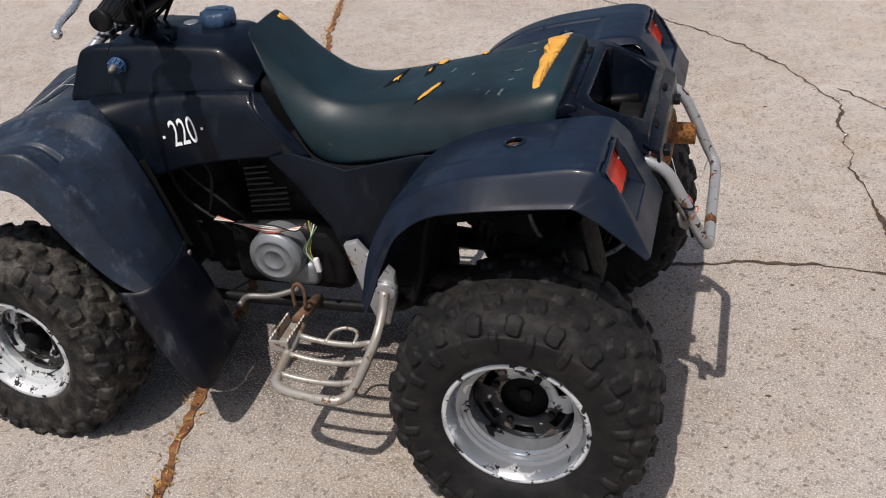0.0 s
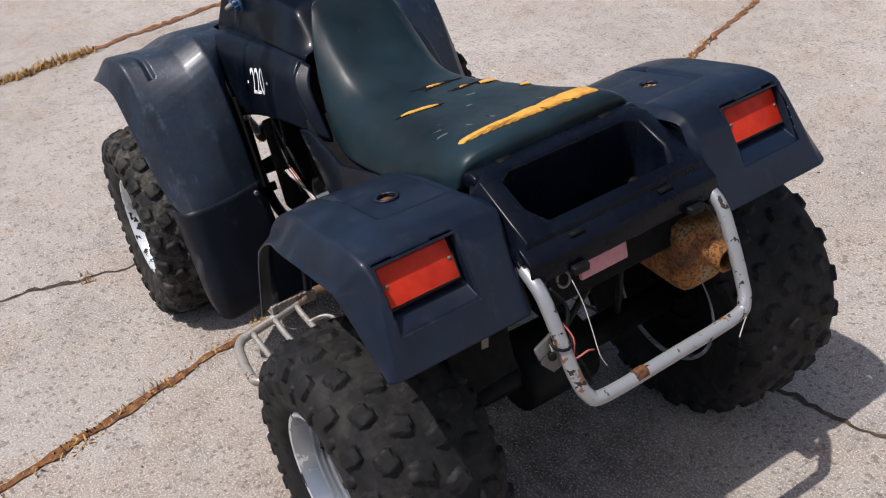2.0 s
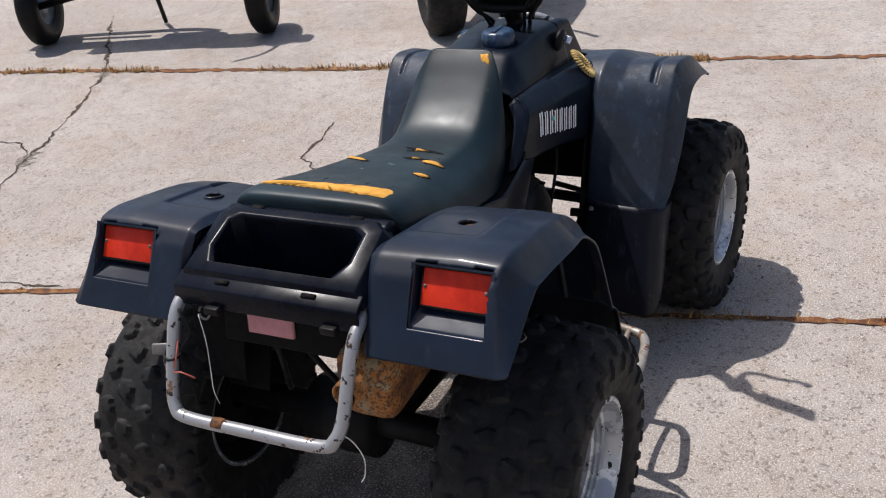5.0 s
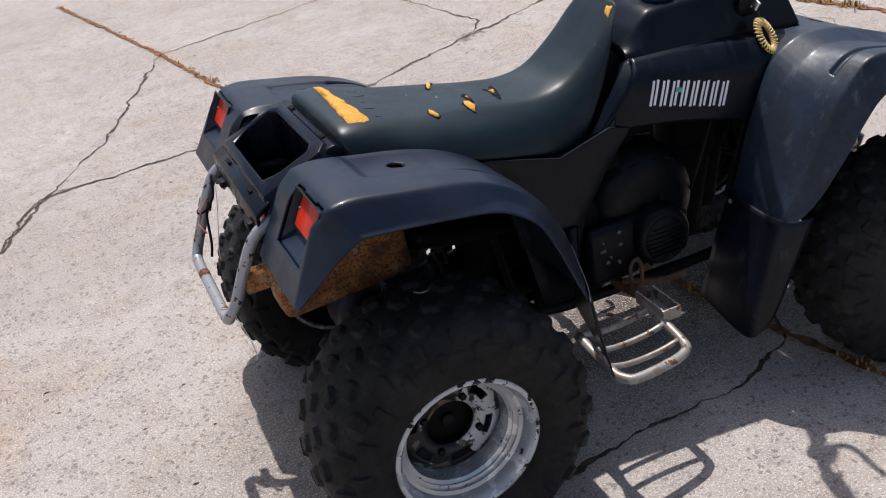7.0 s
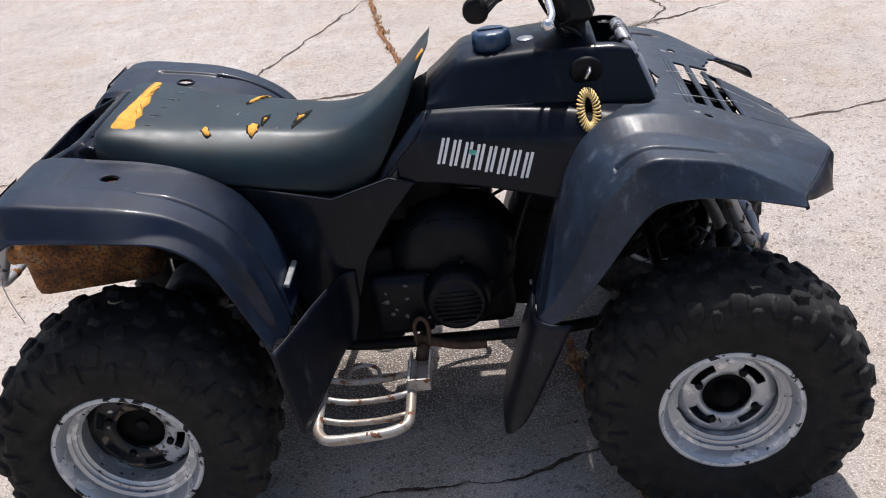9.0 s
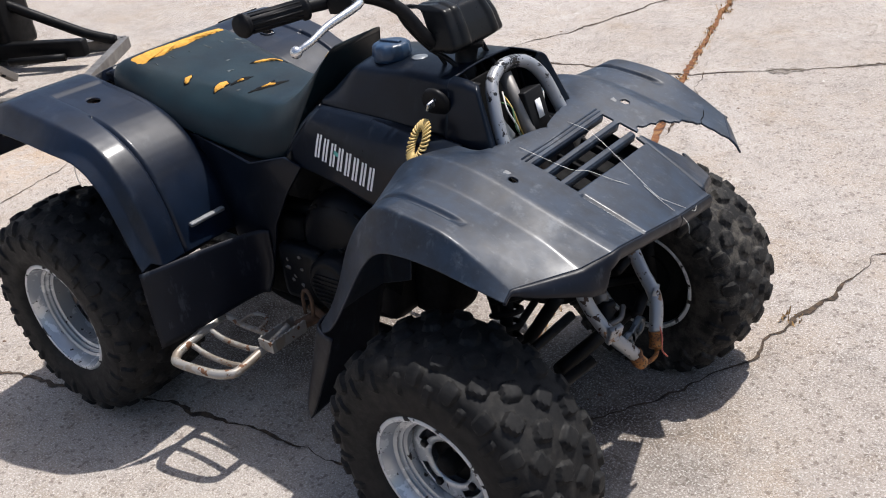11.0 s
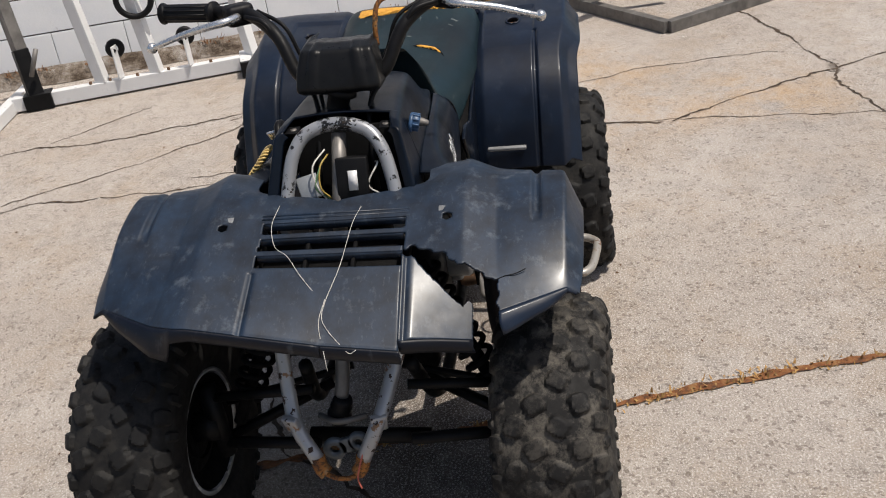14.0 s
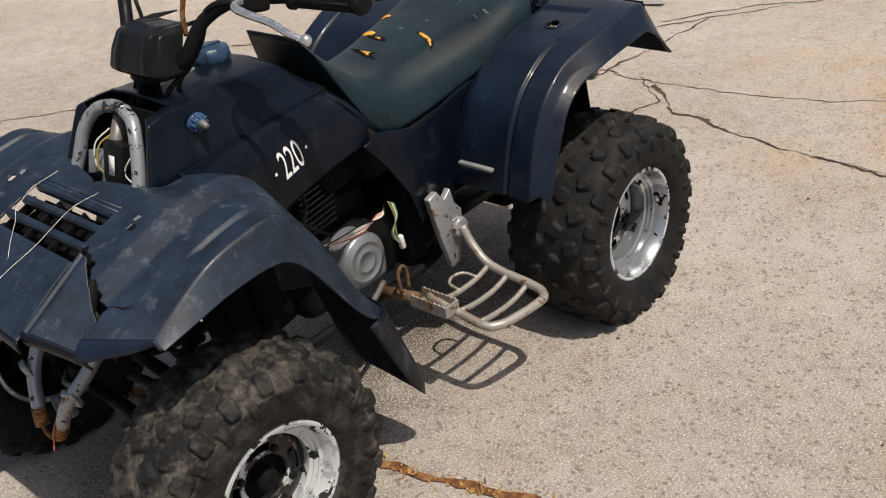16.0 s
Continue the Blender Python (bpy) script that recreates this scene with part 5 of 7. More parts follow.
# rear bumper hoop
bm = tube([(-0.700, 0.172, 0.665), (-0.745, 0.182, 0.655), (-0.785, 0.184, 0.632), (-0.815, 0.182, 0.580), (-0.845, 0.178, 0.515), (-0.862, 0.168, 0.480), (-0.868, 0.140, 0.466), (-0.868, 0.0, 0.466), (-0.868, -0.140, 0.470), (-0.862, -0.168, 0.486), (-0.845, -0.178, 0.515), (-0.815, -0.182, 0.580), (-0.785, -0.184, 0.632), (-0.745, -0.182, 0.655), (-0.700, -0.172, 0.665)], 0.0115, 90, 14)
bumper = body("rear_bumper", bm, M_SILVER, None, "silver tube bumper hoop with chipped paint and rust")
for y0, y1 in ((0.080, 0.058), (-0.100, -0.120)):
    body("rust_patch", tube([(-0.868, y0, 0.4665), (-0.868, (y0 + y1) / 2, 0.4675), (-0.868, y1, 0.4685 if y1 < 0 else 0.4665)], 0.0117, 6, 14), M_RUST, bumper, "orange rust where the paint is gone")
bm = block((0.006, 0.05, 0.022), pose(-0.815, 0.205, 0.565, 0, 25, 20), None, 0.004)
body("tab", bm, M_STEEL, bumper)
body("loose_wire", tube([(-0.80, 0.176, 0.60), (-0.83, 0.165, 0.57), (-0.84, 0.172, 0.54), (-0.845, 0.150, 0.545), (-0.835, 0.130, 0.53)], 0.0015, 20, 6), M_WIRE_R, bumper)
body("loose_wire", tube([(-0.79, 0.172, 0.64), (-0.80, 0.150, 0.60), (-0.82, 0.168, 0.56), (-0.83, 0.145, 0.50), (-0.838, 0.14, 0.47)], 0.003, 20, 6), M_BLACK, bumper)

# torn bracket and loose ends at the bumper
bm = prism([(-0.02, -0.018), (0.016, -0.022), (0.024, 0.0), (0.010, 0.020), (-0.018, 0.016)], -0.002, 0.002, None, pose(-0.822, 0.196, 0.548, 20, 30, 70))
bent = body("torn_bracket", bm, M_STEEL, bumper, "torn dull steel bracket")
body("bolt", disc(0.007, 0.010, pose(-0.823, 0.200, 0.548, 20, 30, 70), None, 10, 0.001), M_DARK, bent)
body("bent_strip", block((0.003, 0.012, 0.052), pose(-0.742, 0.262, 0.575, 6, 0, 0), None, 0.001), M_TAN, bumper, "pale bent metal strip")
body("loose_wire", tube([(-0.858, -0.176, 0.50), (-0.852, -0.196, 0.48), (-0.842, -0.204, 0.44), (-0.838, -0.196, 0.40), (-0.84, -0.188, 0.385)], 0.0011, 20, 6), M_WIRE_W, bumper)
body("loose_wire", tube([(-0.79, 0.130, 0.635), (-0.80, 0.118, 0.59), (-0.812, 0.112, 0.54), (-0.822, 0.108, 0.50), (-0.826, 0.098, 0.475)], 0.0009, 20, 6), M_WIRE_W, bumper)
body("cable_loop", tube([(-0.772 + 0.004 * math.sin(k * 0.5), 0.132 + 0.012 * math.cos(k * 0.5), 0.628 + 0.012 * math.sin(k * 0.5)) for k in range(13)], 0.0022, 0, 6), M_STEEL, bumper)
body("zip_tie", tube([(-0.822 + 0.016 * math.cos(k * 0.53), 0.181 + 0.017 * math.sin(k * 0.53), 0.566 + 0.006 * math.cos(k * 0.53)) for k in range(13)], 0.0026, 0, 6), M_BLACK, bumper)
# two black fillers added to darken the space under the left tail
body("tail_filler", block((0.008, 0.12, 0.17), pose(-0.655, 0.225, 0.49, 0, 12, 0), None, 0.003), M_INNER, bumper)
body("tail_filler", block((0.008, 0.10, 0.10), pose(-0.60, 0.215, 0.39, 0, 20, 0), None, 0.003), M_INNER, bumper)
for y in (0.03, -0.03):
    body("stay_rod", tube([(-0.72, y, 0.555), (-0.66, y * 2.4, 0.40)], 0.006, 0, 8), M_DARK, bumper)

# reflector on its bracket
bm = block((0.006, 0.30, 0.11), pose(-0.725, -0.02, 0.605, 0, 10, 0), None, 0.004)
bracket = body("reflector_bracket", bm, M_INNER)
body("reflector", block((0.008, 0.098, 0.046), pose(-0.733, 0.022, 0.600, 0, 10, 0), None, 0.003), M_PINK, bracket, "faded pink rectangular reflector")

# muffler
bm = block((0.27, 0.104, 0.128), pose(-0.640, -0.177, 0.534, 0, -4, 0), None, 0.026)
muffler = body("muffler", bm, M_RUST, None, "rusty pitted steel muffler")
body("outlet", lathe([(0.020, 0.035), (0.024, 0.035), (0.024, -0.01), (0.030, -0.012), (0.018, -0.012), (0.018, 0.033), (0.020, 0.035)], 24, pose(-0.785, -0.172, 0.545, 0, 0, 90)), M_RUST, muffler, "rusty round exhaust outlet")
body("heat_shield", tube([(-0.49, -0.19, 0.53), (-0.40, -0.17, 0.50), (-0.25, -0.12, 0.46), (-0.05, -0.08, 0.45)], 0.022, 16, 12), M_DARK, muffler)

# chassis: rails, axles, swing arm, springs
bm = bmesh.new()
for s in (-1, 1):
    sweep(bm, [(0.60, s * 0.10, 0.40), (0.50, s * 0.12, 0.26), (0.35, s * 0.13, 0.215), (0.0, s * 0.13, 0.21), (-0.20, s * 0.13, 0.225), (-0.26, s * 0.13, 0.30), (-0.30, s * 0.12, 0.48), (-0.42, s * 0.12, 0.60), (-0.70, s * 0.13, 0.64)], 0.0135, 50, 10)
    sweep(bm, [(0.44, s * 0.08, 0.66), (0.30, s * 0.09, 0.64), (0.0, s * 0.10, 0.58), (-0.30, s * 0.10, 0.56)], 0.013, 20, 10)
body("frame", bm, M_DARK, None, "dark steel tube frame")
bm = tube([(-0.553, -0.30, 0.272), (-0.553, 0.30, 0.272)], 0.030, 0, 16)
sweep(bm, [(-0.553, -0.06, 0.272), (-0.553, 0.09, 0.272)], 0.075, 0, 20)
sweep(bm, [(-0.50, 0.07, 0.28), (-0.20, 0.09, 0.29)], 0.032, 0, 12)
sweep(bm, [(-0.50, -0.08, 0.28), (-0.20, -0.10, 0.29)], 0.026, 0, 12)
part("rear_axle", bm, M_DARK, bike, "dark rear axle housing and swing arm")
bm = bmesh.new()
coil = [(-0.40 + 0.10 * i / 119, 0.030 * math.cos(i * 0.42), 0.31 + 0.22 * i / 119 + 0.03 * math.sin(i * 0.42)) for i in range(120)]
sweep(bm, coil, 0.007, 0, 6)
sweep(bm, [(-0.41, 0, 0.29), (-0.29, 0, 0.55)], 0.014, 0, 10)
body("rear_shock", bm, M_DARK)
for s in (-1, 1):
    y1 = s * 0.31
    arm = part("front_suspension_arm", tube([(0.66, s * 0.09, 0.265), (0.58, y1, 0.215), (0.57, y1, 0.215), (0.46, s * 0.10, 0.265)], 0.012, 0, 10), M_DARK, bike, "dark front suspension arm")
    part("upper_link", tube([(0.62, s * 0.09, 0.36), (0.58, y1, 0.325)], 0.010, 0, 10), M_DARK, arm)
    part("tie_rod", tube([(0.50, s * 0.04, 0.33), (0.52, y1, 0.270)], 0.008, 0, 8), M_DARK, arm)
    part("knuckle", tube([(0.58, y1, 0.19), (0.575, y1 + s * 0.01, 0.35)], 0.020, 0, 12), M_DARK, arm)
    part("stub_axle", tube([(0.575, y1, 0.257), (0.58, s * 0.36, 0.255)], 0.032, 0, 14), M_DARK, arm)
    bm = bmesh.new()
    p0, p1 = Vector((0.575, s * 0.27, 0.26)), Vector((0.52, s * 0.13, 0.56))
    sweep(bm, [p0, p1], 0.013, 0, 10)
    d = (p1 - p0).normalized()
    e1 = d.orthogonal().normalized()
    e2 = d.cross(e1)
    sweep(bm, [p0 + (p1 - p0) * (0.2 + 0.75 * i / 139) + (e1 * math.cos(i * 0.42) + e2 * math.sin(i * 0.42)) * 0.028 for i in range(140)], 0.006, 0, 6)
    part("front_shock", bm, M_INNER, bike)
bm = tube([(0.45, 0, 0.80), (0.62, -0.018, 0.44), (0.654, -0.026, 0.362)], 0.0135, 14, 12)
shaft = body("steering_shaft", bm, M_STEEL, None, "grey steering shaft")
bm = lathe([(0.0, 0.022), (0.016, 0.022), (0.019, 0.014), (0.016, 0.008), (0.021, 0.002), (0.018, -0.006), (0.023, -0.014), (0.021, -0.030), (0.0, -0.030)], 24, pose(0.660, -0.028, 0.345, 70, 0, 0))
body("boot", bm, M_BLACK, shaft, "black rubber boot")
body("clamp", tube([(0.664, -0.070, 0.330), (0.690, -0.030, 0.334), (0.672, 0.020, 0.332)], 0.006, 10, 8), M_STEEL, shaft)
# steering plate with two eyes
bm = bmesh.new()
for y, z, r in ((-0.042, 0.292, 0.022), (0.004, 0.306, 0.019)):
    lathe([(r, 0.005), (r, -0.005), (r * 0.42, -0.005), (r * 0.42, 0.005), (r, 0.005)], 24, pose(0.712, y, z, 0, 0, 90), bm)
block((0.010, 0.026, 0.030), pose(0.712, -0.019, 0.299, 17, 0, 0), bm, 0.002)
part("steering_plate", bm, M_CASTING, bike, "blue-grey cast plate with two eyes")
part("crossmember", tube([(0.60, -0.12, 0.24), (0.62, 0.12, 0.24)], 0.016, 0, 12), M_DARK, bike)
part("brake_hose", tube([(0.745, 0.022, 0.315), (0.758, 0.012, 0.290), (0.762, 0.004, 0.262), (0.770, 0.010, 0.245)], 0.0016, 14, 6), M_WIRE_R, bike, "orange-red loose wire")

# engine
bm = block((0.29, 0.26, 0.17), pose(0.055, -0.01, 0.325), None, 0.03)
block((0.15, 0.17, 0.07), pose(0.02, -0.02, 0.435, 0, 0, 0), bm, 0.012)
engine = body("crankcase", bm, M_DARK, None, "dark oily single-cylinder engine")
body("cylinder", block((0.10, 0.11, 0.16), pose(0.12, 0.0, 0.49), None, 0.01), M_DARK, engine)
fin = block((0.10, 0.15, 0.005), None, None, 0.0015)
fin_mesh = bpy.data.meshes.new("cooling_fin")
fin.to_mesh(fin_mesh)
fin.free()
fin_mesh.materials.append(M_FIN)
for k in range(9):
    f = new("cooling_fin", fin_mesh)
    f.parent, f.matrix_local = engine, pose(0.10, 0.01, 0.425 + 0.014 * k, 0, 8, 0)
# black filler added so the gap ahead of the engine stays dark
body("centre_filler", block((0.13, 0.10, 0.26), pose(0.300, 0.0, 0.550, 0, 10, 0), None, 0.03), M_INNER, engine)
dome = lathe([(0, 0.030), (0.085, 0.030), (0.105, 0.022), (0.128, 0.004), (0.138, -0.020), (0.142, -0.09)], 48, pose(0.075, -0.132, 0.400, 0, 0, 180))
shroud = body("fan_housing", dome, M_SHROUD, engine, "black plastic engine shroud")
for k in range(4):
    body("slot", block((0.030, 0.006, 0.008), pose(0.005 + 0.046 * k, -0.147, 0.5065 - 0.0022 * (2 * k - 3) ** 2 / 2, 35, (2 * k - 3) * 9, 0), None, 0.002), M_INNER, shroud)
# two more black blocks, added to shut out light between the frame tubes
body("lower_filler", block((0.07, 0.10, 0.24), pose(0.375, 0.07, 0.36, 0, 10, 0), None, 0.015), M_INNER, engine)
body("pivot_filler", block((0.17, 0.20, 0.24), pose(-0.21, 0.02, 0.335), None, 0.02), M_INNER, engine)
rnd = random.Random(12)
for k in range(9):
    a = k * 0.7
    q = (0.0 + 0.10 * rnd.random() - 0.07, -0.1915, 0.29 + 0.10 * rnd.random())
    size = 0.004 + 0.006 * rnd.random()
    chip = prism([(size * (0.5 + 0.6 * rnd.random()) * math.cos(j * 1.05), 0.8 * size * (0.4 + 0.7 * rnd.random()) * math.sin(j * 1.05)) for j in range(6)], -0.0006, 0.0006, None, pose(*q, 0, 180 * rnd.random(), 0))
    body("worn_edge", chip, M_STEEL, engine)
for k in range(6):
    a = k * math.pi / 3 + 0.3
    body("cover_bolt", disc(0.006, 0.010, pose(0.082 + 0.078 * math.cos(a), -0.172, 0.345 + 0.078 * math.sin(a)), None, 8, 0.001), M_DARK, engine)
# filler block that darkens the opening beside the right side cover
body("side_filler", block((0.17, 0.03, 0.22), pose(-0.13, -0.135, 0.345), None, 0.01), M_INNER, engine)
bm = lathe([(0, 0.035), (0.022, 0.035), (0.024, 0.038), (0.026, 0.035), (0.044, 0.035), (0.046, 0.038), (0.049, 0.034), (0.060, 0.031), (0.064, 0.024), (0.064, -0.03)], 40, pose(0.066, 0.140, 0.352))
block((0.10, 0.05, 0.06), pose(0.03, 0.125, 0.30), bm, 0.015)
body("starter_cover", bm, M_ALU, engine, "round grey aluminium engine cover")
bm = lathe([(0, 0.028), (0.046, 0.027), (0.049, 0.024), (0.052, 0.027), (0.060, 0.025), (0.066, 0.018), (0.069, 0.008), (0.072, -0.04)], 40, pose(0.082, -0.186, 0.345, 0, 0, 180))
clutch = body("clutch_cover", bm, M_SHROUD, engine, "round ribbed black engine cover")
for k in range(7):
    w = 0.050 * math.sqrt(max(0.05, 1 - ((k - 3) / 4.2) ** 2))
    body("rib", block((2 * w, 0.004, 0.004), pose(0.082, -0.2145, 0.306 + 0.011 * k), None, 0.001), M_SHROUD, clutch)
bm = block((0.13, 0.05, 0.14), pose(-0.035, -0.165, 0.335), None, 0.02)
body("crankcase_cover", bm, M_SHROUD, engine)
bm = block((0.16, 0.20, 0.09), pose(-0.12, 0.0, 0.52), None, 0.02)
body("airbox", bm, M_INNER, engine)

# black bulk added to fill the dark space above the engine
body('upper_filler', block((0.15, 0.20, 0.12), pose(0.02, 0.0, 0.555, 0, 10, 0), None, 0.03), M_INNER, engine)
# black sheets added inside the fenders in place of their shade
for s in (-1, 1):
    body('arch_filler', block((0.20, 0.006, 0.22), pose(-0.40, s * 0.140, 0.585, 0, 12, 0), None, 0.002), M_INNER, None, 'black inner fender liner')
    body('arch_filler', block((0.05, 0.006, 0.22), pose(0.30, s * 0.205, 0.49, 0, 18, 0), None, 0.002), M_INNER, None, 'black inner fender liner')

# black fillers added to hide bright ground behind the nose and engine
body('front_filler', block((0.02, 0.24, 0.24), pose(0.475, -0.05, 0.475, 0, -12, 0), None, 0.006), M_INNER, engine)
body('belly_filler', block((0.12, 0.13, 0.24), pose(0.245, 0.0, 0.345, 0, 12, 0), None, 0.03), M_INNER, engine)

# gear lever side bracket (left) and footrests
bm = prism([(-0.120, 0.425), (-0.150, 0.435), (-0.172, 0.405), (-0.195, 0.425), (-0.205, 0.385), (-0.228, 0.360), (-0.228, 0.300), (-0.205, 0.225), (-0.180, 0.222), (-0.150, 0.310)], 0.186, 0.204)
disc(0.024, 0.03, pose(-0.208, 0.205, 0.322), bm, 20, 0.004)
soften(body("pivot_bracket", bm, M_SILVER, None, "silver-painted swing arm bracket"), 0.004, 2)


def footrest(s):
    rear = [(-0.208, s * 0.218, 0.325), (-0.207, s * 0.245, 0.285), (-0.203, s * 0.300, 0.246), (-0.202, s * 0.420, 0.230), (-0.192, s * 0.455, 0.226), (-0.165, s * 0.468, 0.224), (-0.075, s * 0.455, 0.220), (-0.038, s * 0.440, 0.220), (-0.024, s * 0.415, 0.221), (-0.022, s * 0.330, 0.235), (-0.022, s * 0.265, 0.248)]
    if s < 0:
        rear = rear[2:]
    ob = body("footrest", tube(rear, 0.0105, 60, 12), M_PEG, None, "worn silver tube foot guard with rungs")
    for y in (0.405, 0.350, 0.295):
        z = 0.222 + (0.42 - y) * 0.16
        pts = [(-0.024, s * y, z), (-0.08, s * y, z - 0.010), (-0.15, s * y, z - 0.010), (-0.203, s * y, z + 0.004)]
        body("rung", tube(pts, 0.0065, 10, 10), M_PEG, ob)
    body("wire_loop", tube([(-0.09, s * 0.30, 0.235), (-0.095, s * 0.265, 0.238), (-0.12, s * 0.250, 0.24), (-0.15, s * 0.262, 0.24), (-0.155, s * 0.30, 0.236)], 0.004, 16, 8), M_PEG, ob)
    # serrated peg
    bm = bmesh.new()
    for x0 in (-0.020, 0.020):
        pts = [(x0 - 0.006, s * (0.245 + 0.1 * i / 16), 0.262 + (0.0035 if i % 2 else 0)) for i in range(17)]
        ring = pts + [(x0 - 0.006, s * 0.345, 0.235), (x0 - 0.006, s * 0.245, 0.235)]
        q = [bm.verts.new(p) for p in ring]
        r = [bm.verts.new((v.co.x + 0.004, v.co.y, v.co.z)) for v in q]
        bm.faces.new(q)
        bm.faces.new(r[::-1])
        for i in range(len(q)):
            bm.faces.new((q[i - 1], q[i], r[i], r[i - 1]))
    block((0.045, 0.005, 0.028), pose(-0.004, s * 0.347, 0.249), bm, 0.002)
    block((0.040, 0.10, 0.004), pose(-0.004, s * 0.295, 0.237), bm)
    body("foot_peg", bm, M_PEG, ob, "rusty serrated foot peg", False)
    body("peg_arm", tube([(-0.004, s * 0.13, 0.225), (-0.004, s * 0.25, 0.245)], 0.014, 0, 10), M_OLDRUST, ob)
    body("peg_loop", tube([(0.012, s * 0.215, 0.255), (0.014, s * 0.212, 0.30), (0.0, s * 0.212, 0.318), (-0.014, s * 0.212, 0.30), (-0.012, s * 0.215, 0.255)], 0.0045, 18, 8), M_OLDRUST, ob)
    return ob


footrest(1)
footrest(-1)
body("gear_lever", tube([(0.02, 0.17, 0.275), (0.08, 0.19, 0.262), (0.135, 0.20, 0.262), (0.14, 0.235, 0.262)], 0.007, 16, 10), M_STEEL, None, "dull steel gear lever")
body("brake_pedal", tube([(-0.02, -0.19, 0.26), (0.06, -0.20, 0.238), (0.13, -0.21, 0.238)], 0.009, 14, 10), M_OLDRUST, None, "rusty brake pedal rod")

# handlebar
pts = [(0.205, -0.300, 0.985), (0.235, -0.235, 0.985), (0.275, -0.175, 0.985), (0.315, -0.120, 0.950), (0.345, -0.085, 0.885), (0.350, -0.050, 0.868), (0.350, 0.0, 0.866), (0.350, 0.050, 0.868), (0.345, 0.085, 0.885), (0.315, 0.120, 0.950), (0.275, 0.175, 0.985), (0.235, 0.235, 0.985), (0.205, 0.300, 0.985)]
barr = body("handlebar", tube(pts, 0.0125, 70, 12), M_BLACK, None, "black handlebar with rubber grips")
for s in (-1, 1):
    p0, p1 = Vector((0.225, s * 0.262, 0.985)), Vector((0.188, 0.392, 0.978) if s > 0 else (0.191, -0.381, 0.984))
    bm = sweep(bmesh.new(), [p0, p0.lerp(p1, 0.06), p0.lerp(p1, 0.08), p0.lerp(p1, 0.94), p1], 0.0175, 0, 18, taper=lambda u: 1.25 if u < 0.3 or u > 0.9 else 1.0)
    grip = body("grip", bm, M_BLACK, barr, "ribbed black rubber grip")
    for k in range(12):
        a = 2 * math.pi * k / 12
        off = Vector((math.cos(a) * 0.0165, math.cos(a) * 0.0165 * 0.28 * s, math.sin(a) * 0.0165))
        body("rib", tube([p0.lerp(p1, 0.12) + off, p0.lerp(p1, 0.90) + off], 0.0022, 0, 5), M_BLACK, grip)
    body("grip_end", disc(0.021, 0.010, Matrix.Translation(p1) @ Matrix.Rotation(radians(-16 * s), 4, "Z"), None, 24, 0.003), M_BLACK, grip)
    bm = block((0.045, 0.055, 0.040), pose(0.258, s * 0.205, 0.985, 0, 0, -s * 35), None, 0.010)
    body("lever_perch", bm, M_BLACK, barr)
    bm = tube([(0.282, s * 0.200, 0.985), (0.312, s * 0.215, 0.985), (0.318, s * 0.250, 0.980), (0.310, s * 0.300, 0.968), (0.312, s * 0.345, 0.955), (0.305, s * 0.372, 0.946)], 0.0085, 26, 10, lambda u: 1.0 - 0.35 * u)
    b = bmesh.new()
    bmesh.ops.create_uvsphere(b, u_segments=16, v_segments=10, radius=0.0105)
    b.transform(Matrix.Translation((0.303, s * 0.374, 0.945)))
    body("lever", join(bm, b), M_LEVER, barr, "bare aluminium lever with ball end")
    body("cable", tube([(0.285, s * 0.185, 0.985), (0.312, s * 0.140, 0.975), (0.318, s * 0.112, 0.92), (0.335, s * 0.075, 0.865), (0.375, s * 0.050, 0.825), (0.415, s * 0.050, 0.76), (0.44, s * 0.055, 0.68)], 0.005, 34, 8), M_BLACK, barr)
    body("cable", tube([(0.265, s * 0.165, 0.990), (0.296, s * 0.110, 0.965), (0.306, s * 0.085, 0.91), (0.340, s * 0.050, 0.84), (0.395, s * 0.04, 0.74)], 0.004, 34, 8), M_BLACK, barr)
body("brake_hose", tube([(0.275, 0.150, 1.005), (0.305, 0.085, 1.000), (0.318, 0.070, 0.965), (0.320, 0.068, 0.92)], 0.005, 24, 8), M_RUST, barr, "brown hose at the handlebar")
# pad over the bar clamp
rows = []
for x, z, half in ((0.392, 0.857, 0.073), (0.407, 0.866, 0.078), (0.397, 0.900, 0.074), (0.381, 0.931, 0.066), (0.350, 0.938, 0.060), (0.300, 0.932, 0.056)):
    row = []
    for f, proud, back in ((-1.02, 0, 0.050), (-0.98, 0, 0), (-0.72, 0, 0), (-0.68, 0.0045, 0), (-0.50, 0.0045, 0), (-0.46, 0, 0), (0.46, 0, 0), (0.50, 0.0045, 0), (0.68, 0.0045, 0), (0.72, 0, 0), (0.98, 0, 0), (1.02, 0, 0.050)):
        row.append((x + proud * 0.8 - back - 0.006 * f * f, f * half, z + proud * 0.5))
    rows.append(row)
shell(body("handlebar_pad", facet(rows, 50, 90, 2), M_PAD, None, "black moulded plastic pad with two raised bands"), 0.005, 0)
bm = lathe([(0.0, 0.0), (0.030, 0.0), (0.032, -0.012), (0.022, -0.016), (0.020, -0.05), (0.024, -0.055), (0.022, -0.09)], 24, pose(0.372, 0, 0.862, 70, 0, 0))
body("steering_stem", bm, M_DARK, None, "dark steering stem")

# bits behind the hoop: control box with blank label, wires, battery tray
bm = block((0.035, 0.058, 0.086), pose(0.488, 0.024, 0.722, 0, -14, 0), None, 0.003)
cdi = body("control_box", bm, M_BLACK, None, "black ignition control box")
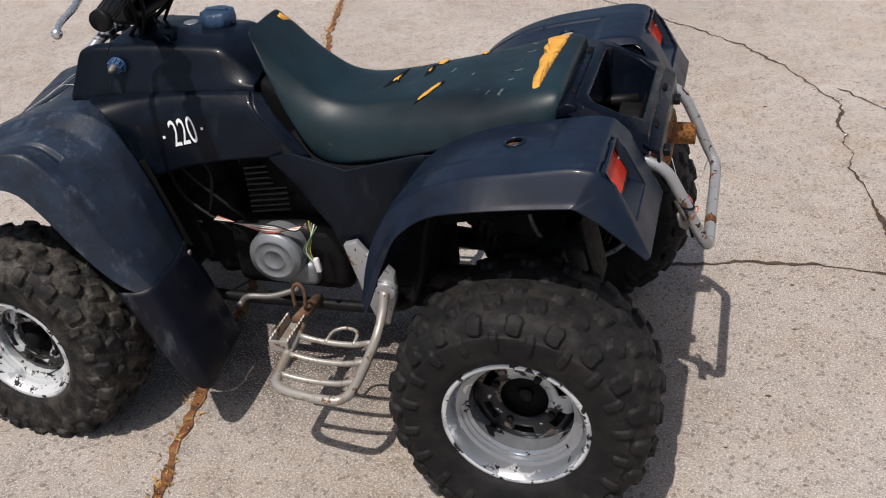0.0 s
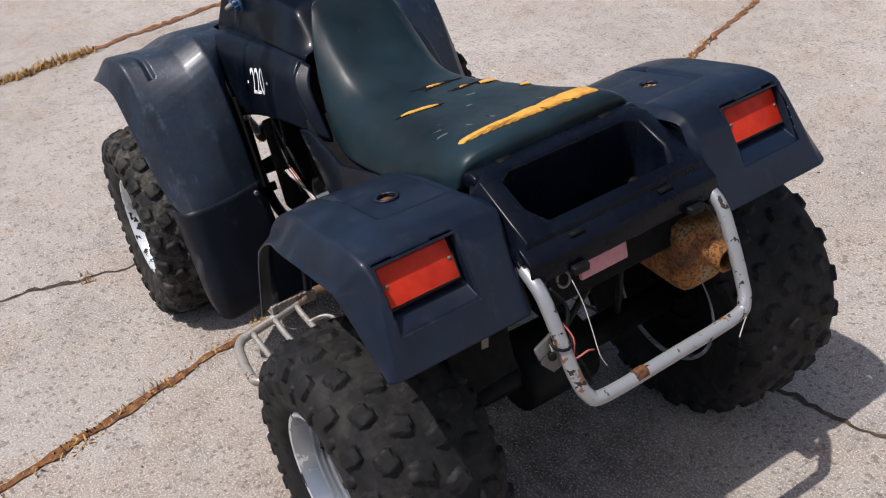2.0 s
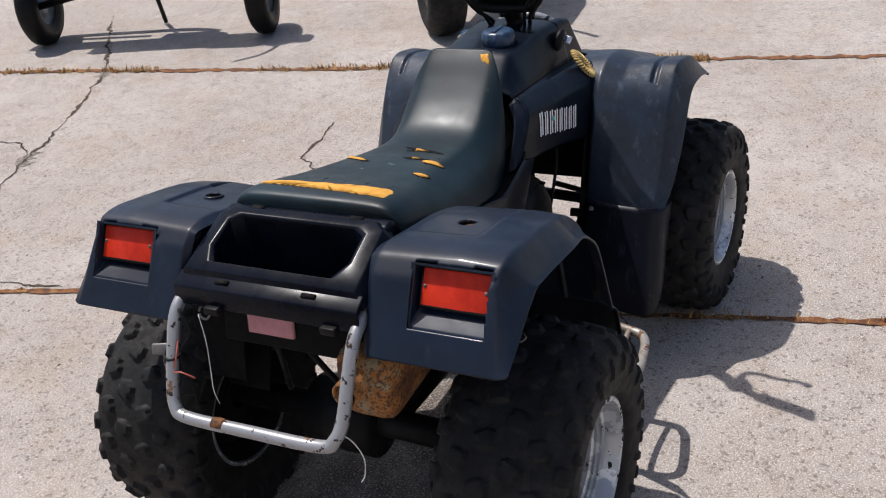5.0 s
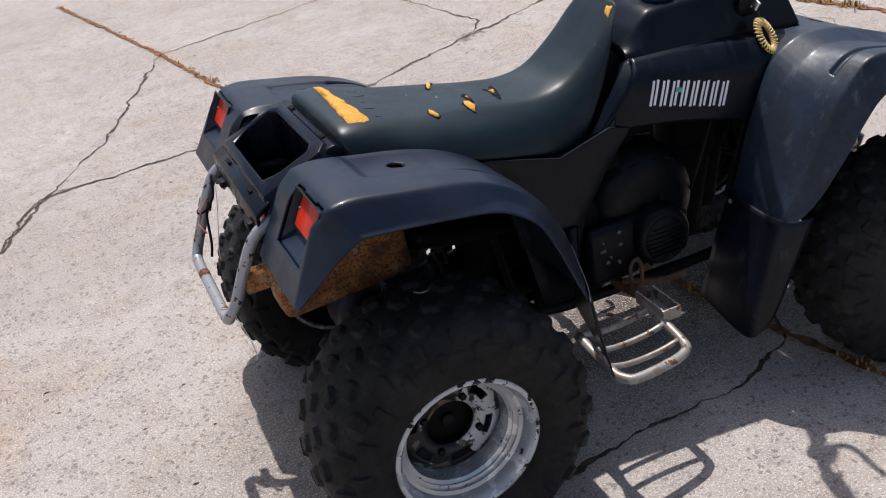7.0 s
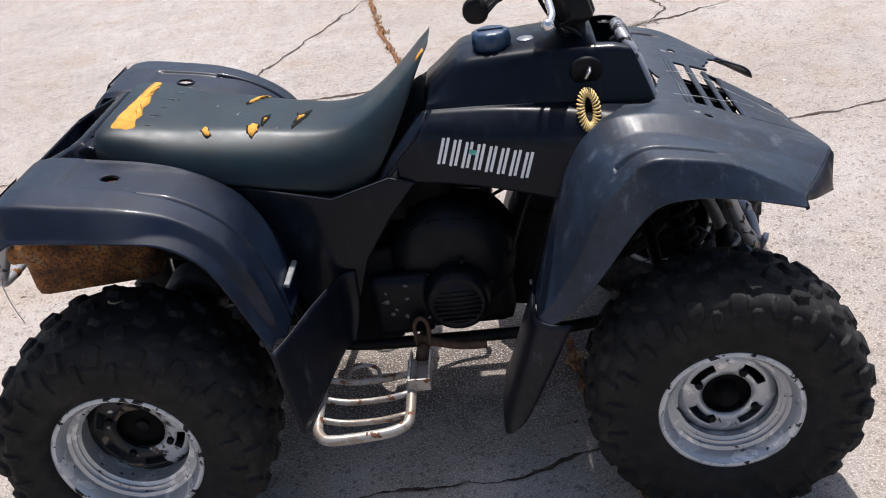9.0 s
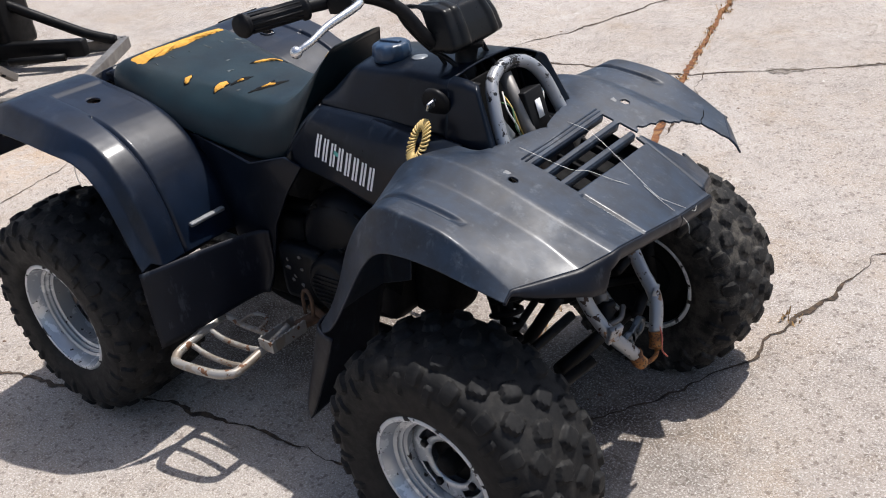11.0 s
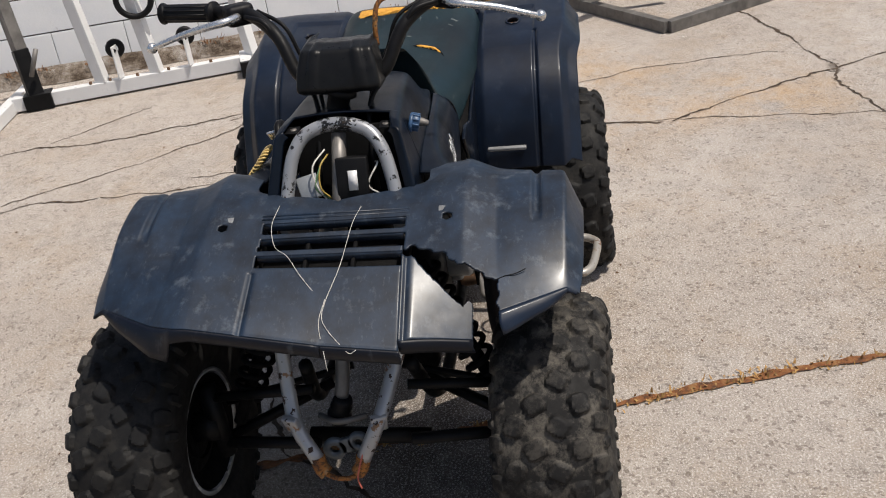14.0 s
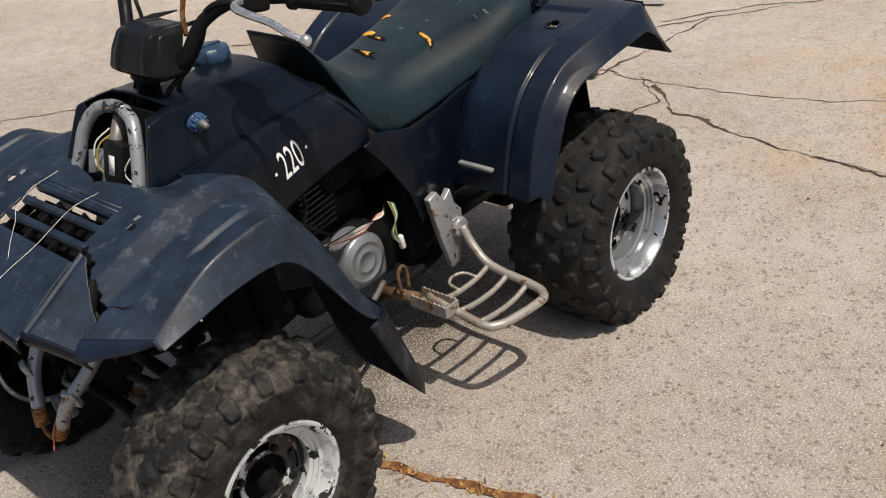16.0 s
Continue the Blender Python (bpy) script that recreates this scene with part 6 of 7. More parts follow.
body("label", block((0.001, 0.017, 0.036), pose(0.5068, 0.026, 0.729, 0, -14, 0)), M_WHITE, cdi, "blank white paper label")
bm = block((0.14, 0.16, 0.006), pose(0.46, 0, 0.655, 0, 0, 0), None, 0.002)
body("battery_tray", bm, M_INNER)
body("splash_guard", block((0.006, 0.19, 0.16), pose(0.42, 0, 0.72, 0, -10, 0), None, 0.003), M_INNER)
for i, (mt, y0) in enumerate(((M_WIRE_W, -0.040), (M_WIRE_Y, -0.030), (M_WIRE_G, -0.034), (M_WIRE_W, 0.068))):
    body("wire", tube([(0.462, y0 + 0.012 - 0.006 * i, 0.775 - 0.01 * i), (0.486, y0 - 0.010 + 0.004 * i, 0.750), (0.500, y0 - 0.002 - 0.005 * i, 0.715), (0.496, y0 + 0.010, 0.690), (0.505, y0 + 0.020 + 0.004 * i, 0.665)], 0.0017, 18, 6), mt)
body("white_plate", block((0.004, 0.040, 0.045), pose(0.486, -0.062, 0.712, 10, -30, 15), None, 0.002), M_ALU)
# thin loose wires hanging over the grille
for pts in ([(0.555, 0.045, 0.700), (0.61, 0.036, 0.690), (0.68, 0.022, 0.658), (0.735, 0.005, 0.640), (0.765, 0.000, 0.630), (0.785, 0.012, 0.624), (0.800, 0.030, 0.617), (0.812, 0.048, 0.606), (0.810, 0.060, 0.612)],
            [(0.545, -0.105, 0.705), (0.60, -0.108, 0.693), (0.645, -0.095, 0.676), (0.665, -0.070, 0.668), (0.695, -0.045, 0.652), (0.72, -0.020, 0.640)],
            [(0.735, 0.002, 0.638), (0.775, -0.004, 0.626), (0.815, 0.008, 0.600), (0.82, 0.010, 0.575)]):
    body("thin_wire", tube([(x, y, z - droop(x, y)) for x, y, z in pts], 0.0005, 30, 5), M_WIRE_W)

# control cables hanging between tank and engine
for i, (a, b, c) in enumerate((((0.30, 0.115, 0.64), (0.235, 0.150, 0.53), (0.13, 0.150, 0.440)), ((0.26, 0.120, 0.66), (0.19, 0.155, 0.55), (0.22, 0.145, 0.44)), ((0.33, 0.100, 0.60), (0.27, 0.140, 0.47), (0.15, 0.155, 0.40)), ((0.29, -0.115, 0.64), (0.24, -0.150, 0.52), (0.20, -0.14, 0.40)))):
    mid = tuple((p + q) / 2 + d for p, q, d in zip(a, b, (0.012, 0.006, 0.0)))
    body("cable", tube([a, mid, b, c], 0.0042, 18, 8), M_BLACK)

# wiring at the engine
for i, (mt, d) in enumerate(((M_WIRE_R, 0.0), (M_WIRE_W, 0.006), (M_WIRE_W, -0.005), (M_BLACK, 0.010), (M_WIRE_R, -0.010), (M_WIRE_W, 0.002))):
    body("wire", tube([(0.20, 0.16 + d, 0.44), (0.13, 0.165 + d, 0.432 + d), (0.06, 0.168, 0.428 + d), (0.0, 0.165 + d, 0.432), (-0.02, 0.16, 0.44 + d)], 0.0014, 20, 6), mt)
for i, mt in enumerate((M_WIRE_Y, M_WIRE_G, M_WIRE_W, M_WIRE_G)):
    body("wire", tube([(-0.03 - 0.006 * i, 0.165, 0.455 - 0.004 * i), (-0.035, 0.175 + 0.003 * i, 0.42), (-0.03 + 0.005 * i, 0.18, 0.385), (-0.04, 0.178, 0.345)], 0.0015, 18, 6), mt)
body("connector", block((0.012, 0.012, 0.035), pose(-0.042, 0.180, 0.352, 0, 10, 0), None, 0.003), M_WHITE)


def lettering(text, size, squeeze, depth):
    c = bpy.data.curves.new("text", "FONT")
    c.body, c.size, c.extrude = text, size, depth
    c.align_x, c.align_y = "CENTER", "CENTER"
    tmp = new("text", c)
    me = bpy.data.meshes.new_from_object(tmp)
    bpy.data.objects.remove(tmp)
    for v in me.vertices:
        v.co.x *= squeeze
    return me


def laid_on(me, name, material, s, right, up, centre, label):
    """Lays a flat mesh on the side panel of side s, following its surface."""
    r, u = Vector(right).normalized(), Vector(up)
    u = (u - r * u.dot(r)).normalized()
    for v in me.vertices:
        p = Vector(centre) + r * v.co.x + u * v.co.y
        hit = PANEL_TREE[s].ray_cast(Vector((p.x, s * 0.6, p.z)), Vector((0, -s, 0)))
        y = hit[0].y if hit[0] else p.y
        v.co = (p.x, y + s * (0.0030 + (0.0006 if v.co.z > 0 else 0)), p.z)
    me.materials.append(material)
    ob = new(name, me)
    ob.parent, ob.matrix_local = bike, LEAN
    ob["label"] = label
    return ob


def slab(w, h, top=None):
    """A flat upright bar of width w, narrowing or widening to another width at its top."""
    bm = bmesh.new()
    bmesh.ops.create_grid(bm, x_segments=2, y_segments=4, size=0.5)
    for v in bm.verts:
        wide = w + ((w if top is None else top) - w) * (v.co.y + 0.5)
        v.co = Vector((v.co.x * wide + v.co.y * h * 0.06, v.co.y * h, 0.001))
    me = bpy.data.meshes.new("slab")
    bm.to_mesh(me)
    bm.free()
    return me


laid_on(lettering("220", 0.082, 0.50, 0.0008), "model_number", M_LETTER, 1, (-1, 0, 0.23), (0.06, 0, 1), (0.220, 0.18, 0.656), "white model number 220")
for x, z in ((0.266, 0.646), (0.176, 0.667)):
    laid_on(slab(0.006, 0.006), "number_dot", M_LETTER, 1, (-1, 0, 0.23), (0, 0, 1), (x, 0.18, z), "white dot beside the number")
# maker's lettering, as plain white bars
for k in range(8):
    f = k / 7
    for d in (-0.0048, 0.0048):
        laid_on(slab(0.0056, 0.053), "letter_bar", M_LETTER, -1, (1, 0, -0.26), (0, 0, 1), (0.094 + 0.157 * f + d, -0.18, 0.668 - 0.038 * f), "white brand mark bar")
laid_on(slab(0.014, 0.010), "paint_smear", M_TEAL, -1, (1, 0, -0.26), (0, 0, 1), (0.150, -0.18, 0.662), "small teal paint smear")


# ---- background: block wall, weight bench, steel stand, parked wheels ----
WALL_A, WALL_B = Vector((-3.92, 0.35, 0)), Vector((-2.95, -3.4, 0))
wall_d = (WALL_B - WALL_A).normalized()
wall_n = Vector((-wall_d.y, wall_d.x, 0))
if wall_n.x < 0:
    wall_n = -wall_n
ang = math.degrees(math.atan2(wall_d.y, wall_d.x))
WM = Matrix.Translation(WALL_A - wall_d * 0.3) @ Matrix.Rotation(radians(ang), 4, "Z")
LEN, H = 7.5, 3.0
bm = block((LEN, 0.18, H), pose(LEN / 2, 0, H / 2))
wall = tagged(part("wall_north", bm, M_MORTAR, None, "", False, WM), "white-painted concrete block wall above a dirt verge", "wall", kind="structure")
s_out = 1 if (WM.to_3x3() @ Vector((0, 1, 0))).dot(wall_n) > 0 else -1
bm = block((0.396, 0.02, 0.192), None, None, 0.003)
me = bpy.data.meshes.new("concrete_block")
bm.to_mesh(me)
bm.free()
me.materials.append(M_WALL)
for row in range(6):
    for k in range(12):
        ob = new("concrete_block", me)
        ob.parent = wall
        ob.matrix_local = pose(0.2 + 0.4 * k + (0.2 if row % 2 else 0), s_out * 0.098, 0.16 + 0.2 * row)
rest = bmesh.new()
for row in range(15):
    for k in range(18):
        if row >= 6 or k >= 12:
            block((0.396, 0.02, 0.192), pose(0.2 + 0.4 * k + (0.2 if row % 2 else 0), s_out * 0.098, 0.16 + 0.2 * row), rest)
tagged(part("concrete_blocks", rest, M_WALL, wall, "", False), kind="stuff")
# dirt verge with dry grass along the foot
rnd = random.Random(8)
rows = []
for i in range(60):
    x = LEN * i / 59
    d = 0.10 + 0.05 * noise.noise(Vector((x * 3, 0, 4)))
    rows.append([(x, s_out * 0.09, 0.085 + 0.02 * noise.noise(Vector((x * 5, 2, 0)))), (x, s_out * (0.10 + d * 0.5), 0.06 + 0.03 * noise.noise(Vector((x * 6, 7, 0)))), (x, s_out * (0.12 + d), 0.003)])
tagged(part("wall_footing", sheet(rows, 240, 12), M_CURB, None, "", True, WM), "broken concrete footing with dirt along the wall", "ground", kind="structure")


def tufts(spots, seed, m=None, name="dry_grass", label="dry straw-coloured grass and leaf litter", blades=12, h=0.06, lie=0.8, mat=None):
    rnd = random.Random(seed)
    bm = bmesh.new()
    for x, y, z in spots:
        for _ in range(blades):
            a, ln = rnd.random() * 6.28, h * (0.4 + rnd.random())
            d = Vector((math.cos(a), math.sin(a), 0))
            w = Vector((-d.y, d.x, 0)) * (0.0015 + 0.0025 * rnd.random())
            p = Vector((x + (rnd.random() - 0.5) * 0.05, y + (rnd.random() - 0.5) * 0.05, z))
            q = p + d * ln * lie * rnd.random() + Vector((0, 0, ln * (1 - lie * rnd.random())))
            v = [bm.verts.new(c) for c in (p - w, p + w, q + w * 0.4, q - w * 0.4)]
            bm.faces.new(v)
    return tagged(part(name, bm, mat or M_STRAW, None, "", False, m), label, "dry grass", kind="stuff")


tufts([(0.02 + 1.35 * rnd.random() ** 1.3, s_out * (0.13 + 0.09 * rnd.random()), 0.012 + 0.05 * rnd.random()) for _ in range(150)], 15, WM, "dry_grass", "dry straw-coloured grass along the wall's foot", 11, 0.050, 0.75, M_STRAW)
clumps = [(rnd.random() * LEN, rnd.random()) for _ in range(22)]
tufts([(c + (rnd.random() - 0.5) * 0.30, s_out * (0.12 + 0.07 * rnd.random()), 0.055 + 0.03 * rnd.random()) for c, _ in clumps for _ in range(9)], 5, WM, "leaf_litter", "reddish-brown dead leaves on the footing", 8, 0.030, 0.8, M_LEAF)


def along(pts, n, spread, seed):
    rnd = random.Random(seed)
    out = []
    for _ in range(n):
        k = rnd.randrange(len(pts) - 1)
        f = rnd.random()
        out.append((pts[k][0] + (pts[k + 1][0] - pts[k][0]) * f + (rnd.random() - 0.5) * spread, pts[k][1] + (pts[k + 1][1] - pts[k][1]) * f + (rnd.random() - 0.5) * spread, 0.003))
    return out


tufts(along(JOINT_A, 240, 0.016, 6), 6, None, "joint_litter", "brown leaf litter in the driveway joint", 6, 0.014, 0.95)
spots = [p for p in along(JOINT_B[1:6], 420, 0.05, 7) if noise.noise(Vector(p) * 2.3) > -0.02]
tufts(spots, 7, None, "joint_litter", "brown leaf litter in the driveway joint", 10, 0.024, 0.95)
tufts([(0.81, 0.58, 0.002)] * 2, 9, None, "weed_tuft", "small dry brown weed in a crack", 12, 0.022, 0.8)
tufts([(-0.36, 2.88, 0.002)] * 3, 10, None, "weed_tuft", "small dry brown weed in a crack", 10, 0.03, 0.8)


def bar_between(p, q, w, h, material, name, parent, label=""):
    """A square tube from p to q."""
    p, q = Vector(p), Vector(q)
    d = q - p
    x = d.normalized()
    y = Vector((0, 0, 1)).cross(x)
    y = y.normalized() if y.length > 0.01 else Vector((0, 1, 0))
    z = x.cross(y)
    m = Matrix.Translation((p + q) / 2) @ Matrix((x, y, z)).transposed().to_4x4()
    return part(name, block((d.length, w, h), m, None, 0.004), material, parent, label, False)


# white weight bench lying against the wall
bench = tagged(new("weight_bench"), "white steel weight bench frame with black rollers", "weight bench")
A, B = Vector((-2.50, -2.42, 0.045)), Vector((-3.02, -0.82, 0.045))
u = (B - A).normalized()
n = Vector((u.y, -u.x, 0))
if n.x < 0:
    n = -n
bar_between(A, B, 0.06, 0.07, M_WHITE, "base_beam", bench)
for d in (0.40, 0.50, 0.64, 0.80, 1.02):
    q = A + u * d + n * 0.015
    part("bolt", lathe([(0.0, 0.014), (0.008, 0.014), (0.009, 0.0)], 8, Matrix.Translation(q + Vector((0, 0, 0.035))) @ Matrix.Rotation(radians(90), 4, "X")), M_OLDRUST, bench)
fa, fb = Vector((-2.86, -2.50, 0.035)), Vector((-2.18, -2.38, 0.035))
bar_between(fa, fb, 0.056, 0.062, M_WHITE, "foot_beam", bench)
bar_between(fb - (fb - fa).normalized() * 0.01, fb + (fb - fa).normalized() * 0.0015, 0.044, 0.050, M_INNER, "tube_mouth", bench, "dark open end of the tube")
bar_between(A + u * 0.06, A + u * 0.20, 0.10, 0.080, M_DARK, "base_plate", bench)
F = A + u * 1.20
bar_between(F - n * 0.1, F + n * 0.16 - Vector((0, 0, 0.0)), 0.06, 0.075, M_WHITE, "foot_beam", bench)
bar_between(F + n * 0.14, F + n * 0.175, 0.064, 0.080, M_BLACK, "end_cap", bench)
bar_between(A + u * 0.12, A + u * 0.10 + Vector((0, 0, 0.26)) - n * 0.05, 0.075, 0.075, M_DARK, "post", bench, "dark steel sleeve")
bar_between(A + u * 0.10 + Vector((0, 0, 0.26)) - n * 0.05, A + u * 0.05 + Vector((0, 0, 0.9)) - n * 0.12, 0.06, 0.06, M_STEEL, "post", bench, "grey steel post")
part("clamp_handle", tube([A + u * 0.14 + Vector((0, 0, 0.14)) + n * 0.06, A + u * 0.20 + Vector((0, 0, 0.27)) + n * 0.06], 0.012, 0, 10), M_STEEL, bench)
for d, ln in ((0.46, 1.1), (0.74, 1.1), (1.24, 0.42)):
    p = A + u * d + Vector((0, 0, 0.03))
    bar_between(p, p + Vector((0, 0, ln)) - n * 0.05 - u * 0.10 * ln, 0.05, 0.06, M_WHITE, "upright", bench)
for d in (0.56, 0.92):
    p = A + u * d + Vector((0, 0, 0.04))
    bar_between(p + n * 0.018, p + n * 0.018 + Vector((0, 0, 0.17)), 0.008, 0.062, M_WHITE, "roller_bracket", bench)
    part("bolt", disc(0.010, 0.012, Matrix.Translation(p + n * 0.026 + Vector((0, 0, 0.145))) @ Matrix.Rotation(math.atan2(u.y, u.x), 4, "Z"), None, 8, 0.001), M_DARK, bench)
    mm = Matrix.Translation(p + Vector((0, 0, 0.145)) - n * 0.03) @ Matrix.Rotation(math.atan2(u.y, u.x), 4, "Z")
    part("roller", lathe([(0.018, -0.014), (0.04, -0.016), (0.048, -0.010), (0.048, 0.010), (0.04, 0.016), (0.018, 0.014)], 28, mm), M_BLACK, bench, "small black rubber roller")
ring = [A + u * 0.72 + Vector((0, 0, 0.42)) + n * 0.03 + u * 0.085 * math.cos(k * math.pi / 12) + Vector((0, 0, 0.085 * math.sin(k * math.pi / 12))) for k in range(25)]
part("pulley", tube(ring, 0.016, 0, 8), M_BLACK, bench, "black pulley wheel")

# tan and grey steel stand
stand = tagged(new("steel_stand"), "taupe steel channel stand with bolted uprights and dark machine", "steel stand")
c0, c1, c2 = Vector((-2.76, 0.90, 0.03)), Vector((-3.46, 0.45, 0.03)), Vector((-3.30, 1.62, 0.03))
c3 = c1 + c2 - c0
for p, q in ((c0, c1), (c0, c2), (c1, c3), (c2, c3)):
    bar_between(p, q, 0.05, 0.06, M_STEEL, "base_rail", stand, "grey angle iron")


def channel(p, q, w, d, name):
    """A bolted steel channel from p to q, its web towards the drive."""
    p, q = Vector(p), Vector(q)
    z = (q - p).normalized()
    y = Vector((0.35, -0.93, 0.0))
    y = (y - z * y.dot(z)).normalized()
    x = y.cross(z)
    m = Matrix.Translation((p + q) / 2) @ Matrix((x, y, z)).transposed().to_4x4()
    ln = (q - p).length
    bm = block((w, 0.006, ln), Matrix.Translation((0, d / 2, 0)), None, 0.001)
    for s in (-1, 1):
        block((0.006, d, ln), Matrix.Translation((s * (w / 2 - 0.003), -0.003, 0)), bm, 0.001)
    ob = part(name, bm, M_TAN, stand, "taupe steel channel", False, m)
    for k in (0.06, 0.13, 0.30, 0.52, 0.75):
        part("bolt", disc(0.011, 0.010, Matrix.Translation((w * 0.26, d / 2 + 0.006, ln * (k - 0.5))), None, 8, 0.001), M_DARK, ob)


channel((-3.40, 0.565, 0.06), (-3.22, 0.635, 1.06), 0.092, 0.05, "upright")
channel((-3.36, 0.680, 0.06), (-2.98, 0.830, 1.02), 0.058, 0.04, "upright")
channel((-3.27, 0.715, 0.27), (-3.34, 0.960, 0.05), 0.040, 0.03, "brace")
channel((-3.74, 0.980, 0.04), (-3.70, 1.000, 1.05), 0.035, 0.03, "upright")
channel((-3.80, 0.930, 0.04), (-3.76, 0.950, 1.05), 0.030, 0.03, "upright")
turned = Matrix.Rotation(0.38, 4, "Z")
part("motor_housing", block((0.34, 0.26, 0.62), Matrix.Translation((-3.86, 1.20, 0.40)) @ turned, None, 0.03), M_DARK, stand, "dark machine body")
part("motor_housing", block((0.22, 0.18, 0.80), Matrix.Translation((-3.66, 0.74, 0.47)) @ turned, None, 0.02), M_DARK, stand, "dark machine body")
part("drive_arm", tube([(-3.72, 1.22, 0.34), (-3.60, 1.36, 0.22), (-3.42, 1.48, 0.11), (-3.30, 1.56, 0.06)], 0.028, 16, 10), M_DARK, stand)
part("drive_arm", block((0.62, 0.06, 0.09), Matrix.Translation((-3.52, 1.22, 0.10)) @ turned, None, 0.012), M_DARK, stand)
part("bare_pipe", tube([(-3.58, 1.08, 0.07), (-3.30, 1.24, 0.07)], 0.020, 4, 10), M_DARK, stand)


# wheels of a machine parked beyond the joint


moto = tagged(new("motorcycle"), "black parked motorcycle on smooth tyres", "motorcycle")
for x, y in ((2.36, 3.94), (2.78, 2.60)):
    m = pose(x, y, 0.235, 0, 0, 24)
    wh = part("wheel", lathe([(0.115, -0.045), (0.15, -0.06), (0.20, -0.06), (0.226, -0.04), (0.235, 0.0), (0.226, 0.04), (0.20, 0.06), (0.15, 0.06), (0.115, 0.045)], 48), M_BLACK, moto, "smooth black tyre", True, m)
    part("rim", lathe([(0.02, 0.03), (0.05, 0.03), (0.055, 0.01), (0.10, 0.012), (0.118, 0.04), (0.118, -0.04), (0.10, -0.012), (0.055, -0.01), (0.05, -0.03), (0.02, -0.03)], 32), M_ALU, wh, "worn silver rim")
mid = Vector((2.60, 3.30, 0))
fw = Vector((0.42, -1.34, 0)).normalized()
rot = Matrix.Rotation(math.atan2(fw.y, fw.x), 4, "Z")
base = Matrix.Translation(mid) @ rot
def far_part(name, bm, mt, label=""):
    return part(name, bm, mt, moto, label, True, base)


far_part("fuel_tank", prism([(0.10, 0.72), (0.16, 0.84), (0.34, 0.88), (0.46, 0.80), (0.42, 0.70)], -0.13, 0.13), M_BLACK)
far_part("seat", prism([(-0.62, 0.78), (-0.30, 0.70), (0.08, 0.72), (0.12, 0.77), (-0.25, 0.79), (-0.60, 0.86)], -0.12, 0.12), M_INNER)
far_part("engine", block((0.34, 0.28, 0.30), pose(0.08, 0, 0.45), None, 0.05), M_DARK)
far_part("frame", tube([(0.46, 0, 0.78), (0.40, 0, 0.42), (0.10, 0, 0.28), (-0.25, 0, 0.34), (-0.32, 0, 0.66)], 0.025, 24, 10), M_DARK)
far_part("exhaust", tube([(0.20, 0.16, 0.44), (0.05, 0.19, 0.30), (-0.40, 0.20, 0.34), (-0.78, 0.21, 0.42)], 0.035, 20, 12), M_STEEL)
far_part("handlebar", tube([(0.30, -0.36, 1.02), (0.42, -0.22, 1.06), (0.48, 0.0, 1.0), (0.42, 0.22, 1.06), (0.30, 0.36, 1.02)], 0.013, 24, 8), M_BLACK)
far_part("headlamp", lathe([(0, 0.07), (0.07, 0.06), (0.085, 0.03), (0.06, -0.05), (0, -0.07)], 24, pose(0.60, 0, 0.92, 0, 0, -90)), M_ALU)
for s in (-1, 1):
    far_part("fork", tube([(0.70, s * 0.09, 0.235), (0.46, s * 0.09, 0.98)], 0.022, 0, 10), M_STEEL)
    far_part("swing_arm", tube([(-0.70, s * 0.09, 0.235), (-0.18, s * 0.10, 0.34)], 0.022, 0, 10), M_DARK)
far_part("rear_mudguard", sheet([[(-0.50, y, 0.50), (-0.62, y, 0.53), (-0.78, y, 0.51), (-0.92, y, 0.40)] for y in (-0.08, 0.0, 0.08)], 6, 12), M_BLACK)
far_part("stand_leg", tube([(-0.02, 0.12, 0.36), (-0.06, 0.30, 0.012)], 0.014, 0, 8), M_DARK)


# a wheel of a second machine parked beyond the joint
parked = tagged(new("parked_vehicle"), "dark parked machine on a wide smooth tyre", "vehicle")
m = pose(2.90, 1.50, 0.28, 0, 0, 37)
tyre_far = part("wheel", lathe([(0.13, -0.08), (0.16, -0.10), (0.22, -0.105), (0.265, -0.085), (0.28, -0.04), (0.28, 0.04), (0.265, 0.085), (0.22, 0.105), (0.16, 0.10), (0.13, 0.08)], 48), M_TYRE, parked, "wide black tyre", True, m)
part("rim", lathe([(0.02, 0.05), (0.08, 0.05), (0.12, 0.03), (0.134, 0.08), (0.134, -0.08), (0.12, -0.03), (0.08, -0.05), (0.02, -0.05)], 32), M_STEEL, tyre_far)
part("fork", tube([(2.90, 1.50, 0.28), (3.12, 1.56, 0.62), (3.30, 1.62, 0.80)], 0.03, 12, 10), M_DARK, parked)
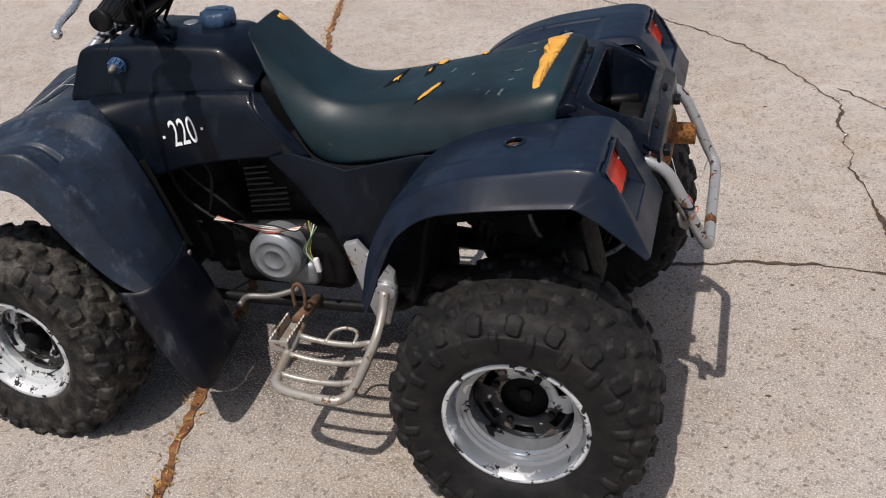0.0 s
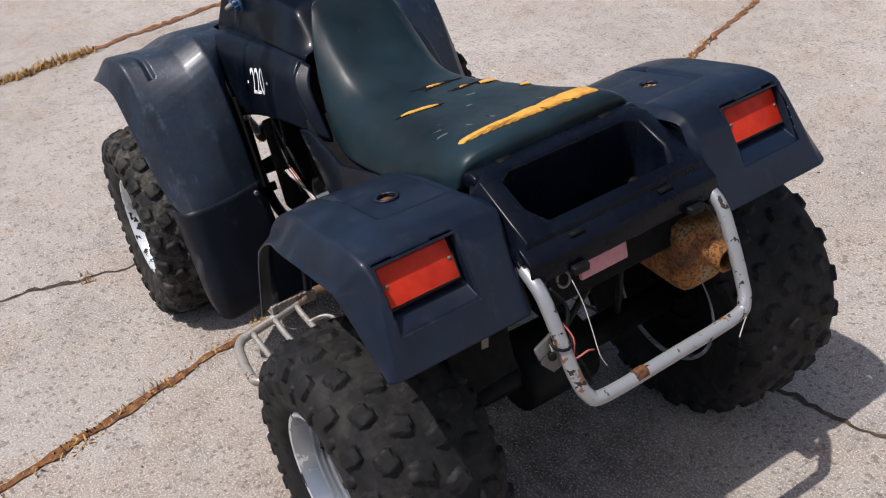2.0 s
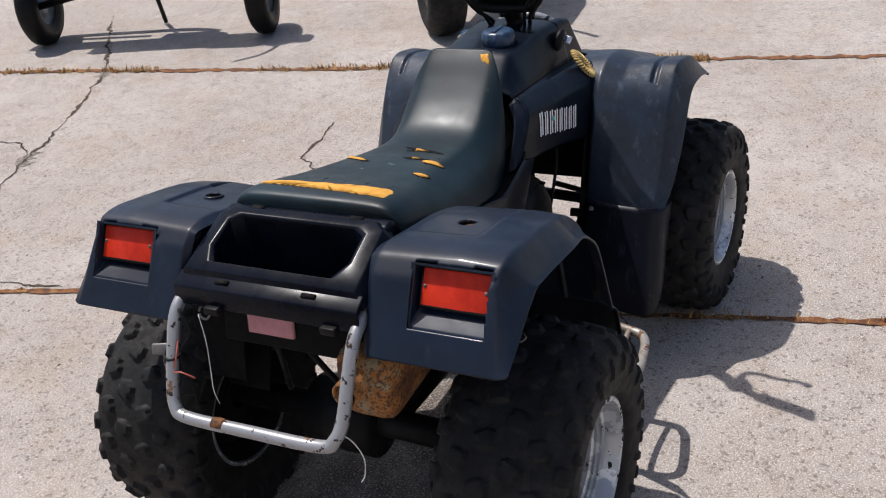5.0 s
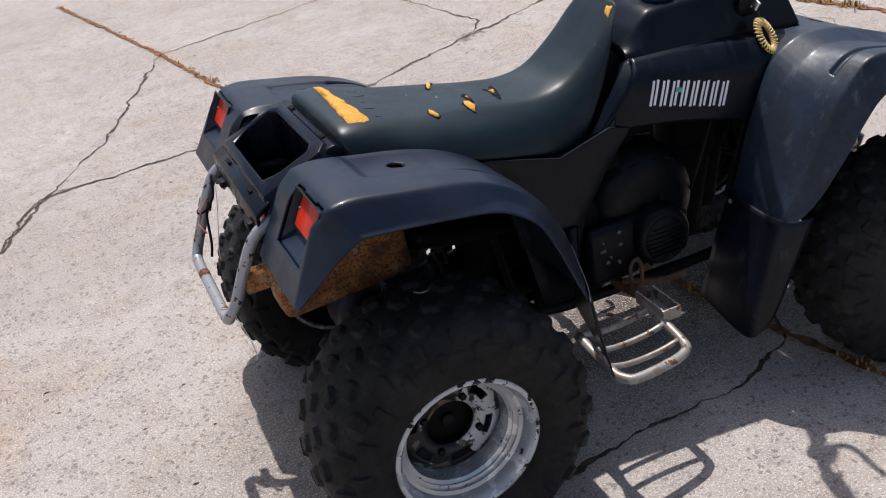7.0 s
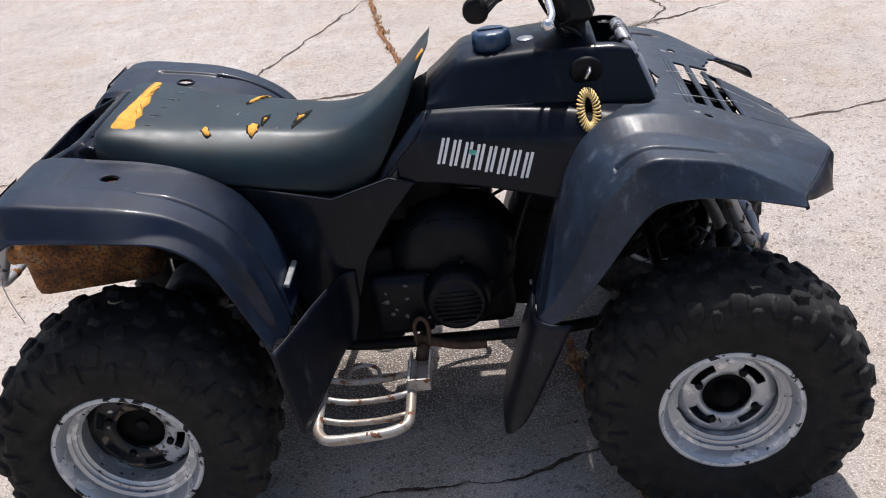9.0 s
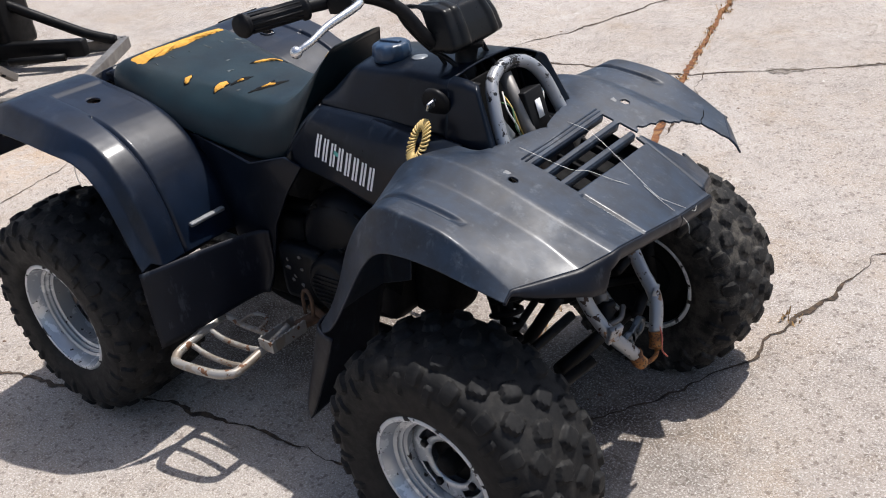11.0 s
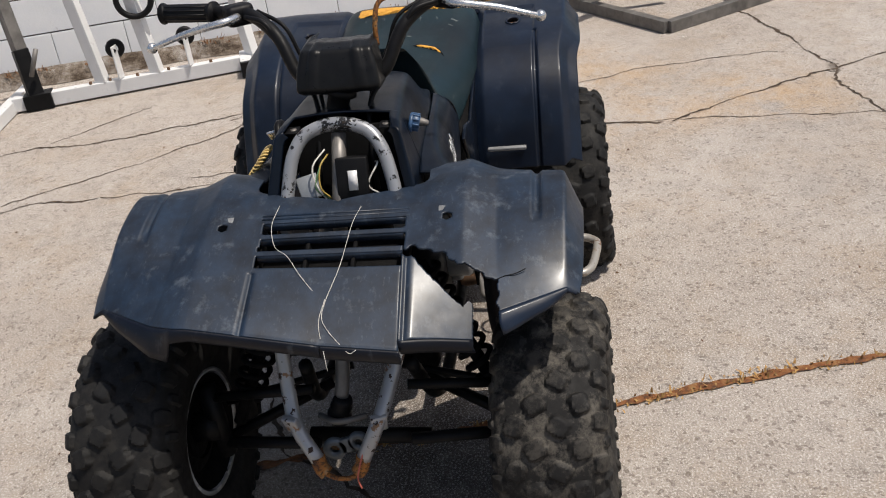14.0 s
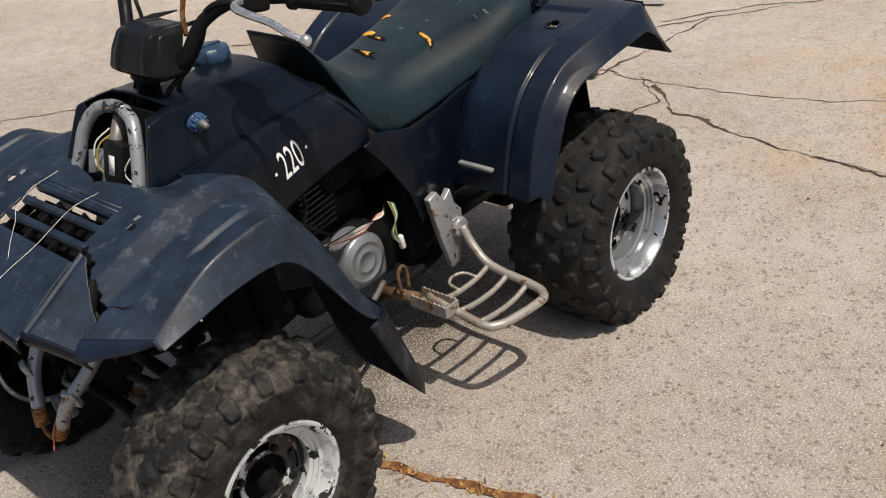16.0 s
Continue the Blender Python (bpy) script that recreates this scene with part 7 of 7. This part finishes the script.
for name, outline, y0, y1, mt in (("engine_hood", [(0.30, 0.62), (0.36, 0.86), (0.80, 0.90), (1.05, 0.80), (1.05, 0.58)], -0.26, 0.26, M_BLACK), ("seat", [(1.05, 0.74), (1.10, 0.84), (1.55, 0.82), (1.62, 0.92), (1.66, 0.74)], -0.22, 0.22, M_INNER), ("frame", [(0.25, 0.44), (0.30, 0.56), (1.62, 0.56), (1.66, 0.44)], -0.12, 0.12, M_DARK)):
    soften(part(name, prism(outline, y0, y1), mt, parked, "", False, pose(2.80, 1.40, 0, 0, 0, 10)), 0.03, 3)
for x, y in ((1.40, 0.30), (1.40, -0.30)):
    ob = part("wheel", lathe([(0.13, -0.08), (0.16, -0.10), (0.22, -0.105), (0.265, -0.085), (0.28, 0.0), (0.265, 0.085), (0.22, 0.105), (0.16, 0.10), (0.13, 0.08)], 40), M_TYRE, parked, "wide black tyre", True, pose(2.80, 1.40, 0, 0, 0, 10) @ pose(x, y, 0.28))
    part("rim", lathe([(0.0, 0.03), (0.08, 0.03), (0.12, 0.02), (0.134, 0.08), (0.134, -0.08), (0.12, -0.03), (0.0, -0.05)], 32), M_STEEL, ob)
part("handlebar", tube([(3.05, 1.10, 1.05), (3.15, 1.30, 1.08), (3.12, 1.50, 1.04), (3.08, 1.70, 1.08), (2.94, 1.85, 1.05)], 0.014, 24, 8), M_BLACK, parked)
part("steering_post", tube([(3.12, 1.48, 0.80), (3.12, 1.49, 1.05)], 0.018, 0, 8), M_DARK, parked)


def debris(count, seed, spread, size, material, name, label):
    """Flat irregular chips scattered over the slab."""
    rnd = random.Random(seed)
    bm = bmesh.new()
    for _ in range(count):
        x, y = (rnd.random() - 0.5) * spread, (rnd.random() - 0.5) * spread
        r, a0, k = size * (0.35 + rnd.random() ** 2), rnd.random() * 6.28, 5
        lo = [bm.verts.new((x + r * (0.6 + 0.5 * rnd.random()) * math.cos(a0 + i * 1.257), y + 0.6 * r * (0.6 + 0.5 * rnd.random()) * math.sin(a0 + i * 1.257), 0.0006)) for i in range(k)]
        top = bm.verts.new((x, y, 0.001 + r * 0.35))
        for i in range(k):
            bm.faces.new((lo[i - 1], lo[i], top))
    return tagged(part(name, bm, material, None, "", False), label, "debris", kind="stuff")


debris(420, 41, 7.0, 0.0075, M_OLDRUST, "leaf_crumbs", "brown leaf crumbs scattered on the concrete")
debris(380, 42, 7.0, 0.0060, M_SPALL, "loose_chips", "small loose concrete chips on the driveway")
debris(130, 43, 7.0, 0.0070, M_WIRE_W, "pale_chips", "small pale stone chips on the driveway")
